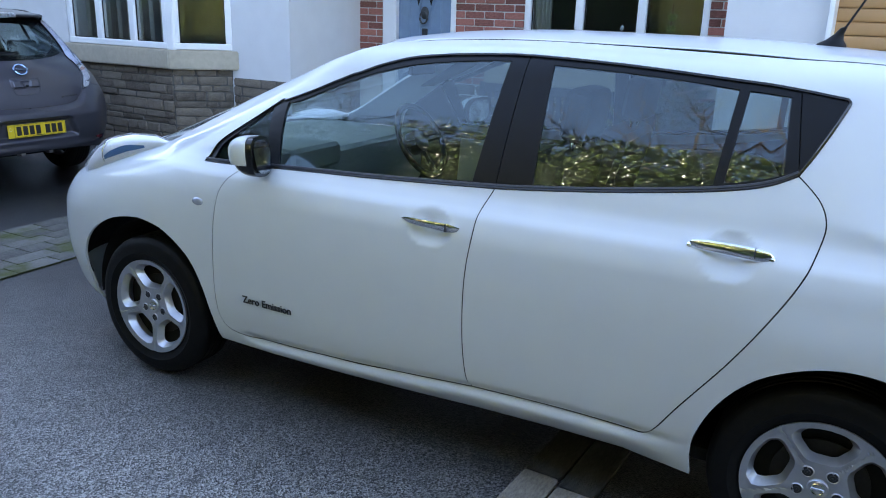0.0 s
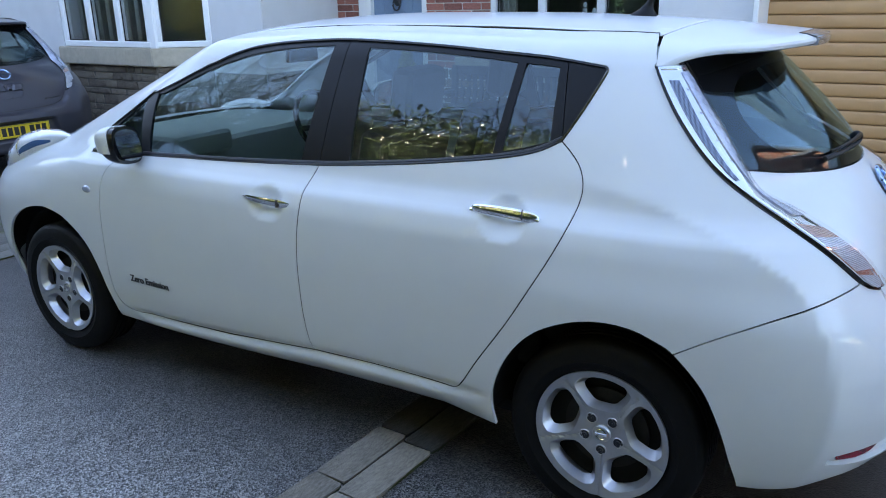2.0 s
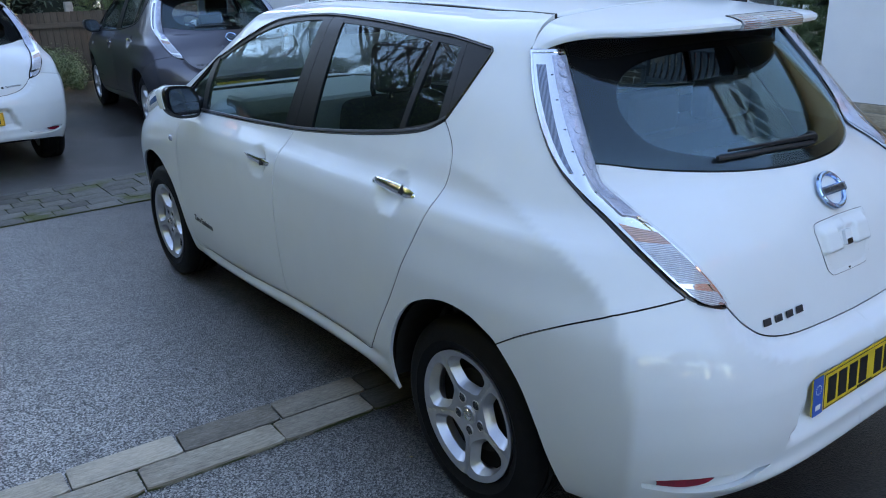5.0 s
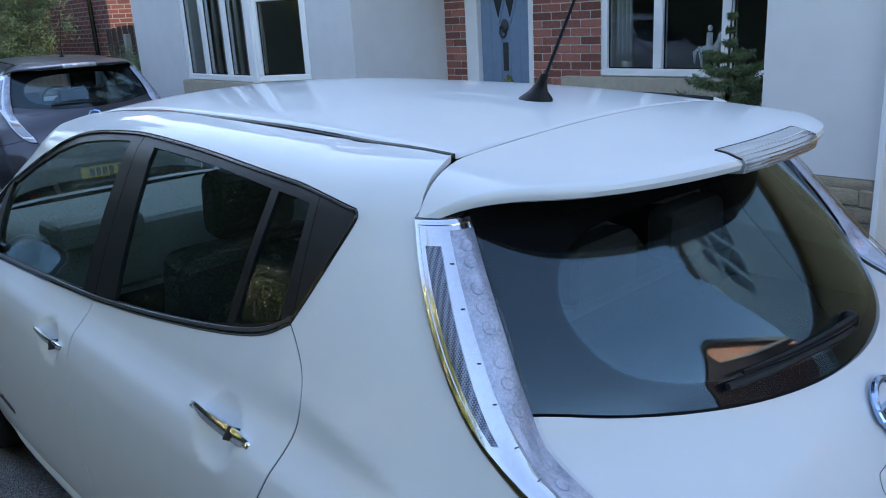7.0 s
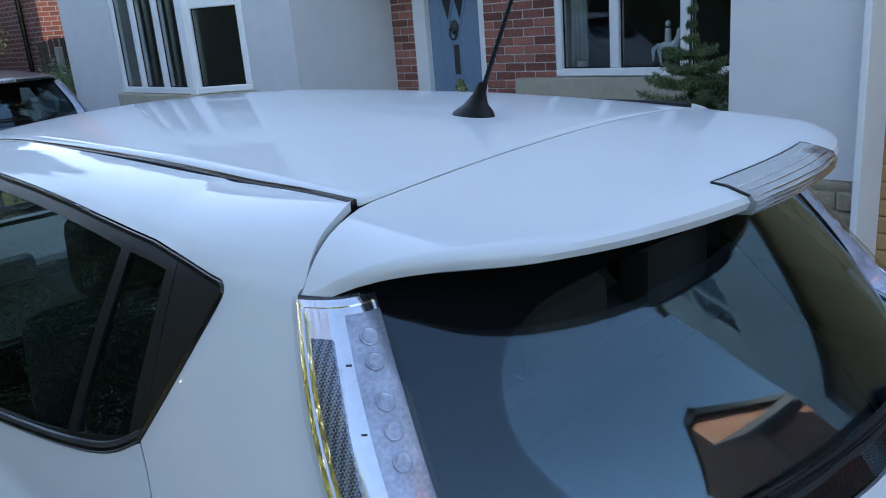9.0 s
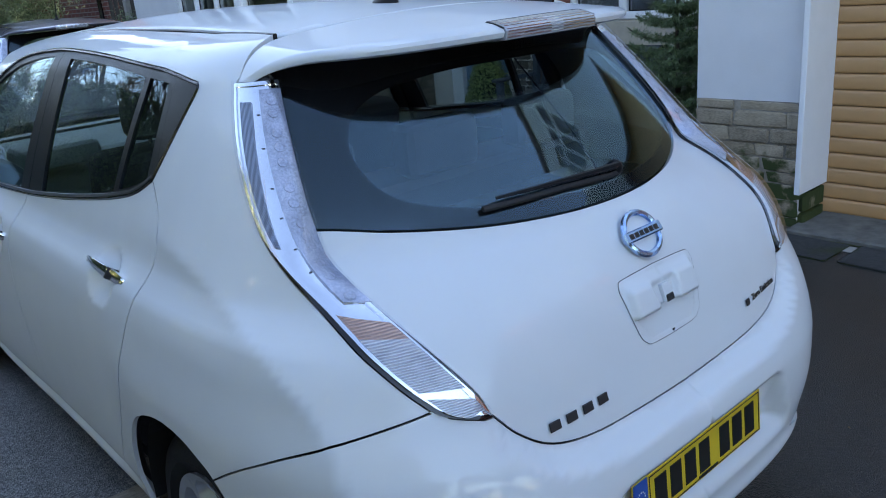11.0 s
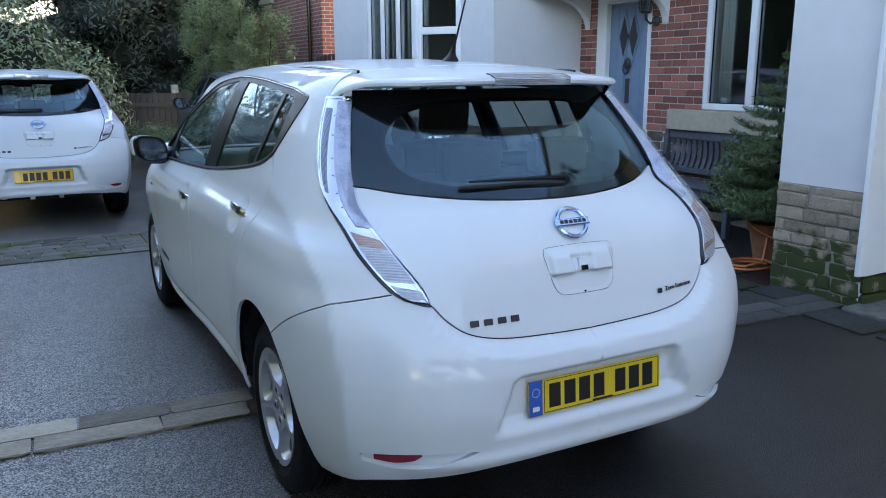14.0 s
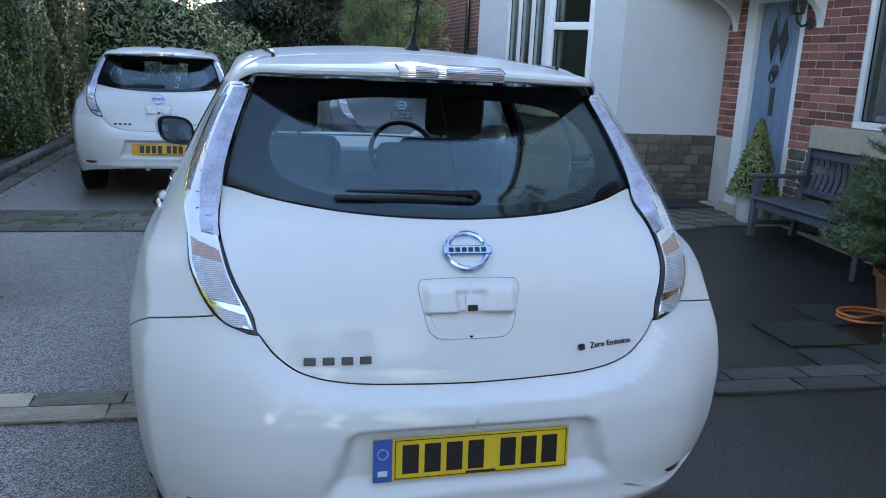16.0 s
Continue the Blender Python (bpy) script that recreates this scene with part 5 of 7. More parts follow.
    for x in (-0.42, 0.0, 0.42):
        bm = bmesh.new()
        block(bm, (x - 0.13, -0.02, 1.08), (x + 0.13, 0.08, 1.23), 0.04, seg=3)
        part("headrest", bm, SEAT, car, smooth=True)
    bm = bmesh.new()
    block(bm, (-0.58, -0.52, 0.985), (0.58, -0.05, 1.005), 0.004)
    part("parcel_shelf", bm, DARK, car)
    bm = bmesh.new()
    block(bm, (-0.10, 1.80, 1.335), (0.10, 1.83, 1.395), 0.012, seg=2)
    part("rear_view_mirror", bm, DARK, car)
    for x, s in ((-0.822, -1), (0.822, 1)):
        for y in (0.0, 2.70):
            tyre_and_rim(car, x, y, s)
    # door lettering on both sides
    for side in (1, -1):
        d = [c for c in car.children if c.name.startswith("front_door")][0 if side > 0 else 1]
        text_mesh("Zero Emission", 0.0425, INK, d, skin_frame(2.155, 0.484, 0.003, side), "dark lettering on the lower door")
    return car


main_car = build_car("car", "pearl white electric hatchback parked on the tarmac drive", PEARL, PLATE_Y, True)

# ---- materials of the place ----
def tarmac_material():
    """Old tarmac: fine pale chippings in dark bitumen, damp darker patches."""
    m = bpy.data.materials.new("tarmac")
    m.use_nodes = True
    n, l = m.node_tree.nodes, m.node_tree.links
    b = n["Principled BSDF"]
    co, vor, big, mid = n.new("ShaderNodeTexCoord"), n.new("ShaderNodeTexVoronoi"), n.new("ShaderNodeTexNoise"), n.new("ShaderNodeTexNoise")
    vor.inputs["Scale"].default_value, big.inputs["Scale"].default_value, mid.inputs["Scale"].default_value = 190, 0.55, 9
    big.inputs["Detail"].default_value, mid.inputs["Detail"].default_value = 6, 8
    for x in (vor, big, mid):
        l.new(co.outputs["Object"], x.inputs["Vector"])
    chips, patch, tone, mix = n.new("ShaderNodeMapRange"), n.new("ShaderNodeMapRange"), n.new("ShaderNodeMath"), n.new("ShaderNodeMath")
    l.new(vor.outputs["Color"], chips.inputs["Value"])
    chips.inputs["From Min"].default_value, chips.inputs["From Max"].default_value = 0.3, 1.0
    chips.inputs["To Min"].default_value, chips.inputs["To Max"].default_value = 0.0, 0.262
    l.new(big.outputs["Fac"], patch.inputs["Value"])
    patch.inputs["From Min"].default_value, patch.inputs["From Max"].default_value = 0.3, 0.7
    patch.inputs["To Min"].default_value, patch.inputs["To Max"].default_value = 0.48, 1.36
    tone.operation = mix.operation = "MULTIPLY"
    l.new(chips.outputs[0], tone.inputs[0]), l.new(patch.outputs[0], tone.inputs[1])
    grit = n.new("ShaderNodeMapRange")
    l.new(mid.outputs["Fac"], grit.inputs["Value"])
    grit.inputs["To Min"].default_value, grit.inputs["To Max"].default_value = 0.55, 1.45
    # worn and paler along the hedge; shade by car and garage painted in darker
    sep, warp, wear_and_shade = n.new("ShaderNodeSeparateXYZ"), n.new("ShaderNodeMath"), n.new("ShaderNodeMapRange")
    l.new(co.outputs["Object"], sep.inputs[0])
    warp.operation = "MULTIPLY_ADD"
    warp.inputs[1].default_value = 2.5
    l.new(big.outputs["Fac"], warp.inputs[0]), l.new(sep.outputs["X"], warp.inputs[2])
    wear_and_shade.inputs["From Min"].default_value, wear_and_shade.inputs["From Max"].default_value = -0.5, 1.0
    wear_and_shade.inputs["To Min"].default_value, wear_and_shade.inputs["To Max"].default_value = 2.5, 0.17
    l.new(warp.outputs[0], wear_and_shade.inputs["Value"])
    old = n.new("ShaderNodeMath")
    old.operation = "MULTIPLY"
    l.new(tone.outputs[0], old.inputs[0]), l.new(wear_and_shade.outputs[0], old.inputs[1])
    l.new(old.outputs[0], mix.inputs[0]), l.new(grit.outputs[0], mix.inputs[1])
    rgb = n.new("ShaderNodeCombineColor")
    for k, warm in enumerate((1.03, 1.0, 0.95)):
        part_of = n.new("ShaderNodeMath")
        part_of.operation = "MULTIPLY"
        part_of.inputs[1].default_value = warm
        l.new(mix.outputs[0], part_of.inputs[0]), l.new(part_of.outputs[0], rgb.inputs[k])
    l.new(rgb.outputs[0], b.inputs["Base Color"])
    rough = n.new("ShaderNodeMapRange")
    l.new(big.outputs["Fac"], rough.inputs["Value"])
    rough.inputs["From Min"].default_value, rough.inputs["From Max"].default_value = 0.3, 0.7
    rough.inputs["To Min"].default_value, rough.inputs["To Max"].default_value = 0.26, 0.48
    b.inputs["Specular IOR Level"].default_value = 0.75
    l.new(rough.outputs[0], b.inputs["Roughness"])
    bp = n.new("ShaderNodeBump")
    bp.inputs["Distance"].default_value, bp.inputs["Strength"].default_value = 0.004, 0.7
    l.new(vor.outputs["Distance"], bp.inputs["Height"]), l.new(bp.outputs["Normal"], b.inputs["Normal"])
    return m


def mossy(name, colour, moss, height, rough=0.85, amount=0.5, scale=9):
    """Stone with moss in blotches, thickest low on the stone where it stays damp."""
    m = material(name, colour, rough, noise_scale=14, spread=0.22, bump=0.006, bump_scale=28, random_spread=0.55)
    n, l = m.node_tree.nodes, m.node_tree.links
    b = n["Principled BSDF"]
    b.inputs["Specular IOR Level"].default_value = 0.2
    before = b.inputs["Base Color"].links[0].from_socket
    geo, sep, nz, mr, add, mix = n.new("ShaderNodeNewGeometry"), n.new("ShaderNodeSeparateXYZ"), n.new("ShaderNodeTexNoise"), n.new("ShaderNodeMapRange"), n.new("ShaderNodeMath"), n.new("ShaderNodeMix")
    l.new(geo.outputs["Position"], sep.inputs[0])
    nz.inputs["Scale"].default_value, nz.inputs["Detail"].default_value = scale, 8
    l.new(geo.outputs["Position"], nz.inputs["Vector"])
    mr.inputs["From Min"].default_value, mr.inputs["From Max"].default_value = height * 0.3, height
    mr.inputs["To Min"].default_value, mr.inputs["To Max"].default_value = amount * 0.5, -0.35
    l.new(sep.outputs["Z"], mr.inputs["Value"])
    add.operation = "ADD"
    l.new(mr.outputs[0], add.inputs[0]), l.new(nz.outputs["Fac"], add.inputs[1])
    edge = n.new("ShaderNodeMapRange")
    edge.inputs["From Min"].default_value, edge.inputs["From Max"].default_value = 0.50, 0.62
    l.new(add.outputs[0], edge.inputs["Value"])
    mix.data_type = "RGBA"
    l.new(edge.outputs[0], mix.inputs[0]), l.new(before, mix.inputs[6])
    mix.inputs[7].default_value = (*moss, 1)
    l.new(mix.outputs[2], b.inputs["Base Color"])
    return m


def leaf_material(name, colour, rough=0.35, spread=0.35):
    """Leaves that vary from one to the next and let some light through."""
    m = material(name, colour, rough, spec=0.7)
    n, l = m.node_tree.nodes, m.node_tree.links
    b = n["Principled BSDF"]
    geo, mr, sc = n.new("ShaderNodeNewGeometry"), n.new("ShaderNodeMapRange"), n.new("ShaderNodeVectorMath")
    l.new(geo.outputs["Random Per Island"], mr.inputs["Value"])
    mr.inputs["To Min"].default_value, mr.inputs["To Max"].default_value = 1 - spread, 1 + spread
    sc.operation = "SCALE"
    sc.inputs[0].default_value = colour
    l.new(mr.outputs[0], sc.inputs["Scale"]), l.new(sc.outputs[0], b.inputs["Base Color"])
    return m


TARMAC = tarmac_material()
RENDER = material("white_render", (0.62, 0.625, 0.635), 0.85, noise_scale=5, spread=0.03, bump=0.0008, bump_scale=90)
UPVC = material("white_frame", (0.78, 0.79, 0.80), 0.35, noise_scale=8, spread=0.02)
BRICK = material("red_brick", (0.335, 0.120, 0.092), 0.85, noise_scale=40, spread=0.22, bump=0.004, bump_scale=90, random_spread=0.9)
MORTAR = material("mortar", (0.56, 0.53, 0.49), 0.95, noise_scale=40, spread=0.12, bump=0.003, bump_scale=120)
DARK_MORTAR = material("dark_mortar", (0.10, 0.095, 0.085), 0.95, noise_scale=30, spread=0.2)
STONE = mossy("walling_stone", (0.34, 0.28, 0.205), (0.050, 0.068, 0.024), 0.72, amount=0.40)
PIER_MORTAR = material("pier_mortar", (0.21, 0.19, 0.16), 0.95, noise_scale=30, spread=0.25)
DARK_STONE = mossy("dark_walling_stone", (0.165, 0.138, 0.112), (0.05, 0.06, 0.03), 0.3, amount=0.1)
SILL_STONE = material("sill_stone", (0.42, 0.37, 0.29), 0.85, noise_scale=18, spread=0.08, bump=0.002, bump_scale=80)
SETT = mossy("paving_sett", (0.37, 0.325, 0.26), (0.07, 0.085, 0.035), 0.02, amount=0.25, scale=5)
BLOCK = mossy("paving_block", (0.15, 0.145, 0.128), (0.095, 0.105, 0.045), 0.02, amount=0.42, scale=3)
KERB = mossy("kerb_stone", (0.16, 0.155, 0.145), (0.06, 0.07, 0.03), 0.15, amount=0.2)
SOIL = material("soil", (0.05, 0.038, 0.026), 0.95, noise_scale=16, spread=0.35, bump=0.02, bump_scale=30)
TIMBER = material("garage_slat", (0.42, 0.225, 0.095), 0.5, noise_scale=6, spread=0.06, bump=0.0006, bump_scale=40, random_spread=0.12)
DOOR_BLUE = material("door_paint", (0.16, 0.25, 0.36), 0.4, noise_scale=14, spread=0.06)
LEAD_GLASS = material("leaded_glass", (0.02, 0.022, 0.026), 0.08)
BENCH = material("bench_paint", (0.072, 0.082, 0.102), 0.55, noise_scale=22, spread=0.18, bump=0.001, bump_scale=80)
TERRACOTTA = material("terracotta", (0.33, 0.13, 0.065), 0.8, noise_scale=16, spread=0.15, bump=0.002, bump_scale=50)
WHITE_POT = material("white_pot", (0.62, 0.62, 0.58), 0.6, noise_scale=12, spread=0.12)
HOSE = material("orange_hose", (0.72, 0.19, 0.05), 0.4)
MAT = material("coir_mat", (0.028, 0.026, 0.026), 0.95, noise_scale=60, spread=0.3, bump=0.006, bump_scale=60)
FENCE = material("fence_board", (0.050, 0.042, 0.033), 0.85, noise_scale=10, spread=0.25, bump=0.002, bump_scale=40, random_spread=0.4)
CONCRETE = material("concrete_post", (0.26, 0.25, 0.23), 0.9, noise_scale=12, spread=0.15)
BARK = material("bark", (0.075, 0.06, 0.048), 0.95, noise_scale=16, spread=0.3, bump=0.01, bump_scale=30)
SLATE = material("slate", (0.09, 0.085, 0.09), 0.7, noise_scale=6, spread=0.2, bump=0.004, bump_scale=20)
ROOM = material("room_wall", (0.30, 0.29, 0.27), 0.9, noise_scale=3, spread=0.1)
CURTAIN = material("curtain", (0.50, 0.51, 0.46), 0.9, noise_scale=20, spread=0.08)
CHINA = material("white_china", (0.80, 0.84, 0.86), 0.3)
LANTERN = material("lantern_metal", (0.05, 0.055, 0.06), 0.45, 0.5, noise_scale=40, spread=0.2)
LANTERN_GLASS = glass("lantern_glass", (0.75, 0.75, 0.72))
HOUSE_GLASS = glass("house_glass", (0.82, 0.85, 0.85), (0.84, 0.88, 0.96), ior=1.62)
HEDGE_LEAF = leaf_material("hedge_leaf", (0.078, 0.116, 0.030), 0.27, 0.9)
LAUREL_LEAF = leaf_material("laurel_leaf", (0.155, 0.195, 0.085), 0.38, 0.4)
CONIFER_LEAF = leaf_material("conifer_leaf", (0.030, 0.050, 0.030), 0.65, 0.5)
SHRUB_LEAF = leaf_material("shrub_leaf", (0.105, 0.155, 0.060), 0.5, 0.4)
FIR_LEAF = leaf_material("fir_needle", (0.095, 0.155, 0.060), 0.45, 0.35)
BOX_LEAF = leaf_material("variegated_leaf", (0.16, 0.20, 0.06), 0.4, 0.6)
DEAD_LEAF = leaf_material("fallen_leaf", (0.20, 0.15, 0.07), 0.8, 0.5)
# near-black for added solid cores: shade deep in the foliage put into colour
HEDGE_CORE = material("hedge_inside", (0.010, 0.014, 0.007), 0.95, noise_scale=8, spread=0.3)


# ---- ground ----
def ss(t):
    t = min(max(t, 0.0), 1.0)
    return t * t * (3 - 2 * t)


def ground_z(x, y):
    """The drive is level and rises a little to the house's entrance."""
    return 0.14 * ss((x - 2.3) / 2.0) * ss((y - 2.4) / 2.6)


def sheet(name, xs, ys, fz, mat, label):
    V = [(x, y, fz(x, y)) for x in xs for y in ys]
    k = len(ys)
    F = [(i * k + j, (i + 1) * k + j, (i + 1) * k + j + 1, i * k + j + 1) for i in range(len(xs) - 1) for j in range(k - 1)]
    return tagged(link_mesh(name, V, F, mat), label, kind="structure")


far = [-400, -150, -60, -30]
xs = far + [-16, -9] + list(np.arange(-6, 7, 0.5)) + [8, 12, 18, 30, 60, 150, 400]
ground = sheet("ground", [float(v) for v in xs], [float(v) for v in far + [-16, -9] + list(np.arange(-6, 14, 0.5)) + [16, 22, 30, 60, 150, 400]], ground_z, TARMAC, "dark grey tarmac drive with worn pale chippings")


def unit_piece(name, mat, bevel=0.08, seed=0, rough=0.0):
    """A bevelled unit block whose faces are a little uneven, shared by alike pieces."""
    rnd = random.Random(seed)
    bm = bmesh.new()
    block(bm, (-0.5, -0.5, -0.5), (0.5, 0.5, 0.5), bevel)
    for v in bm.verts:
        v.co += Vector([rnd.uniform(-rough, rough) for _ in range(3)])
    me = bpy.data.meshes.new(name)
    bm.to_mesh(me)
    bm.free()
    me.materials.append(mat)
    return me


def lay(name, me, parent, at, size, turn=0.0):
    ob = new(name, me)
    ob.parent = parent
    ob.matrix_local = Matrix.Translation(at) @ Matrix.Rotation(turn, 4, "Z") @ Matrix.Diagonal((*size, 1))
    return ob


def wall(name, lo, hi, mat, label):
    bm = bmesh.new()
    block(bm, lo, hi)
    return tagged(part(name, bm, mat), label, kind="structure")


def stones(parent, me_list, origin, along, width, height, out, courses, seed, name="stone", lengths=(0.11, 0.40), joint=0.010, depth=0.05):
    """Coursed stones over a face: origin at its lower corner, along a horizontal direction, out of the wall."""
    rnd = random.Random(seed)
    along, out = Vector(along).normalized(), Vector(out).normalized()
    turn = math.atan2(along.y, along.x)
    z = 0.0
    hs = [rnd.uniform(0.65, 1.4) for _ in range(courses)]
    hs = [h * height / sum(hs) for h in hs]
    for h in hs:
        s = -rnd.uniform(0, 0.15)
        while s < width:
            w = rnd.uniform(*lengths)
            a, b = max(s, 0), min(s + w, width)
            if width - b < 0.08:
                b = width
            if b - a > 0.05:
                p = Vector(origin) + along * ((a + b) / 2) + Vector((0, 0, z + h / 2)) + out * (rnd.uniform(-0.006, 0.008) - depth / 2 + 0.012)
                lay(name, rnd.choice(me_list), parent, p, (b - a - joint, depth, h - joint), turn)
            s = s + w if b < width else width
        z += h


# ---- house ----
XW = 4.6
house_wall = wall("wall_front", (XW, 1.09, -0.1), (XW + 0.3, 1.49, 6.2), MORTAR, "red brick front wall above a stone base")
# wall pieces round the window and the door leave real openings
def more_wall(lo, hi, mat=MORTAR, under=None):
    bm = bmesh.new()
    block(bm, lo, hi)
    return part("masonry", bm, mat, under or house_wall)
more_wall((XW, 1.49, -0.1), (XW + 0.3, 3.30, 1.10))
more_wall((XW, 1.49, 2.45), (XW + 0.3, 3.30, 6.2))
more_wall((XW, 3.30, -0.1), (XW + 0.3, 4.08, 6.2))
more_wall((XW, 4.08, 2.32), (XW + 0.3, 5.0, 6.2))
more_wall((XW, 5.0, -0.1), (XW + 0.3, 5.30, 6.2))
wall_a = wall("wall_entrance", (3.36, 5.30, -0.1), (XW + 0.3, 5.55, 6.2), RENDER, "white rendered side wall beside the entrance, stone base")
wall_b = wall("wall_bay_side", (3.36, 5.55, -0.1), (3.60, 6.12, 6.2), RENDER, "white rendered wall between entrance and bay window")
wall("wall_bay_end", (3.05, 8.25, -0.1), (3.35, 9.6, 6.2), RENDER, "white rendered wall past the bay window")
wall("wall_bay_back", (3.35, 9.3, -0.1), (14.0, 9.6, 6.2), RENDER, "plain end wall of the house")
wall("wall_house_back", (13.7, 1.09, -0.1), (14.0, 9.3, 6.2), RENDER, "plain back wall of the house")
pier = wall("wall_garage_pier", (3.10, 0.42, -0.1), (XW, 1.09, 5.2), RENDER, "white rendered garage pier above a mossy stone base")
g_wall = wall("wall_garage_lintel", (3.10, -2.9, 2.32), (3.40, 0.42, 3.5), RENDER, "white rendered wall over the garage door")
more_wall((3.10, -2.9, 4.65), (3.40, 0.42, 5.2), RENDER, g_wall)
more_wall((3.10, -1.14, 3.5), (3.40, 0.42, 4.65), RENDER, g_wall)
more_wall((3.10, -2.9, 3.5), (3.40, -2.88, 4.65), RENDER, g_wall)
wall("wall_garage_far", (3.10, -3.4, -0.1), (8.0, -2.9, 5.2), RENDER, "white rendered far wall of the garage")
wall("wall_garage_back", (8.0, -3.4, -0.1), (8.3, 1.09, 5.2), RENDER, "plain back wall of the garage")
tagged(wall("garage_roof", (3.0, -3.5, 5.2), (8.4, 1.15, 5.35), SLATE, "dark slate garage roof edge"), kind="structure")
# roof and back are out of view, deepened to shade the neighbours' gable
roof_bm = bmesh.new()
for x0, z0, x1, z1 in ((2.7, 6.15, 8.5, 9.2), (14.3, 6.15, 8.5, 9.2)):
    q = [roof_bm.verts.new(p) for p in ((x0, 0.9, z0), (x0, 9.9, z0), (x1, 9.9, z1), (x1, 0.9, z1))]
    r = [roof_bm.verts.new((v.co.x, v.co.y, v.co.z - 0.12)) for v in q]
    roof_bm.faces.new(q), roof_bm.faces.new(r[::-1])
    for i in range(4):
        roof_bm.faces.new((q[i], q[(i + 1) % 4], r[(i + 1) % 4], r[i]))
tagged(part("house_roof", roof_bm, SLATE), "dark slate pitched roof of the house", kind="structure")
for y in (0.95, 9.55):
    bm = bmesh.new()
    f = [bm.verts.new(p) for p in ((3.36, y, 6.1), (13.9, y, 6.1), (8.5, y, 9.1))]
    g = [bm.verts.new((v.co.x, y + 0.2, v.co.z)) for v in f]
    bm.faces.new(f), bm.faces.new(g[::-1])
    for i in range(3):
        bm.faces.new((f[i], f[(i + 1) % 3], g[(i + 1) % 3], g[i]))
    tagged(part("wall_gable", bm, RENDER), "white rendered gable under the roof", kind="structure")


def window(name, at, along, width, height, bars, transom, label, sill=None, depth=0.07, curtain=None):
    """A framed window in the plane of at and along: frame, mullions, panes. bars: places of mullions along it."""
    w = new(name)
    along = Vector((*along, 0)).normalized()
    w.matrix_world = Matrix.Translation(at) @ Matrix.Rotation(math.atan2(along.y, along.x), 4, "Z")
    tagged(w, label, kind="structure")
    f = 0.065
    edges = [0.0] + list(bars) + [width]
    def bar(nm, lo, hi, bev=0.008):
        bm = bmesh.new()
        block(bm, lo, hi, bev)
        part(nm, bm, UPVC, w)
    bar("window_frame", (0, -0.02, 0), (width, depth, f))
    bar("window_frame", (0, -0.02, height - f), (width, depth, height))
    for s in (0.0, width - f):
        bar("window_frame", (s, -0.0195, f - 0.002), (s + f, depth - 0.001, height - f + 0.002))
    for b in bars:
        bar("mullion", (b - 0.045, -0.018, f - 0.002), (b + 0.045, depth - 0.002, height - f + 0.002))
    for k, (a, b) in enumerate(zip(edges, edges[1:])):
        lo = a + (f if a == 0 else 0.045)
        hi = b - (f if b == width else 0.045)
        tr = transom[k] if transom else None
        if tr:
            bar("transom", (lo - 0.002, -0.017, tr - 0.045), (hi + 0.002, depth - 0.003, tr + 0.045))
        for z0, z1 in ([(f, tr - 0.045), (tr + 0.045, height - f)] if tr else [(f, height - f)]):
            bm = bmesh.new()
            block(bm, (lo, 0.022, z0), (hi, 0.028, z1))
            part("pane", bm, HOUSE_GLASS, w).visible_shadow = False
            bm = bmesh.new()   # dark gasket round the pane
            for p, q in (((lo, z0), (hi, z0 + 0.010)), ((lo, z1 - 0.010), (hi, z1)), ((lo, z0 + 0.010), (lo + 0.010, z1 - 0.010)), ((hi - 0.010, z0 + 0.010), (hi, z1 - 0.010))):
                block(bm, (p[0], 0.012, p[1]), (q[0], 0.0215, q[1]))
            part("gasket", bm, GLOSS_BLACK, w)
    return w


def curtain(at, along, width, height, label, folds=7):
    along = Vector((*along, 0)).normalized()
    V, F, n = [], [], folds * 8
    for k in range(n + 1):
        s = width * k / n
        d = 0.03 * math.sin(k / 8 * 2 * math.pi)
        p = Vector(at) + along * s + Vector((-along.y, along.x, 0)) * d
        V += [tuple(p), tuple(p + Vector((0, 0, height)))]
    for k in range(n):
        F.append((2 * k, 2 * k + 2, 2 * k + 3, 2 * k + 1))
    ob = tagged(link_mesh("curtain", V, F, CURTAIN), label, "curtain", "window curtains")
    ob.modifiers.new("thick", "SOLIDIFY").thickness = 0.006
    return ob


# front window: looking at it from the drive, its left end is at larger y
window("window_front", (XW + 0.02, 3.30, 1.115), (0, -1), 1.81, 1.36, (0.575, 1.19), (None, None, None), "white front window with three tall panes")
curtain((XW + 0.16, 3.24, 1.14), (0, -1), 0.17, 1.3, "pale cloth curtain drawn to the side of the front window", 4)
for lo, hi in (((XW + 0.3, 1.4, 0.1), (8.6, 1.5, 2.7)), ((XW + 0.3, 5.0, 0.1), (8.6, 5.1, 2.7)), ((8.5, 1.5, 0.1), (8.6, 5.0, 2.7)), ((XW + 0.3, 1.4, 2.65), (8.6, 5.1, 2.75)), ((XW + 0.3, 1.4, 0.05), (8.6, 5.1, 0.12))):
    wall("room_wall", lo, hi, ROOM, "dim inner wall of the front room")
sill = new("window_sill")
tagged(sill, "buff stone sill under the front window", kind="structure")
bm = bmesh.new()
block(bm, (XW - 0.10, 1.12, 0.905), (XW - 0.001, 3.68, 1.112), 0.010, seg=2)
part("sill_stone", bm, SILL_STONE, sill)
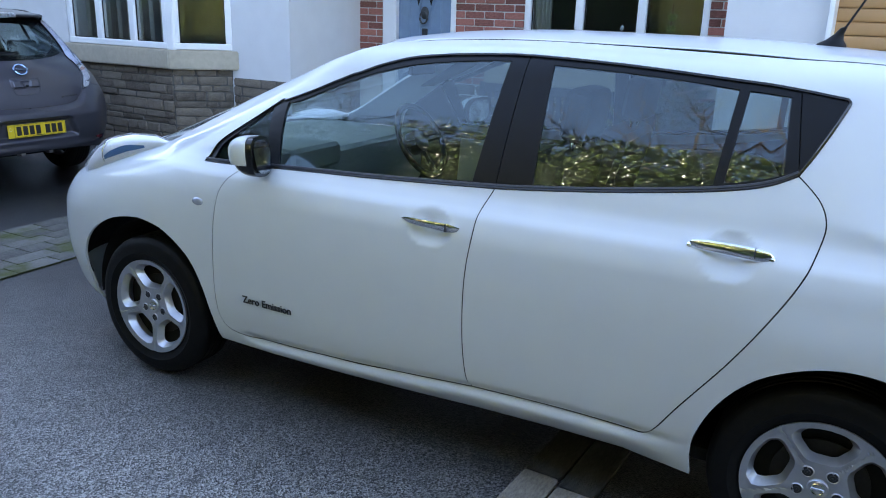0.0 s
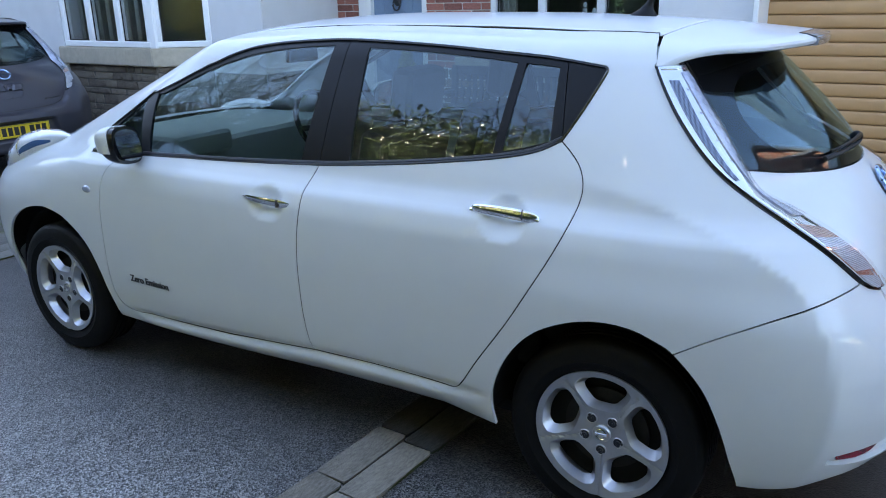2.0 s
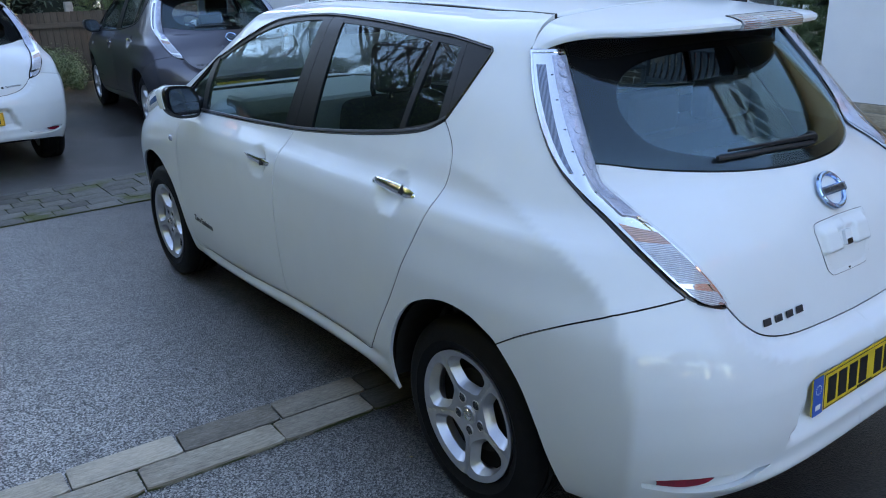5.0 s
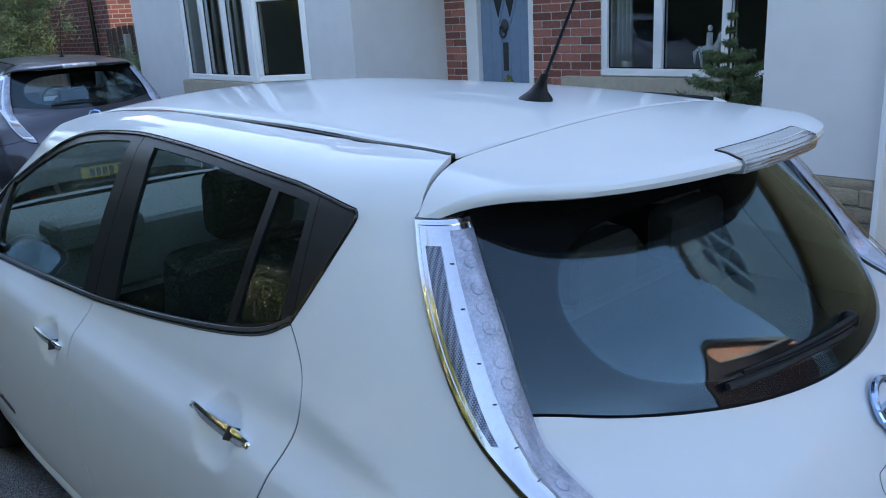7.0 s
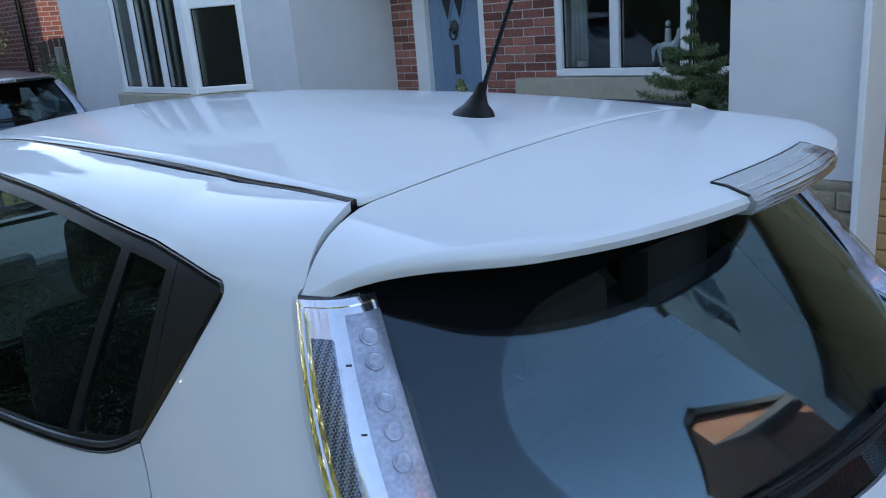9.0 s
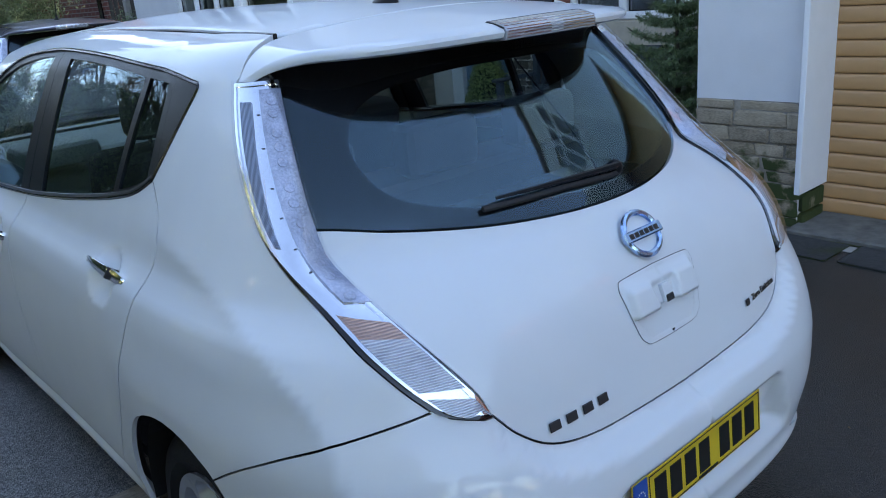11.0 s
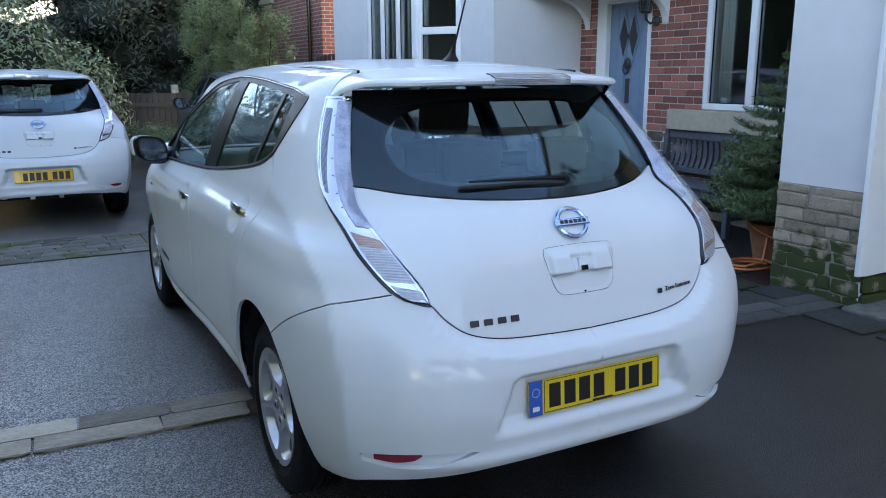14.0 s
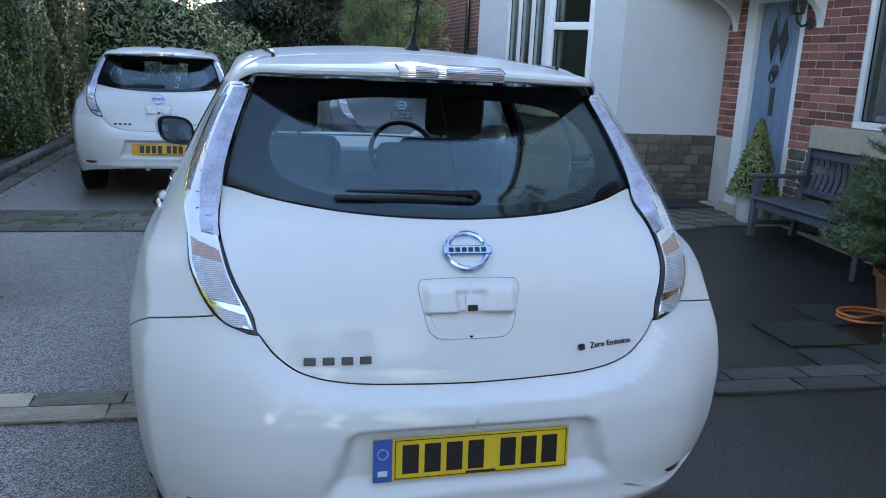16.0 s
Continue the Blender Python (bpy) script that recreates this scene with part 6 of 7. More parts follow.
# bay window on its stone base
BAY = [Vector((3.36, 6.08, 0)), Vector((3.0, 6.58, 0)), Vector((3.07, 8.24, 0))]
bay = tagged(new("bay_base"), "stone base and buff sill of the bay window", kind="structure")
def prism(bm, pts, z0, z1):
    lo, hi = [bm.verts.new((p.x, p.y, z0)) for p in pts], [bm.verts.new((p.x, p.y, z1)) for p in pts]
    bm.faces.new(lo[::-1]), bm.faces.new(hi)
    for i in range(len(pts)):
        bm.faces.new((lo[i], lo[(i + 1) % len(pts)], hi[(i + 1) % len(pts)], hi[i]))
bm = bmesh.new()
prism(bm, BAY[::-1] + [Vector((3.36, 6.08, 0)), Vector((3.45, 6.1, 0)), Vector((3.45, 8.24, 0))][1:], -0.1, 0.94)
part("bay_core", bm, DARK_MORTAR, bay)
bm = bmesh.new()
grow = [Vector((3.42, 5.98, 0)), Vector((3.36, 5.98, 0)), Vector((2.93, 6.56, 0)), Vector((3.0, 8.32, 0)), Vector((3.45, 8.32, 0))]
prism(bm, grow[::-1], 0.94, 1.135)
bmesh.ops.bevel(bm, geom=bm.edges[:], offset=0.012, segments=2, affect="EDGES")
part("bay_sill", bm, SILL_STONE, bay, "buff stone sill")
side_dir = (BAY[0] - BAY[1])
window("window_bay_side", (BAY[1].x + 0.02, BAY[1].y - 0.02, 1.14), (side_dir.x, side_dir.y), side_dir.length - 0.02, 2.0, (), (0.86,), "white angled side window of the bay")
front_dir = BAY[1] - BAY[2]
window("window_bay_front", (BAY[2].x, BAY[2].y, 1.14), (front_dir.x, front_dir.y), front_dir.length - 0.03, 2.0, (0.54, 1.09), (None, None, None), "white bay window with three tall panes")
bm = bmesh.new()
block(bm, (2.985, 6.53, 1.13), (3.085, 6.63, 3.15), 0.01)
tagged(part("bay_post", bm, UPVC), "white corner post of the bay window", kind="structure")
bm = bmesh.new()
prism(bm, [p for p in grow[::-1]], 3.14, 3.6)
tagged(part("bay_roof", bm, RENDER), "white fascia over the bay window", kind="structure")
for k in range(9):
    curtain((3.26, 6.75 + 0.17 * k, 1.135), (0.25, 1), 0.10, 2.005, "narrow pale hanging blind in the bay window", 1)
for lo, hi in (((3.5, 6.0, 0.1), (7.0, 6.1, 3.2)), ((6.9, 6.1, 0.1), (7.0, 9.0, 3.2)), ((3.5, 9.0, 0.1), (7.0, 9.1, 3.2)), ((3.4, 6.0, 3.15), (7.0, 9.1, 3.25)), ((3.46, 6.1, 0.1), (3.48, 8.3, 1.1))):
    wall("room_wall", lo, hi, ROOM, "dim inner wall of the bay room")
# upper windows of house and garage, seen in reflections
window("window_garage_upper", (3.12, -1.14, 3.5), (0, -1), 1.74, 1.15, (0.44, 0.88, 1.32), (0.75, 0.75, 0.75, 0.75), "white upper window over the garage")
bm = bmesh.new()
block(bm, (3.36, -2.88, 3.5), (3.37, -1.14, 4.65))
part("blind", bm, ROOM, g_wall)
window("window_upper", (XW - 0.005, 3.3, 3.9), (0, -1), 1.9, 1.2, (0.63, 1.26), (0.8, 0.8, 0.8), "white upper window over the front window")

# front door with frame, canopy and step
door = tagged(new("door_front"), "blue-grey panelled front door with leaded diamond glass", kind="structure")
door.location = (XW + 0.05, 4.82, 0.22)   # x inwards, y towards the bench side is negative
def dpart(nm, lo, hi, mat, bev=0.004, label=""):
    bm = bmesh.new()
    block(bm, lo, hi, bev)
    return part(nm, bm, mat, door, label)
dpart("door_leaf", (0, -0.68, 0), (0.05, 0, 2.03), DOOR_BLUE)
for k in range(5):
    y = -0.66 + k * 0.128
    dpart("door_board", (-0.008, y, 0.05), (0.002, y + 0.118, 1.98), DOOR_BLUE, 0.005)
def diamond(nm, cy, cz, hw, hh, d0, d1, mat):
    bm = bmesh.new()
    lo = [bm.verts.new((d0, cy + y * hw, cz + z * hh)) for y, z in ((-1, 0), (0, -1), (1, 0), (0, 1))]
    hi = [bm.verts.new((d1, v.co.y, v.co.z)) for v in lo]
    bm.faces.new(lo), bm.faces.new(hi[::-1])
    for i in range(4):
        bm.faces.new((lo[i], lo[(i + 1) % 4], hi[(i + 1) % 4], hi[i]))
    part(nm, bm, mat, door)
for dy in (-0.078, 0.078):
    diamond("diamond_frame", -0.34 + dy, 1.66, 0.098, 0.285, -0.020, -0.004, DOOR_BLUE)
    diamond("diamond_pane", -0.34 + dy, 1.66, 0.070, 0.225, -0.024, -0.006, LEAD_GLASS)
bm = bmesh.new()
bmesh.ops.create_uvsphere(bm, u_segments=16, v_segments=10, radius=0.05)
bmesh.ops.transform(bm, matrix=Matrix.Translation((-0.02, -0.34, 1.36)) @ Matrix.Diagonal((0.5, 1, 1.35, 1)), verts=bm.verts)
tube(bm, [(-0.045, -0.34 + 0.045 * math.cos(a), 1.31 + 0.06 * math.sin(a)) for a in np.linspace(0, 2 * math.pi, 17)[:-1]], 0.010, 6, True)
part("door_knocker", bm, LANTERN, door, "dark round door knocker", smooth=True)
dpart("letter_plate", (-0.016, -0.375, 0.92), (-0.002, -0.305, 1.20), LANTERN, 0.005)
for lo, hi in (((-0.06, 0.0, -0.06), (0.08, 0.17, 2.09)), ((-0.06, -0.74, -0.06), (0.08, -0.68, 2.09)), ((-0.0595, -0.739, 2.031), (0.079, 0.169, 2.12))):
    dpart("door_frame", lo, hi, UPVC)
wall("door_step", (XW - 0.28, 4.02, 0.0), (XW + 0.12, 5.05, 0.17), SILL_STONE, "worn stone doorstep")
canopy = tagged(new("door_canopy"), "white timber canopy with curved brackets over the door", kind="structure")
bm = bmesh.new()
block(bm, (XW - 0.75, 3.72, 2.36), (XW, 5.298, 2.46), 0.01)
part("canopy_board", bm, UPVC, canopy)
bm = bmesh.new()
prism_pts = [(XW - 0.85, 2.46), (XW, 2.46), (XW, 2.95)]
lo = [bm.verts.new((x, 3.66, z)) for x, z in prism_pts]
hi = [bm.verts.new((x, 5.296, z)) for x, z in prism_pts]
bm.faces.new(lo), bm.faces.new(hi[::-1])
for i in range(3):
    bm.faces.new((lo[i], lo[(i + 1) % 3], hi[(i + 1) % 3], hi[i]))
part("canopy_roof", bm, SLATE, canopy, "dark slate canopy roof")
for y in (3.86, 5.16):
    bm = bmesh.new()
    pts = [(XW - 0.62 * math.cos(a) * 1.0, 2.36 - 0.34 * (1 - math.sin(a)) ** 1.0) for a in np.linspace(0.0, math.pi / 2, 12)]
    arc = [(XW - 0.02, 1.98)] + [(XW - 0.02 - 0.60 * (1 - math.cos(a)), 1.98 + 0.36 * math.sin(a)) for a in np.linspace(0.1, math.pi / 2, 12)] + [(XW - 0.70, 2.36), (XW - 0.001, 2.36)]
    lo = [bm.verts.new((x, y - 0.045, z)) for x, z in arc]
    hi = [bm.verts.new((x, y + 0.045, z)) for x, z in arc]
    bm.faces.new(lo), bm.faces.new(hi[::-1])
    for i in range(len(arc)):
        bm.faces.new((lo[i], lo[(i + 1) % len(arc)], hi[(i + 1) % len(arc)], hi[i]))
    part("canopy_bracket", bm, UPVC, canopy)
bm = bmesh.new()
for k in range(5):
    block(bm, (XW - 0.78, 3.7 + k * 0.39, 2.34), (XW - 0.74, 3.7 + k * 0.39 + 0.35, 2.47), 0.006)
part("canopy_fascia", bm, UPVC, canopy)
# lantern on the brick wall
lantern = tagged(new("wall_lantern"), "dark metal wall lantern with clear glass on brickwork", "wall lamp")
lantern.location = (XW - 0.012, 4.0, 2.02)
bm = bmesh.new()
lathe(bm, [(0.055, 0.0), (0.055, -0.015), (0.035, -0.03), (0.001, -0.035)], 16)
part("wall_plate", bm, LANTERN, lantern, smooth=True)
bm = bmesh.new()
tube(bm, [(-0.02, 0, 0), (-0.09, 0, -0.03), (-0.15, 0, 0.01), (-0.16, 0, 0.07)], 0.012)
part("lantern_arm", bm, LANTERN, lantern, smooth=True)
bm = bmesh.new()
lathe(bm, [(0.001, 0.065), (0.05, 0.07), (0.06, 0.09)], 8, "Z")
lathe(bm, [(0.085, 0.255), (0.05, 0.32), (0.012, 0.345), (0.001, 0.375)], 8, "Z")
for k in range(8):
    a = k * math.pi / 4
    tube(bm, [(0.058 * math.cos(a), 0.058 * math.sin(a), 0.085), (0.082 * math.cos(a), 0.082 * math.sin(a), 0.26)], 0.004, 5)
bmesh.ops.translate(bm, verts=bm.verts, vec=(-0.16, 0, 0))
part("lantern_cage", bm, LANTERN, lantern)
bm = bmesh.new()
lathe(bm, [(0.055, 0.088), (0.078, 0.258)], 16, "Z")
bmesh.ops.translate(bm, verts=bm.verts, vec=(-0.16, 0, 0))
part("lantern_glass", bm, LANTERN_GLASS, lantern, smooth=True)

# garage door of rounded slats, white board at its side
gdoor = tagged(new("door_garage"), "orange-brown wood-grain roller garage door", kind="structure")
slat = bpy.data.meshes.new("slat")
V = [(0.0, y, z) for y in (-3.3, 0.0) for z in (0, 0)]
V, F = [], []
prof = [(0.008, 0.0), (0.000, 0.004), (-0.004, 0.018), (-0.005, 0.045), (-0.004, 0.073), (0.000, 0.088), (0.008, 0.0925)]
for y in (-3.3, 0.0):
    V += [(x, y, z) for x, z in prof]
F = [(i, i + 1, i + 8, i + 7) for i in range(6)] + [tuple(range(7)), tuple(range(13, 6, -1)), (0, 7, 13, 6)]
slat.from_pydata(V, [], F)
slat.polygons.foreach_set("use_smooth", [i < 6 for i in range(len(F))])
slat.materials.append(TIMBER)
for k in range(25):
    s = new("slat", slat)
    s.parent = gdoor
    s.location = (3.40, 0.415, 0.03 + k * 0.0935)
bm = bmesh.new()
block(bm, (3.425, -2.9, -0.05), (3.45, 0.415, 2.4))
part("door_backing", bm, DARK, gdoor)
bm = bmesh.new()
block(bm, (3.035, 0.385, 0.22), (3.405, 0.4185, 2.40), 0.004)
tagged(part("reveal_board", bm, UPVC), "white board lining the side of the garage opening", kind="structure")
bm = bmesh.new()
block(bm, (2.95, -2.9, 0.0), (3.5, 0.42, 0.035), 0.008)
tagged(part("garage_threshold", bm, BLOCK), "mossy concrete threshold before the garage door", kind="structure")
drain = tagged(new("drain_channel"), "dark slotted drain channel in the tarmac", kind="structure")
for k in range(26):
    bm = bmesh.new()
    block(bm, (2.84, -2.2 + k * 0.1, 0.001), (2.93, -2.2 + k * 0.1 + 0.075, 0.007), 0.002)
    part("grating_bar", bm, CONCRETE, drain)

# ---- things round the house ----
def bench_thing():
    """A slatted garden bench with curved back slats, facing -x."""
    b = tagged(new("garden_bench"), "dark blue-grey painted slatted garden bench under the window", "bench")
    W = 1.48
    def add(nm, lo, hi, m=None, bev=0.006):
        bm = bmesh.new()
        block(bm, lo, hi, bev, m)
        return part(nm, bm, BENCH, b)
    for y in (0.0, W - 0.06):
        add("leg", (0.0, y, 0.0), (0.06, y + 0.06, 0.60))
        lean = Matrix.Translation((0.43, y, 0.0)) @ Matrix.Rotation(radians(6), 4, "Y")
        add("leg", (0.0, 0.0, 0.0), (0.06, 0.06, 0.90), lean)
        add("armrest", (-0.05, y - 0.01, 0.60), (0.50, y + 0.07, 0.635), None, 0.012)
        add("stretcher", (0.06, y + 0.015, 0.16), (0.43, y + 0.045, 0.20))
        add("side_rail", (0.06, y + 0.012, 0.33), (0.45, y + 0.048, 0.40))
    for k in range(5):
        add("seat_slat", (-0.015 + k * 0.105, 0.03, 0.402 - 0.004 * k), (0.078 + k * 0.105, W - 0.03, 0.427 - 0.004 * k))
    add("front_rail", (0.015, 0.06, 0.32), (0.045, W - 0.06, 0.40))
    lean = Matrix.Translation((0.445, 0, 0.0)) @ Matrix.Rotation(radians(6), 4, "Y")
    add("top_rail", (0.0, 0.055, 0.80), (0.045, W - 0.055, 0.90), lean, 0.012)
    add("lower_rail", (0.0, 0.055, 0.46), (0.04, W - 0.055, 0.52), lean)
    n = 17
    for k in range(n):
        y = 0.09 + (W - 0.18 - 0.045) * k / (n - 1)
        bm = bmesh.new()
        rows = []
        for j in range(7):
            z, d = 0.50 + 0.32 * j / 6, 0.035 * math.sin(math.pi * j / 6)
            rows.append([bm.verts.new(lean @ Vector((x + d, yy, z))) for x, yy in ((0.006, y), (0.026, y), (0.026, y + 0.045), (0.006, y + 0.045))])
        for p, q in zip(rows, rows[1:]):
            for i in range(4):
                bm.faces.new((p[i], p[(i + 1) % 4], q[(i + 1) % 4], q[i]))
        bm.faces.new(rows[0]), bm.faces.new(rows[-1])
        part("back_slat", bm, BENCH, b)
    return b


bench = bench_thing()
bench.matrix_world = Matrix.Translation((3.96, 2.30, 0.015)) @ Matrix.Rotation(radians(-3), 4, "Z")


def leaves(name, P, N, size, mat, parent=None, label="", kind="", seed=0, droop=0.3, slim=0.42, category="", spin=1.0):
    """Many bent leaves at points P facing roughly along N."""
    rng = np.random.default_rng(seed)
    k = len(P)
    N = N + rng.normal(0, 0.55, (k, 3))
    N /= np.linalg.norm(N, axis=1, keepdims=True)
    T = rng.normal(0, 1, (k, 3)) * spin + np.array([0, 0, -droop])
    T -= N * (T * N).sum(1, keepdims=True)
    T /= np.linalg.norm(T, axis=1, keepdims=True)
    B = np.cross(N, T)
    L = size * rng.uniform(0.65, 1.25, (k, 1))
    w = L * slim * 0.5
    mid = P + T * L * 0.45 + N * L * 0.06
    V = np.stack([P, mid + B * w, mid - B * w, P + T * L - N * L * 0.10], 1).reshape(-1, 3)
    i = np.arange(k)[:, None] * 4
    F = np.concatenate([i + np.array([[0, 1, 2]]), i + np.array([[1, 3, 2]])], 1).reshape(-1, 3)
    me = bpy.data.meshes.new(name)
    me.vertices.add(len(V)), me.loops.add(len(F) * 3), me.polygons.add(len(F))
    me.vertices.foreach_set("co", V.ravel())
    me.loops.foreach_set("vertex_index", F.ravel())
    me.polygons.foreach_set("loop_start", np.arange(0, len(F) * 3, 3))
    me.update(calc_edges=True)
    me.validate()
    me.materials.append(mat)
    ob = new(name, me)
    ob.parent = parent
    return tagged(ob, label, category, kind=kind)


def blob_points(rng, clumps, n, shell=0.8):
    """Points on and just within lumps: clumps holds centre and three radii."""
    P, N = [], []
    c = np.array([x[:3] for x in clumps], float)
    r = np.array([x[3:6] for x in clumps], float)
    area = (r[:, 0] * r[:, 2])
    pick = rng.choice(len(c), n, p=area / area.sum())
    d = rng.normal(0, 1, (n, 3))
    d /= np.linalg.norm(d, axis=1, keepdims=True)
    s = rng.uniform(shell, 1.10, (n, 1))
    return c[pick] + d * r[pick] * s, d


# potted cone of variegated leaves
def topiary():
    t = tagged(new("potted_topiary"), "cone of variegated leaves in a white pot by the door", "potted plant")
    bm = bmesh.new()
    lathe(bm, [(0.001, 0.0), (0.115, 0.0), (0.125, 0.02), (0.145, 0.28), (0.165, 0.285), (0.168, 0.33), (0.15, 0.335), (0.14, 0.30), (0.001, 0.295)], 28, "Z")
    part("pot", bm, WHITE_POT, t, "white glazed pot", smooth=True, angle=50)
    rng = np.random.default_rng(4)
    k = 5200
    h = rng.uniform(0, 1, k) ** 1.25
    a = rng.uniform(0, 2 * np.pi, k)
    r = (0.225 * (1 - h) ** 0.9 + 0.012) * rng.uniform(0.86, 1.08, k)
    P = np.stack([r * np.cos(a), r * np.sin(a), 0.30 + 0.80 * h], 1)
    leaves("foliage", P, np.stack([np.cos(a), np.sin(a), 0.35 + 0 * a], 1), 0.030, BOX_LEAF, t, seed=5, slim=0.6)
    # solid dark core stands in for the shade among the leaves
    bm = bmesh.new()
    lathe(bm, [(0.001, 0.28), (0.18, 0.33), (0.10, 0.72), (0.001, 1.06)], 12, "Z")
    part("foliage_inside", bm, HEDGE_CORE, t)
    k = 700
    a, z = rng.uniform(-1.6, 1.0, k), rng.uniform(0.06, 0.36, k)
    P = np.stack([0.18 * np.cos(a), 0.18 * np.sin(a), z], 1) * rng.uniform(0.9, 1.2, (k, 1))
    leaves("trailing_leaves", P, np.stack([np.cos(a), np.sin(a), 0 * a], 1), 0.032, BOX_LEAF, t, kind="stuff", seed=6, slim=0.6)
    return t


potted = topiary()
potted.matrix_world = Matrix.Translation((4.36, 4.20, ground_z(4.36, 4.20))) @ Matrix.Diagonal((1, 1, 0.91, 1))


def fir_tree():
    """A young fir in a clay pot: trunk, tiers of boughs, needles."""
    t = tagged(new("potted_fir"), "young green fir tree in a terracotta pot by the garage", "potted tree")
    bm = bmesh.new()
    lathe(bm, [(0.001, 0.0), (0.12, 0.0), (0.165, 0.24), (0.185, 0.245), (0.188, 0.31), (0.165, 0.312), (0.16, 0.27), (0.001, 0.265)], 28, "Z")
    part("pot", bm, TERRACOTTA, t, "reddish clay pot", smooth=True, angle=50)
    bm = bmesh.new()
    tube(bm, [(0, 0, 0.25), (0.01, 0, 0.7), (0, 0.01, 1.2), (0.005, 0, 1.72)], [0.026, 0.020, 0.012, 0.004])
    part("trunk", bm, BARK, t)
    rnd = random.Random(8)
    P, N, wood = [], [], bmesh.new()
    z = 0.36
    while z < 1.66:
        reach = 0.56 * max(0.0, 1 - (z - 0.30) / 1.15) ** 0.55 + 0.02
        for k in range(rnd.randint(8, 10) if z < 1.4 else 3):
            a = rnd.uniform(0, 2 * math.pi)
            d = Vector((math.cos(a), math.sin(a), 0.28))
            n = 7
            pts = [Vector((0, 0, z)) + d * reach * j / n + Vector((0, 0, -0.10 * reach * math.sin(math.pi * j / n))) for j in range(n + 1)]
            tube(wood, pts, [0.006 - 0.0005 * j for j in range(n + 1)], 4)
            side = Vector((-d.y, d.x, 0))
            twigs = [(pts[0], pts[-1])] + [(pts[j], pts[j] + (d * 0.55 + side * s * 0.9) * reach * 0.42 * (1 - j / (n + 2))) for j in range(1, n) for s in (-1, 1)]
            for p, q in twigs:
                m = max(4, int((q - p).length / 0.006))
                for i in range(m):
                    o = p.lerp(q, i / m)
                    for _ in range(3):
                        P.append(o)
                        N.append(Vector((rnd.uniform(-1, 1), rnd.uniform(-1, 1), rnd.uniform(0.2, 1))))
        z += 0.085 + 0.02 * rnd.random()
    tagged(part("boughs", wood, BARK, t), kind="stuff")
    leaves("needles", np.array([tuple(p) for p in P]), np.array([tuple(p) for p in N]), 0.036, FIR_LEAF, t, seed=9, slim=0.16, droop=0.0)
    return t


fir_tree().location = (3.72, 1.62, 0.0)
hose = bmesh.new()
def coil(cx, cy, z, r, turns, squash, tilt):
    return [(cx + r * math.cos(a), cy + r * squash * math.sin(a), z + tilt * math.sin(a) + 0.004 * a) for a in np.linspace(0, turns * 2 * math.pi, int(turns * 20))]
tube(hose, coil(3.36, 1.50, 0.012, 0.19, 1.6, 0.8, 0.0) + [(3.50, 1.50, 0.04), (3.60, 1.55, 0.25)] + coil(3.72, 1.62, 0.27, 0.20, 1.3, 1.0, 0.10), 0.0085, 8)
tagged(part("garden_hose", hose, HOSE, smooth=True), "orange garden hose coiled on the ground and round the pot", "hose")
bm = bmesh.new()
block(bm, (3.72, 4.75, 0.135), (4.42, 5.25, 0.155), 0.008)
tagged(part("door_mat", bm, MAT), "black patterned door mat before the entrance", "mat")


def horse_figure():
    """A plain white china figure on the window board."""
    bm = bmesh.new()
    def ball(c, r):
        bmesh.ops.transform(bm, matrix=Matrix.Translation(c) @ Matrix.Diagonal((*r, 1)), verts=bmesh.ops.create_uvsphere(bm, u_segments=14, v_segments=9, radius=1)["verts"])
    ball((0, 0, 0.20), (0.035, 0.085, 0.042))
    tube(bm, [(0, -0.06, 0.21), (0, -0.095, 0.28), (0, -0.10, 0.33)], [0.034, 0.028, 0.022])
    tube(bm, [(0, -0.09, 0.33), (0, -0.145, 0.29)], [0.022, 0.014])
    for y, k in ((-0.06, 1), (-0.045, -1), (0.06, 1), (0.07, -1)):
        tube(bm, [(0.015 * k, y, 0.19), (0.015 * k, y + 0.015 * k, 0.10), (0.015 * k, y - 0.01, 0.01)], [0.018, 0.012, 0.010])
    tube(bm, [(0, 0.08, 0.22), (0, 0.13, 0.18), (0, 0.13, 0.09)], [0.014, 0.018, 0.006])
    tube(bm, [(0, 0.0, 0.22), (0, 0.0, 0.34)], [0.028, 0.024])
    ball((0, 0, 0.375), (0.02, 0.02, 0.026))
    block(bm, (-0.05, -0.12, 0.0), (0.05, 0.12, 0.012), 0.003)
    return tagged(part("figurine", bm, CHINA, smooth=True, angle=60), "pale china figure of a horse on the window board", "figurine")


horse_figure().location = (XW + 0.15, 2.33, 1.125)
wall("window_board", (XW + 0.09, 1.2, 1.09), (XW + 0.32, 3.28, 1.123), UPVC, "white inner window board")
bm = bmesh.new()
lathe(bm, [(0.001, 0), (0.05, 0), (0.05, 0.11), (0.045, 0.112), (0.001, 0.105)], 18, "Z")
tagged(part("candle_jar", bm, CURTAIN, smooth=True), "pale candle jar on the window board", "candle").location = (XW + 0.14, 3.12, 1.124)

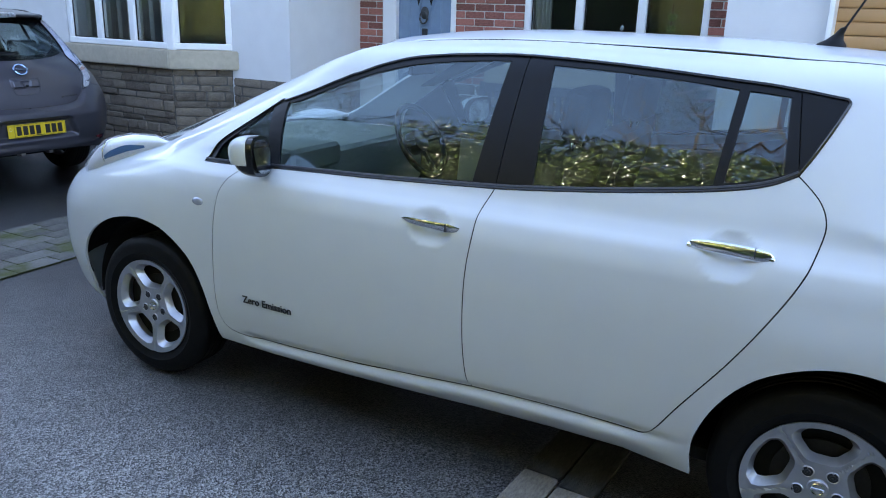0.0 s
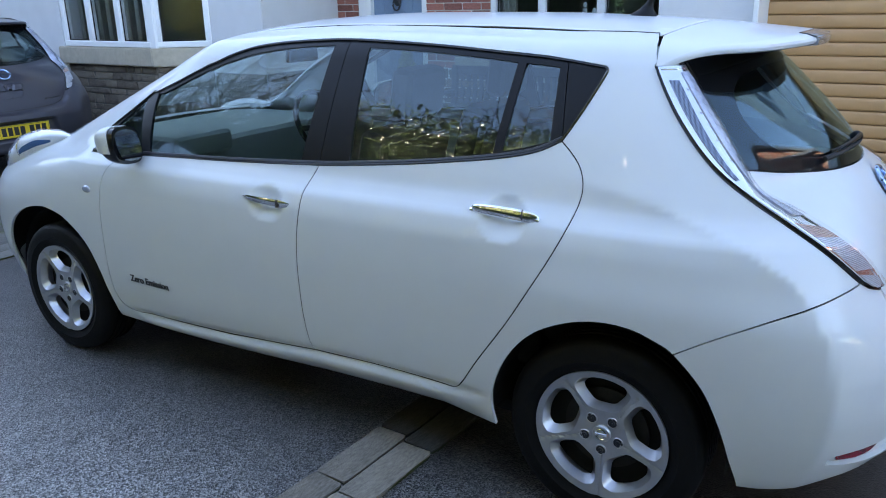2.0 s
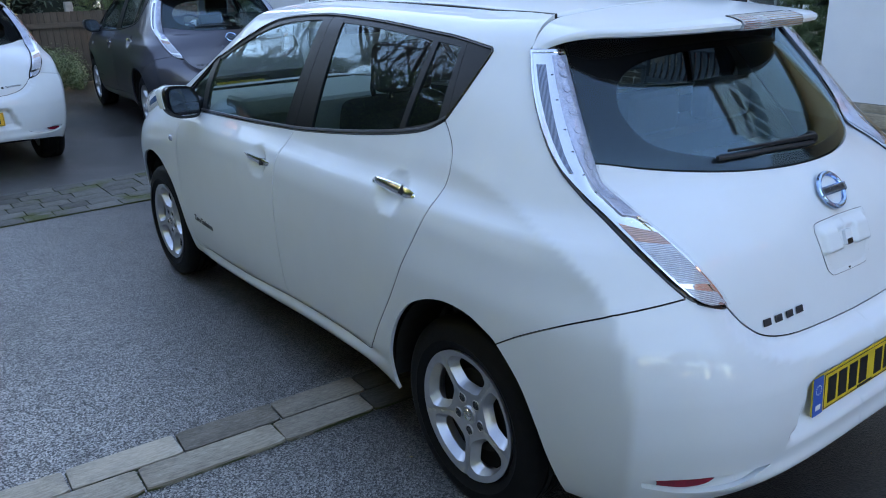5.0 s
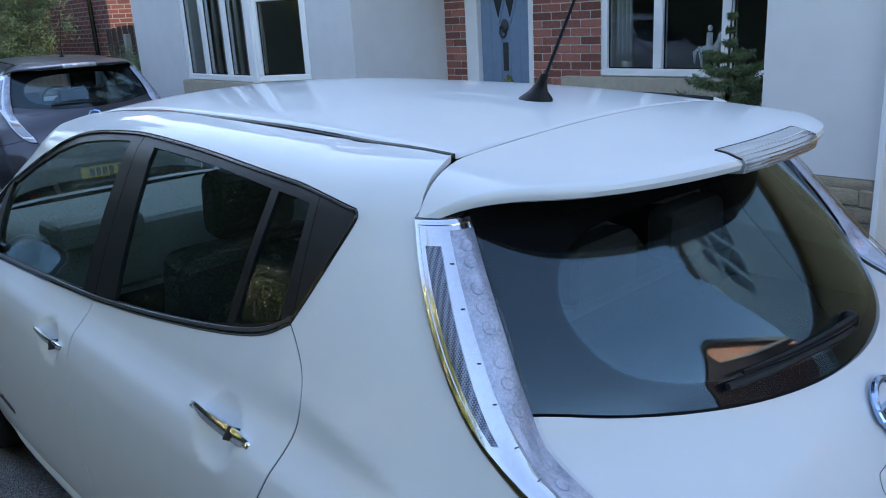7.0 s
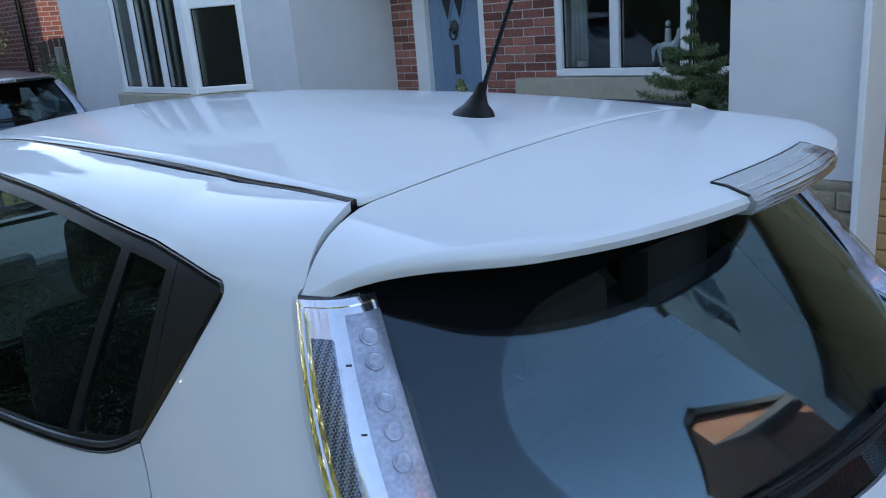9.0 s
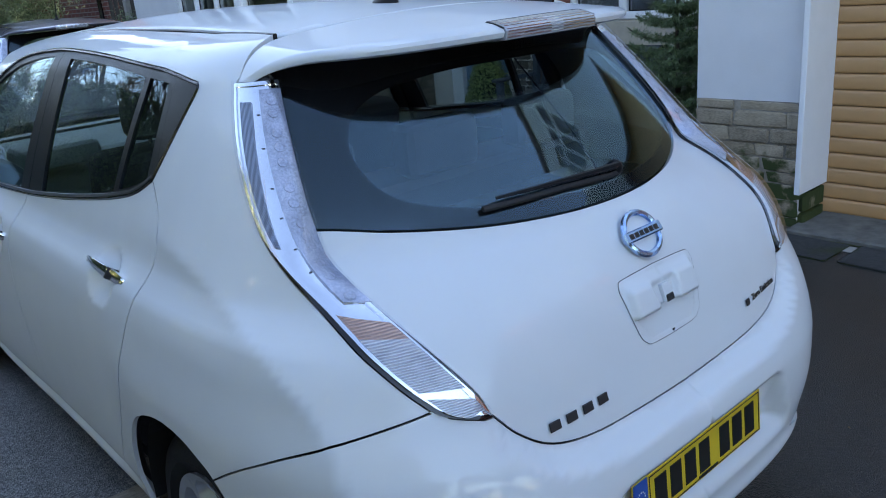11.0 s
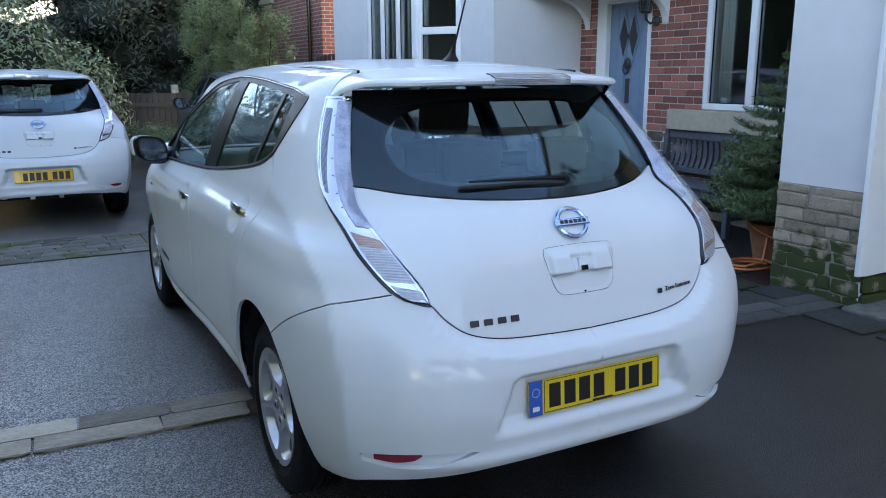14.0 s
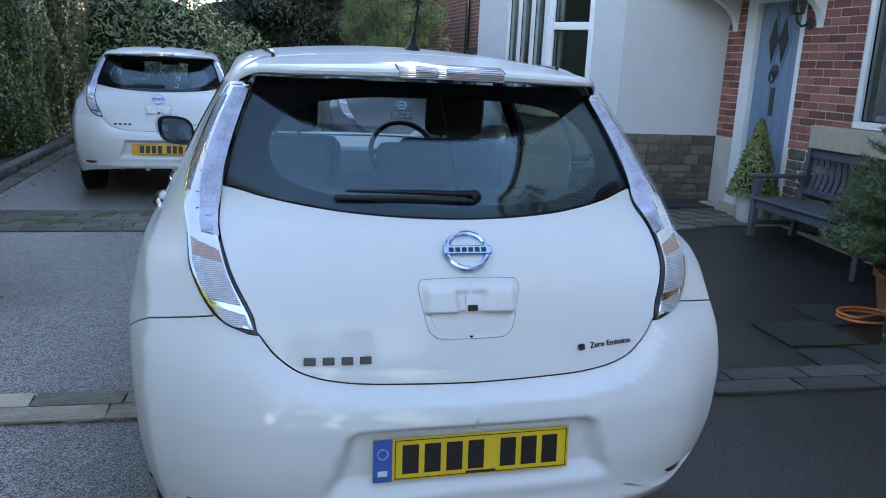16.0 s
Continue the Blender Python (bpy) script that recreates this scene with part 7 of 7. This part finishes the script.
# ---- other cars ----
def repaint(car, old, fresh):
    for o in car.children_recursive:
        if o.type == "MESH":
            for s in o.material_slots:
                if s.material == old:
                    s.link = "OBJECT"
                    s.material = fresh
white_car = copy_thing(main_car, pose(-1.37, 6.72, 0, 0, 0, 1.5))
tagged(white_car, "white electric hatchback parked beside the hedge")
repaint(white_car, PLATE_Y, PLATE_O)
for o in list(white_car.children_recursive):
    if o.name.startswith(("plate_band", "band_mark")):
        bpy.data.objects.remove(o)
grey_car = copy_thing(main_car, pose(1.30, 7.15, 0.0, 0, 0, -4))
tagged(grey_car, "gunmetal grey electric hatchback parked by the bay window")
repaint(grey_car, PEARL, GUNMETAL)
for o in list(grey_car.children_recursive):
    if o.name.startswith(("plate_band", "band_mark")):
        bpy.data.objects.remove(o)

# ---- hedge, trees and distance ----
rng = np.random.default_rng(11)
def hedge():
    h = tagged(new("hedge"), "tall clipped laurel hedge with glossy leaves along the drive", "hedge", kind="stuff")
    x0, x1, y0, y1, top = -4.9, -3.38, -7.0, 15.0, 3.55
    # dark block stops the view through and stands for inner shade
    bm = bmesh.new()
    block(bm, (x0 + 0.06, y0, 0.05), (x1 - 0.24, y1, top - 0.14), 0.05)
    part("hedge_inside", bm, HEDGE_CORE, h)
    n = 270000
    y, z = rng.uniform(y0, y1, n), rng.uniform(0.05, top, n)
    swell = 0.06 * np.sin(y * 2.1) + 0.05 * np.sin(z * 4 + y * 1.3) + 0.04 * np.sin(y * 6.3 + z * 3)
    P = np.stack([x1 + swell - rng.exponential(0.085, n), y, z], 1)
    leaves("hedge_face", P, np.tile([1, 0, 0.35], (n, 1)), 0.046, HEDGE_LEAF, h, kind="stuff", seed=12, slim=0.5, droop=0.35)
    n = 22000
    x, y = rng.uniform(x0, x1 + 0.05, n), rng.uniform(y0, y1, n)
    P = np.stack([x, y, top + 0.05 * np.sin(y * 2.7) + 0.04 * np.sin(y * 7 + x * 5) - rng.exponential(0.03, n)], 1)
    leaves("hedge_top", P, np.tile([0.1, 0, 1.0], (n, 1)), 0.062, HEDGE_LEAF, h, kind="stuff", seed=13, slim=0.45)


hedge()
bed = wall("planting_bed", (-5.0, -9.0, -0.05), (-3.22, 13.0, 0.06), SOIL, "dark soil bed under the hedge")


def bush(name, clumps, n, size, mat, label, slim=0.34, seed=1, category="bush", stem=None, core=0.72, shell=0.80):
    b = tagged(new(name), label, category)
    r = np.random.default_rng(seed)
    P, N = blob_points(r, clumps, n, shell)
    keep = P[:, 2] > 0.02
    leaves("leaves", P[keep], N[keep] + (0, 0, 0.35), size, mat, b, kind="stuff", seed=seed, slim=slim, droop=0.35)
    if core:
        # dark lumps behind the leaves, coloured as their inner shade
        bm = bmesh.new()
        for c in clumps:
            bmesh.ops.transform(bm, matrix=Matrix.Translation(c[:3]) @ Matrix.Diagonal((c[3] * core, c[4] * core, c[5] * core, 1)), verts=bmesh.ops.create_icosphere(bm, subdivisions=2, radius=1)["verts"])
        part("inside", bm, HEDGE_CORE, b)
    if stem:
        bm = bmesh.new()
        tube(bm, [(stem[0], stem[1], 0), (stem[0], stem[1], stem[2])], [stem[3], stem[3] * 0.4])
        part("trunk", bm, BARK, b)
    return b


rnd = random.Random(3)
bush("laurel_bush", [(-2.45 + 0.46 * k, 12.0 + 0.4 * math.sin(k * 2.1), 1.40 + 0.2 * math.sin(k * 1.7) - 0.14 * k * (k > 2), 0.78, 0.8, 1.60 - 0.14 * k) for k in range(5)], 26000, 0.11, LAUREL_LEAF, "broad rhododendron bush with long leaves behind the white car", 0.30, 21)
# the last three are unseen, added only to shade the far hedge
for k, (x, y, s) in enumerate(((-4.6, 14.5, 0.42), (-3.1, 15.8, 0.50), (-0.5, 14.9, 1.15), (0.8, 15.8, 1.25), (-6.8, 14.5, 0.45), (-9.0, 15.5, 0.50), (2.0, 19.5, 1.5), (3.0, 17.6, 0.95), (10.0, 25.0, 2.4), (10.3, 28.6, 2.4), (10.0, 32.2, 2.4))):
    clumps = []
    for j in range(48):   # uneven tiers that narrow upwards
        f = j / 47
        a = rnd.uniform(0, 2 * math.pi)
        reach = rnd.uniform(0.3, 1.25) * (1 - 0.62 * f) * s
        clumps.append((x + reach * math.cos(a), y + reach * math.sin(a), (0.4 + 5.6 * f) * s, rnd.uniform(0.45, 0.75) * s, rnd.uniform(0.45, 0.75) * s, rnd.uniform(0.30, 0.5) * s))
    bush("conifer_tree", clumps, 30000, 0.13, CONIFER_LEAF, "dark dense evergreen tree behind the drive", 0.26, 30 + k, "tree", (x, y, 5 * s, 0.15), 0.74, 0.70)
for k, (x, y, h) in enumerate(((1.75, 13.2, 2.6), (2.4, 12.9, 2.7), (3.0, 12.9, 2.5), (2.2, 13.9, 2.8), (3.1, 9.95, 1.25), (0.55, 12.1, 0.35))):
    clumps = []
    for j in range(40):   # thin upright sprays
        f = j / 39
        a = rnd.uniform(0, 2 * math.pi)
        reach = rnd.uniform(0.05, 0.55) * (1 - 0.4 * f)
        clumps.append((x + reach * math.cos(a), y + reach * math.sin(a), 0.1 + h * f, 0.19, 0.19, 0.26))
    bush("shrub", clumps, 15000, 0.065, SHRUB_LEAF, "feathery light green shrub by the fence", 0.20, 50 + k, "shrub", (x, y, h, 0.03), 0, 0.1)


def bare_tree(x, y, seed, height):
    """A leafless tree: trunk and five orders of ever thinner branches."""
    r = random.Random(seed)
    t = tagged(new("bare_tree"), "bare winter tree with fine branches", "tree", "bare trees past the hedge")
    trunk, twigs = bmesh.new(), bmesh.new()
    def grow(p, d, length, rad, depth, bm):
        pts, q = [p], p
        for _ in range(4):
            d = (d + Vector((r.uniform(-0.16, 0.16), r.uniform(-0.16, 0.16), r.uniform(-0.02, 0.12)))).normalized()
            q = q + d * length / 4
            pts.append(q)
        tube(bm, pts, [rad * (1 - 0.1 * i) for i in range(5)], 5 if depth < 2 else 3)
        if depth < 6:
            for k in range(r.randint(3, 4) if depth else 6):
                s = pts[r.randint(1, 4)]
                a = r.uniform(0, 2 * math.pi)
                side = Vector((math.cos(a), math.sin(a), r.uniform(0.0, 0.7)))
                grow(s, (d * 0.7 + side * 0.75).normalized(), length * r.uniform(0.55, 0.75), rad * 0.52, depth + 1, twigs)
    grow(Vector((x, y, 0)), Vector((0, 0, 1)), height * 0.42, 0.16, 0, trunk)
    part("trunk", trunk, BARK, t)
    tagged(part("branches", twigs, BARK, t), kind="stuff")
    return t


tree_a = bare_tree(0, 0, 5, 9.0)
tree_a.matrix_world = pose(-7.2, 1.0, 0)
for k, (x, y, turn, s) in enumerate(((-7.8, 6.0, 80, 1.05), (-8.5, -4.5, 200, 1.0), (-5.9, 8.8, 300, 1.1), (-7.0, -9.5, 30, 0.9), (-4.2, 19.0, 140, 1.0), (-6.6, 17.5, 250, 1.0), (-9.2, 20.5, 20, 1.0), (-2.6, 22.5, 190, 1.0))):
    copy_thing(tree_a, pose(x, y, 0, 0, 0, turn))

for k, (x, y, s) in enumerate(((-9.5, -13.0, 1.2), (-6.0, -13.0, 1.2), (-2.5, -15.0, 1.3), (1.5, -14.0, 1.2), (5.0, -15.0, 1.3))):
    clumps = [(x + rnd.uniform(-1.3, 1.3) * s, y + rnd.uniform(-0.8, 0.8) * s, rnd.uniform(0.3, 3.6) * s, rnd.uniform(0.5, 0.9), rnd.uniform(0.5, 0.9), rnd.uniform(0.4, 0.7)) for _ in range(26)]
    bush("garden_bush", clumps, 9000, 0.13, LAUREL_LEAF, "dense green bush across the road", 0.34, 80 + k, "bush", None, 0.8, 0.8)

# fence at the end of the drive
fence = tagged(new("fence"), "weathered brown timber fence at the end of the drive", "fence")
for k in range(5):
    bm = bmesh.new()
    block(bm, (-1.2 + k * 1.1, 12.52, 0), (-1.08 + k * 1.1, 12.62, 1.30), 0.01)
    part("post", bm, CONCRETE, fence)
me = unit_piece("fence_board", FENCE, 0.03, 4, 0.01)
for k in range(44):
    lay("board", me, fence, (-1.2 + k * 0.10, 12.50, 0.60), (0.095, 0.018, 1.12))
for z in (0.25, 0.95):
    lay("rail", me, fence, (0.95, 12.475, z), (4.4, 0.03, 0.08))
side_fence = tagged(new("fence"), "dark timber side fence panel beside the bay", "fence")
for k in range(16):
    lay("board", me, side_fence, (3.30 + 0.02 * (k % 2), 9.7 + k * 0.10, 0.9), (0.018, 0.095, 1.75 + 0.10 * math.sin(k / 15 * math.pi)))
bm = bmesh.new()
block(bm, (3.22, 10.35, 0), (3.32, 10.45, 1.7), 0.01)
part("post", bm, CONCRETE, side_fence)

# far brick house past the shrubs
far_brick = material("far_brick", (0.30, 0.10, 0.07), 0.85, noise_scale=30, spread=0.15)
nt = far_brick.node_tree
bt, co = nt.nodes.new("ShaderNodeTexBrick"), nt.nodes.new("ShaderNodeTexCoord")
cut_xyz, along, flat = nt.nodes.new("ShaderNodeSeparateXYZ"), nt.nodes.new("ShaderNodeMath"), nt.nodes.new("ShaderNodeCombineXYZ")
along.operation = "ADD"   # length along either face of a wall
nt.links.new(co.outputs["Object"], cut_xyz.inputs[0]), nt.links.new(cut_xyz.outputs["X"], along.inputs[0]), nt.links.new(cut_xyz.outputs["Y"], along.inputs[1])
nt.links.new(along.outputs[0], flat.inputs["X"]), nt.links.new(cut_xyz.outputs["Z"], flat.inputs["Y"]), nt.links.new(flat.outputs[0], bt.inputs["Vector"])
bt.inputs["Scale"].default_value = 1.0
bt.inputs["Brick Width"].default_value, bt.inputs["Row Height"].default_value, bt.inputs["Mortar Size"].default_value = 0.225, 0.075, 0.008
bt.inputs["Color1"].default_value, bt.inputs["Color2"].default_value, bt.inputs["Mortar"].default_value = (0.27, 0.085, 0.065, 1), (0.17, 0.058, 0.048, 1), (0.34, 0.30, 0.27, 1)
nt.links.new(bt.outputs["Color"], nt.nodes["Principled BSDF"].inputs["Base Color"])


def brick_house(name, at, turn, w, d, h, label, windows):
    b = tagged(new(name), label, "house")
    bm = bmesh.new()
    block(bm, (0, 0, 0), (w, d, h))
    part("wall", bm, far_brick, b)
    bm = bmesh.new()
    q = [bm.verts.new(p) for p in ((-0.3, -0.3, h), (w + 0.3, -0.3, h), (w + 0.3, d + 0.3, h), (-0.3, d + 0.3, h), (-0.3, d / 2, h + 2.2), (w + 0.3, d / 2, h + 2.2))]
    for f in ((0, 1, 5, 4), (2, 3, 4, 5), (0, 4, 3), (1, 2, 5), (3, 2, 1, 0)):
        bm.faces.new([q[i] for i in f])
    part("roof", bm, SLATE, b)
    for x, z in windows:
        bm = bmesh.new()
        block(bm, (x, -0.03, z), (x + 1.1, 0.05, z + 1.2), 0.01)
        wn = part("window", bm, UPVC, b)
        bm = bmesh.new()
        block(bm, (x + 0.08, -0.034, z + 0.08), (x + 0.52, -0.026, z + 1.12))
        block(bm, (x + 0.58, -0.034, z + 0.08), (x + 1.02, -0.026, z + 1.12))
        part("pane", bm, LEAD_GLASS, wn)
        bm = bmesh.new()
        block(bm, (x - 0.1, -0.08, z - 0.12), (x + 1.2, 0.05, z - 0.002), 0.01)
        part("sill", bm, SILL_STONE, wn)
    bm = bmesh.new()
    tube(bm, [(w - 0.6, -0.06, 0), (w - 0.6, -0.06, h)], 0.04, 8)
    part("drain_pipe", bm, GLOSS_BLACK, b)
    bm = bmesh.new()
    block(bm, (-0.3, -0.42, h - 0.12), (w + 0.3, -0.30, h + 0.02), 0.02)
    part("gutter", bm, UPVC, b)
    b.matrix_world = pose(*at, 0, 0, turn)
    return b


brick_house("brick_house", (4.0, 21.4, 0), -90, 8.6, 6, 5.4, "red brick house beyond the shrubs", ((1.0, 3.2), (4.2, 3.2)))
for k in range(5):   # unseen terrace past the hedge, first added to block a low sun
    brick_house("brick_house", (-46.5 + 8.2 * k, 25.7 + 5.7 * k, 0), 35, 10.0, 7, 5.6, "distant red brick terraced house added out of view", ((1.5, 1.0), (6.0, 1.0), (1.5, 3.8), (6.0, 3.8)))


def gable_house():
    """The neighbours' tall house beyond the garage: a brick gable with a long roof slope."""
    b = tagged(new("brick_house"), "tall red brick gabled house beyond the garage", "house")
    y0, y1 = -17.0, -10.0
    shape = ((4.3, 0), (11.2, 0), (11.2, 6.4), (4.9, 8.8), (4.3, 8.5))
    bm = bmesh.new()
    f = [bm.verts.new((x, y1, z)) for x, z in shape]
    g = [bm.verts.new((v.co.x, y0, v.co.z)) for v in f]
    bm.faces.new(f[::-1]), bm.faces.new(g)
    for i in range(5):
        bm.faces.new((f[i], f[(i + 1) % 5], g[(i + 1) % 5], g[i]))
    part("wall", bm, gable_brick, b)
    for (xa, za), (xb, zb) in ((shape[3], shape[2]), (shape[4], shape[3])):
        tilt, run = math.atan2(za - zb, xb - xa), math.hypot(xb - xa, za - zb)
        m = Matrix.Translation((xa, 0, za + 0.02)) @ Matrix.Rotation(tilt, 4, "Y")
        bm = bmesh.new()
        block(bm, (-0.1, y0 - 0.2, 0.0), (run + 0.2, y1 + 0.25, 0.14), 0, m)
        part("roof", bm, SLATE, b)
        bm = bmesh.new()
        block(bm, (-0.1, y1 + 0.25, -0.16), (run + 0.2, y1 + 0.30, 0.15), 0.01, m)
        part("bargeboard", bm, GLOSS_BLACK, b)
    # lean-to with a long slate roof against the gable
    bm = bmesh.new()
    prof = ((y1, 0), (y1 + 3.4, 0), (y1 + 3.4, 4.7), (y1, 7.1))
    f = [bm.verts.new((4.1, y, z)) for y, z in prof]
    g = [bm.verts.new((11.4, y, z)) for y, z in prof]
    bm.faces.new(f), bm.faces.new(g[::-1])
    for i in (0, 1):
        bm.faces.new((f[i], f[i + 1], g[i + 1], g[i]))
    part("lean_to", bm, gable_brick, b)
    bm = bmesh.new()
    tilt = math.atan2(2.4, 3.4)
    block(bm, (3.95, 0.03, 0.0), (11.55, math.hypot(2.4, 3.4) + 0.3, 0.12), 0, Matrix.Translation((0, y1, 7.1)) @ Matrix.Rotation(-tilt, 4, "X"))
    part("roof", bm, SLATE, b)
    return b


gable_brick = far_brick.copy()
for node in gable_brick.node_tree.nodes:
    if node.bl_idname == "ShaderNodeTexBrick":
        node.inputs["Color1"].default_value, node.inputs["Color2"].default_value = (0.27, 0.060, 0.022, 1), (0.19, 0.042, 0.018, 1)
gable_house()

# ---- pieces of walls and paving ----
bricks = [unit_piece("brick", BRICK, 0.06, s, 0.012) for s in range(4)]
r = random.Random(77)
def brickwork(y0, y1, z0, z1):
    z, row = z0, 0
    while z < z1:
        y = y1 + (0.1125 if row % 2 else 0)
        while y > y0:
            a, b = max(y - 0.215, y0), min(y, y1)
            if b - a > 0.03:
                lay("brick", r.choice(bricks), house_wall, (XW + 0.030 + r.uniform(-0.002, 0.002), (a + b) / 2, z + 0.0325), (0.08, b - a, 0.065))
            y -= 0.225
        z += 0.075
        row += 1
brickwork(3.30, 4.078, 0.87, 2.45)
brickwork(1.095, 1.488, 0.87, 2.45)
brickwork(5.0, 5.297, 0.87, 2.40)
brickwork(3.0, 3.298, 0.13, 0.86)
PIER_STONE = 0.745
stone_a = [unit_piece("stone", STONE, 0.10, s, 0.055) for s in range(10, 16)]
stone_b = [unit_piece("stone", DARK_STONE, 0.10, s, 0.055) for s in range(20, 25)]
stones(pier, stone_a, (3.10, 1.09, 0.0), (0, -1, 0), 0.675, PIER_STONE, (-1, 0, 0), 9, 1, lengths=(0.10, 0.34), joint=0.007)
stones(pier, stone_a, (XW - 0.5, 1.09, 0.0), (-1, 0, 0), 0.98, PIER_STONE, (0, 1, 0), 9, 2, joint=0.007)
stones(pier, stone_a, (3.40, 0.40, 0.0), (-1, 0, 0), 0.30, 0.21, (0, -1, 0), 2, 3)
stones(wall_a, stone_b, (3.36, 5.30, 0.10), (1, 0, 0), 1.22, 0.76, (0, -1, 0), 9, 4)
stones(wall_b, stone_b, (3.36, 6.06, 0.0), (0, -1, 0), 0.76, 0.86, (-1, 0, 0), 10, 5)
stones(house_wall, stone_b, (XW, 4.06, 0.10), (0, -1, 0), 2.9, 0.76, (-1, 0, 0), 8, 6)
stones(bay, stone_b, (BAY[0].x, BAY[0].y, 0.0), (BAY[1].x - BAY[0].x, BAY[1].y - BAY[0].y, 0), (BAY[0] - BAY[1]).length, 0.94, (-0.81, -0.58, 0), 11, 7)
stones(bay, stone_b, (BAY[2].x, BAY[2].y, 0.0), (BAY[1].x - BAY[2].x, BAY[1].y - BAY[2].y, 0), (BAY[2] - BAY[1]).length, 0.94, (-1, 0.04, 0), 11, 8)
# dark joints behind the stones
for under, lo, hi in ((wall_a, (3.352, 5.2965, 0.0), (4.59, 5.32, 0.862)), (wall_b, (3.3565, 5.29, 0.0), (3.40, 6.05, 0.862)), (pier, (3.0965, 0.425, 0.0), (3.14, 1.085, PIER_STONE)), (pier, (3.15, 1.06, 0.0), (4.59, 1.0935, PIER_STONE))):
    more_wall(lo, hi, PIER_MORTAR if under == pier else DARK_MORTAR, under)
# two rows of long setts across the drive, a little askew
setts = [unit_piece("sett", SETT, 0.05, s, 0.012) for s in range(30, 34)]
# darker copies of the sett: shade beside and past the car put into colour
SHADED_SETT = mossy("shaded_sett", (0.085, 0.083, 0.078), (0.04, 0.05, 0.022), 0.02, amount=0.25, scale=5)
HALF_SHADED_SETT = mossy("half_shaded_sett", (0.26, 0.23, 0.19), (0.06, 0.07, 0.03), 0.02, amount=0.25, scale=5)
half_shaded_setts = [unit_piece("sett", HALF_SHADED_SETT, 0.05, s, 0.012) for s in range(37, 40)]
shaded_setts = [unit_piece("sett", SHADED_SETT, 0.05, s, 0.012) for s in range(34, 37)]
slope = -0.05
for row, (y0, starts) in enumerate(((0.745, 0.0), (0.598, -0.22))):
    x = -5.6 + starts
    while x < 3.0:
        w = r.uniform(0.36, 0.52)
        cx = x + w / 2
        if cx > -3.2:
            lay("paving_sett", r.choice(setts if cx < -1.3 else half_shaded_setts if cx < -0.7 else shaded_setts), ground, (cx, y0 + 0.07 + slope * (cx - 0.5), ground_z(cx, y0) + 0.002), (w - 0.010, 0.138, 0.030), math.atan(slope))
        x += w
# block paving across the drive in front of the parked cars
blocks = [unit_piece("block", BLOCK, 0.04, s, 0.010) for s in range(40, 44)]
for row in range(6):
    x = -3.2 + (0.12 if row % 2 else 0)
    while x < 1.9:
        w = r.choice((0.20, 0.24, 0.30))
        lay("paving_block", r.choice(blocks), ground, (x + w / 2, 4.50 + row * 0.155 + 0.02 * math.sin(x), 0.001), (w - 0.007, 0.149, 0.022), r.uniform(-0.008, 0.008))
        x += w
for row in range(7):
    x = 3.3 + (0.1 if row % 2 else 0)
    while x < 4.28:
        lay("paving_block", r.choice(blocks), ground, (x + 0.1, 4.12 + row * 0.155, ground_z(x + 0.1, 4.12 + row * 0.155) - 0.004), (0.193, 0.149, 0.026), r.uniform(-0.01, 0.01))
        x += 0.2
# flags by the garage and the kerb by the hedge
FLAG = mossy("flagstone", (0.040, 0.041, 0.040), (0.035, 0.042, 0.018), 0.02, amount=0.25, scale=3)
flags = [unit_piece("flag", FLAG, 0.03, s, 0.008) for s in range(50, 53)]
for x, y, w, d in ((2.75, 1.30, 0.5, 0.42), (3.02, 0.85, 0.42, 0.40), (3.20, 1.62, 0.36, 0.42), (2.62, 0.84, 0.34, 0.38), (2.80, 0.30, 0.30, 0.5), (2.80, -0.25, 0.30, 0.5)):
    lay("flagstone", r.choice(flags), ground, (x, y, 0.001), (w, d, 0.022), -0.05)
kerb = tagged(new("kerb"), "pale kerb stones along the hedge bed", kind="structure")
kerbs = [unit_piece("kerb_stone", KERB, 0.06, s, 0.010) for s in range(60, 63)]
for k in range(24):
    lay("kerb_stone", r.choice(kerbs), kerb, (-3.20, -8.5 + k * 0.915, 0.04), (0.13, 0.905, 0.15))
for k in range(60):
    lay("edge_block", r.choice(blocks), kerb, (-3.03, -2.0 + k * 0.215, 0.002), (0.20, 0.205, 0.022))
# fallen leaves and grit
k = 260
P = np.stack([rng.uniform(-3.1, -2.7, k), rng.uniform(-2, 10.5, k), 0.016 + rng.uniform(0, 0.02, k)], 1)
leaves("fallen_leaves", P, np.tile([0, 0, 1.0], (k, 1)), 0.05, DEAD_LEAF, None, "brown fallen leaves along the kerb", "stuff", 91, category="leaves")
k = 60
P = np.stack([rng.uniform(-2.5, 3.4, k), rng.uniform(-1, 4, k), np.full(k, 0.006)], 1)
leaves("leaf_litter", P, np.tile([0, 0, 4.0], (k, 1)), 0.018, DEAD_LEAF, None, "small scraps of dead leaf on the tarmac", "stuff", 92, category="leaves")
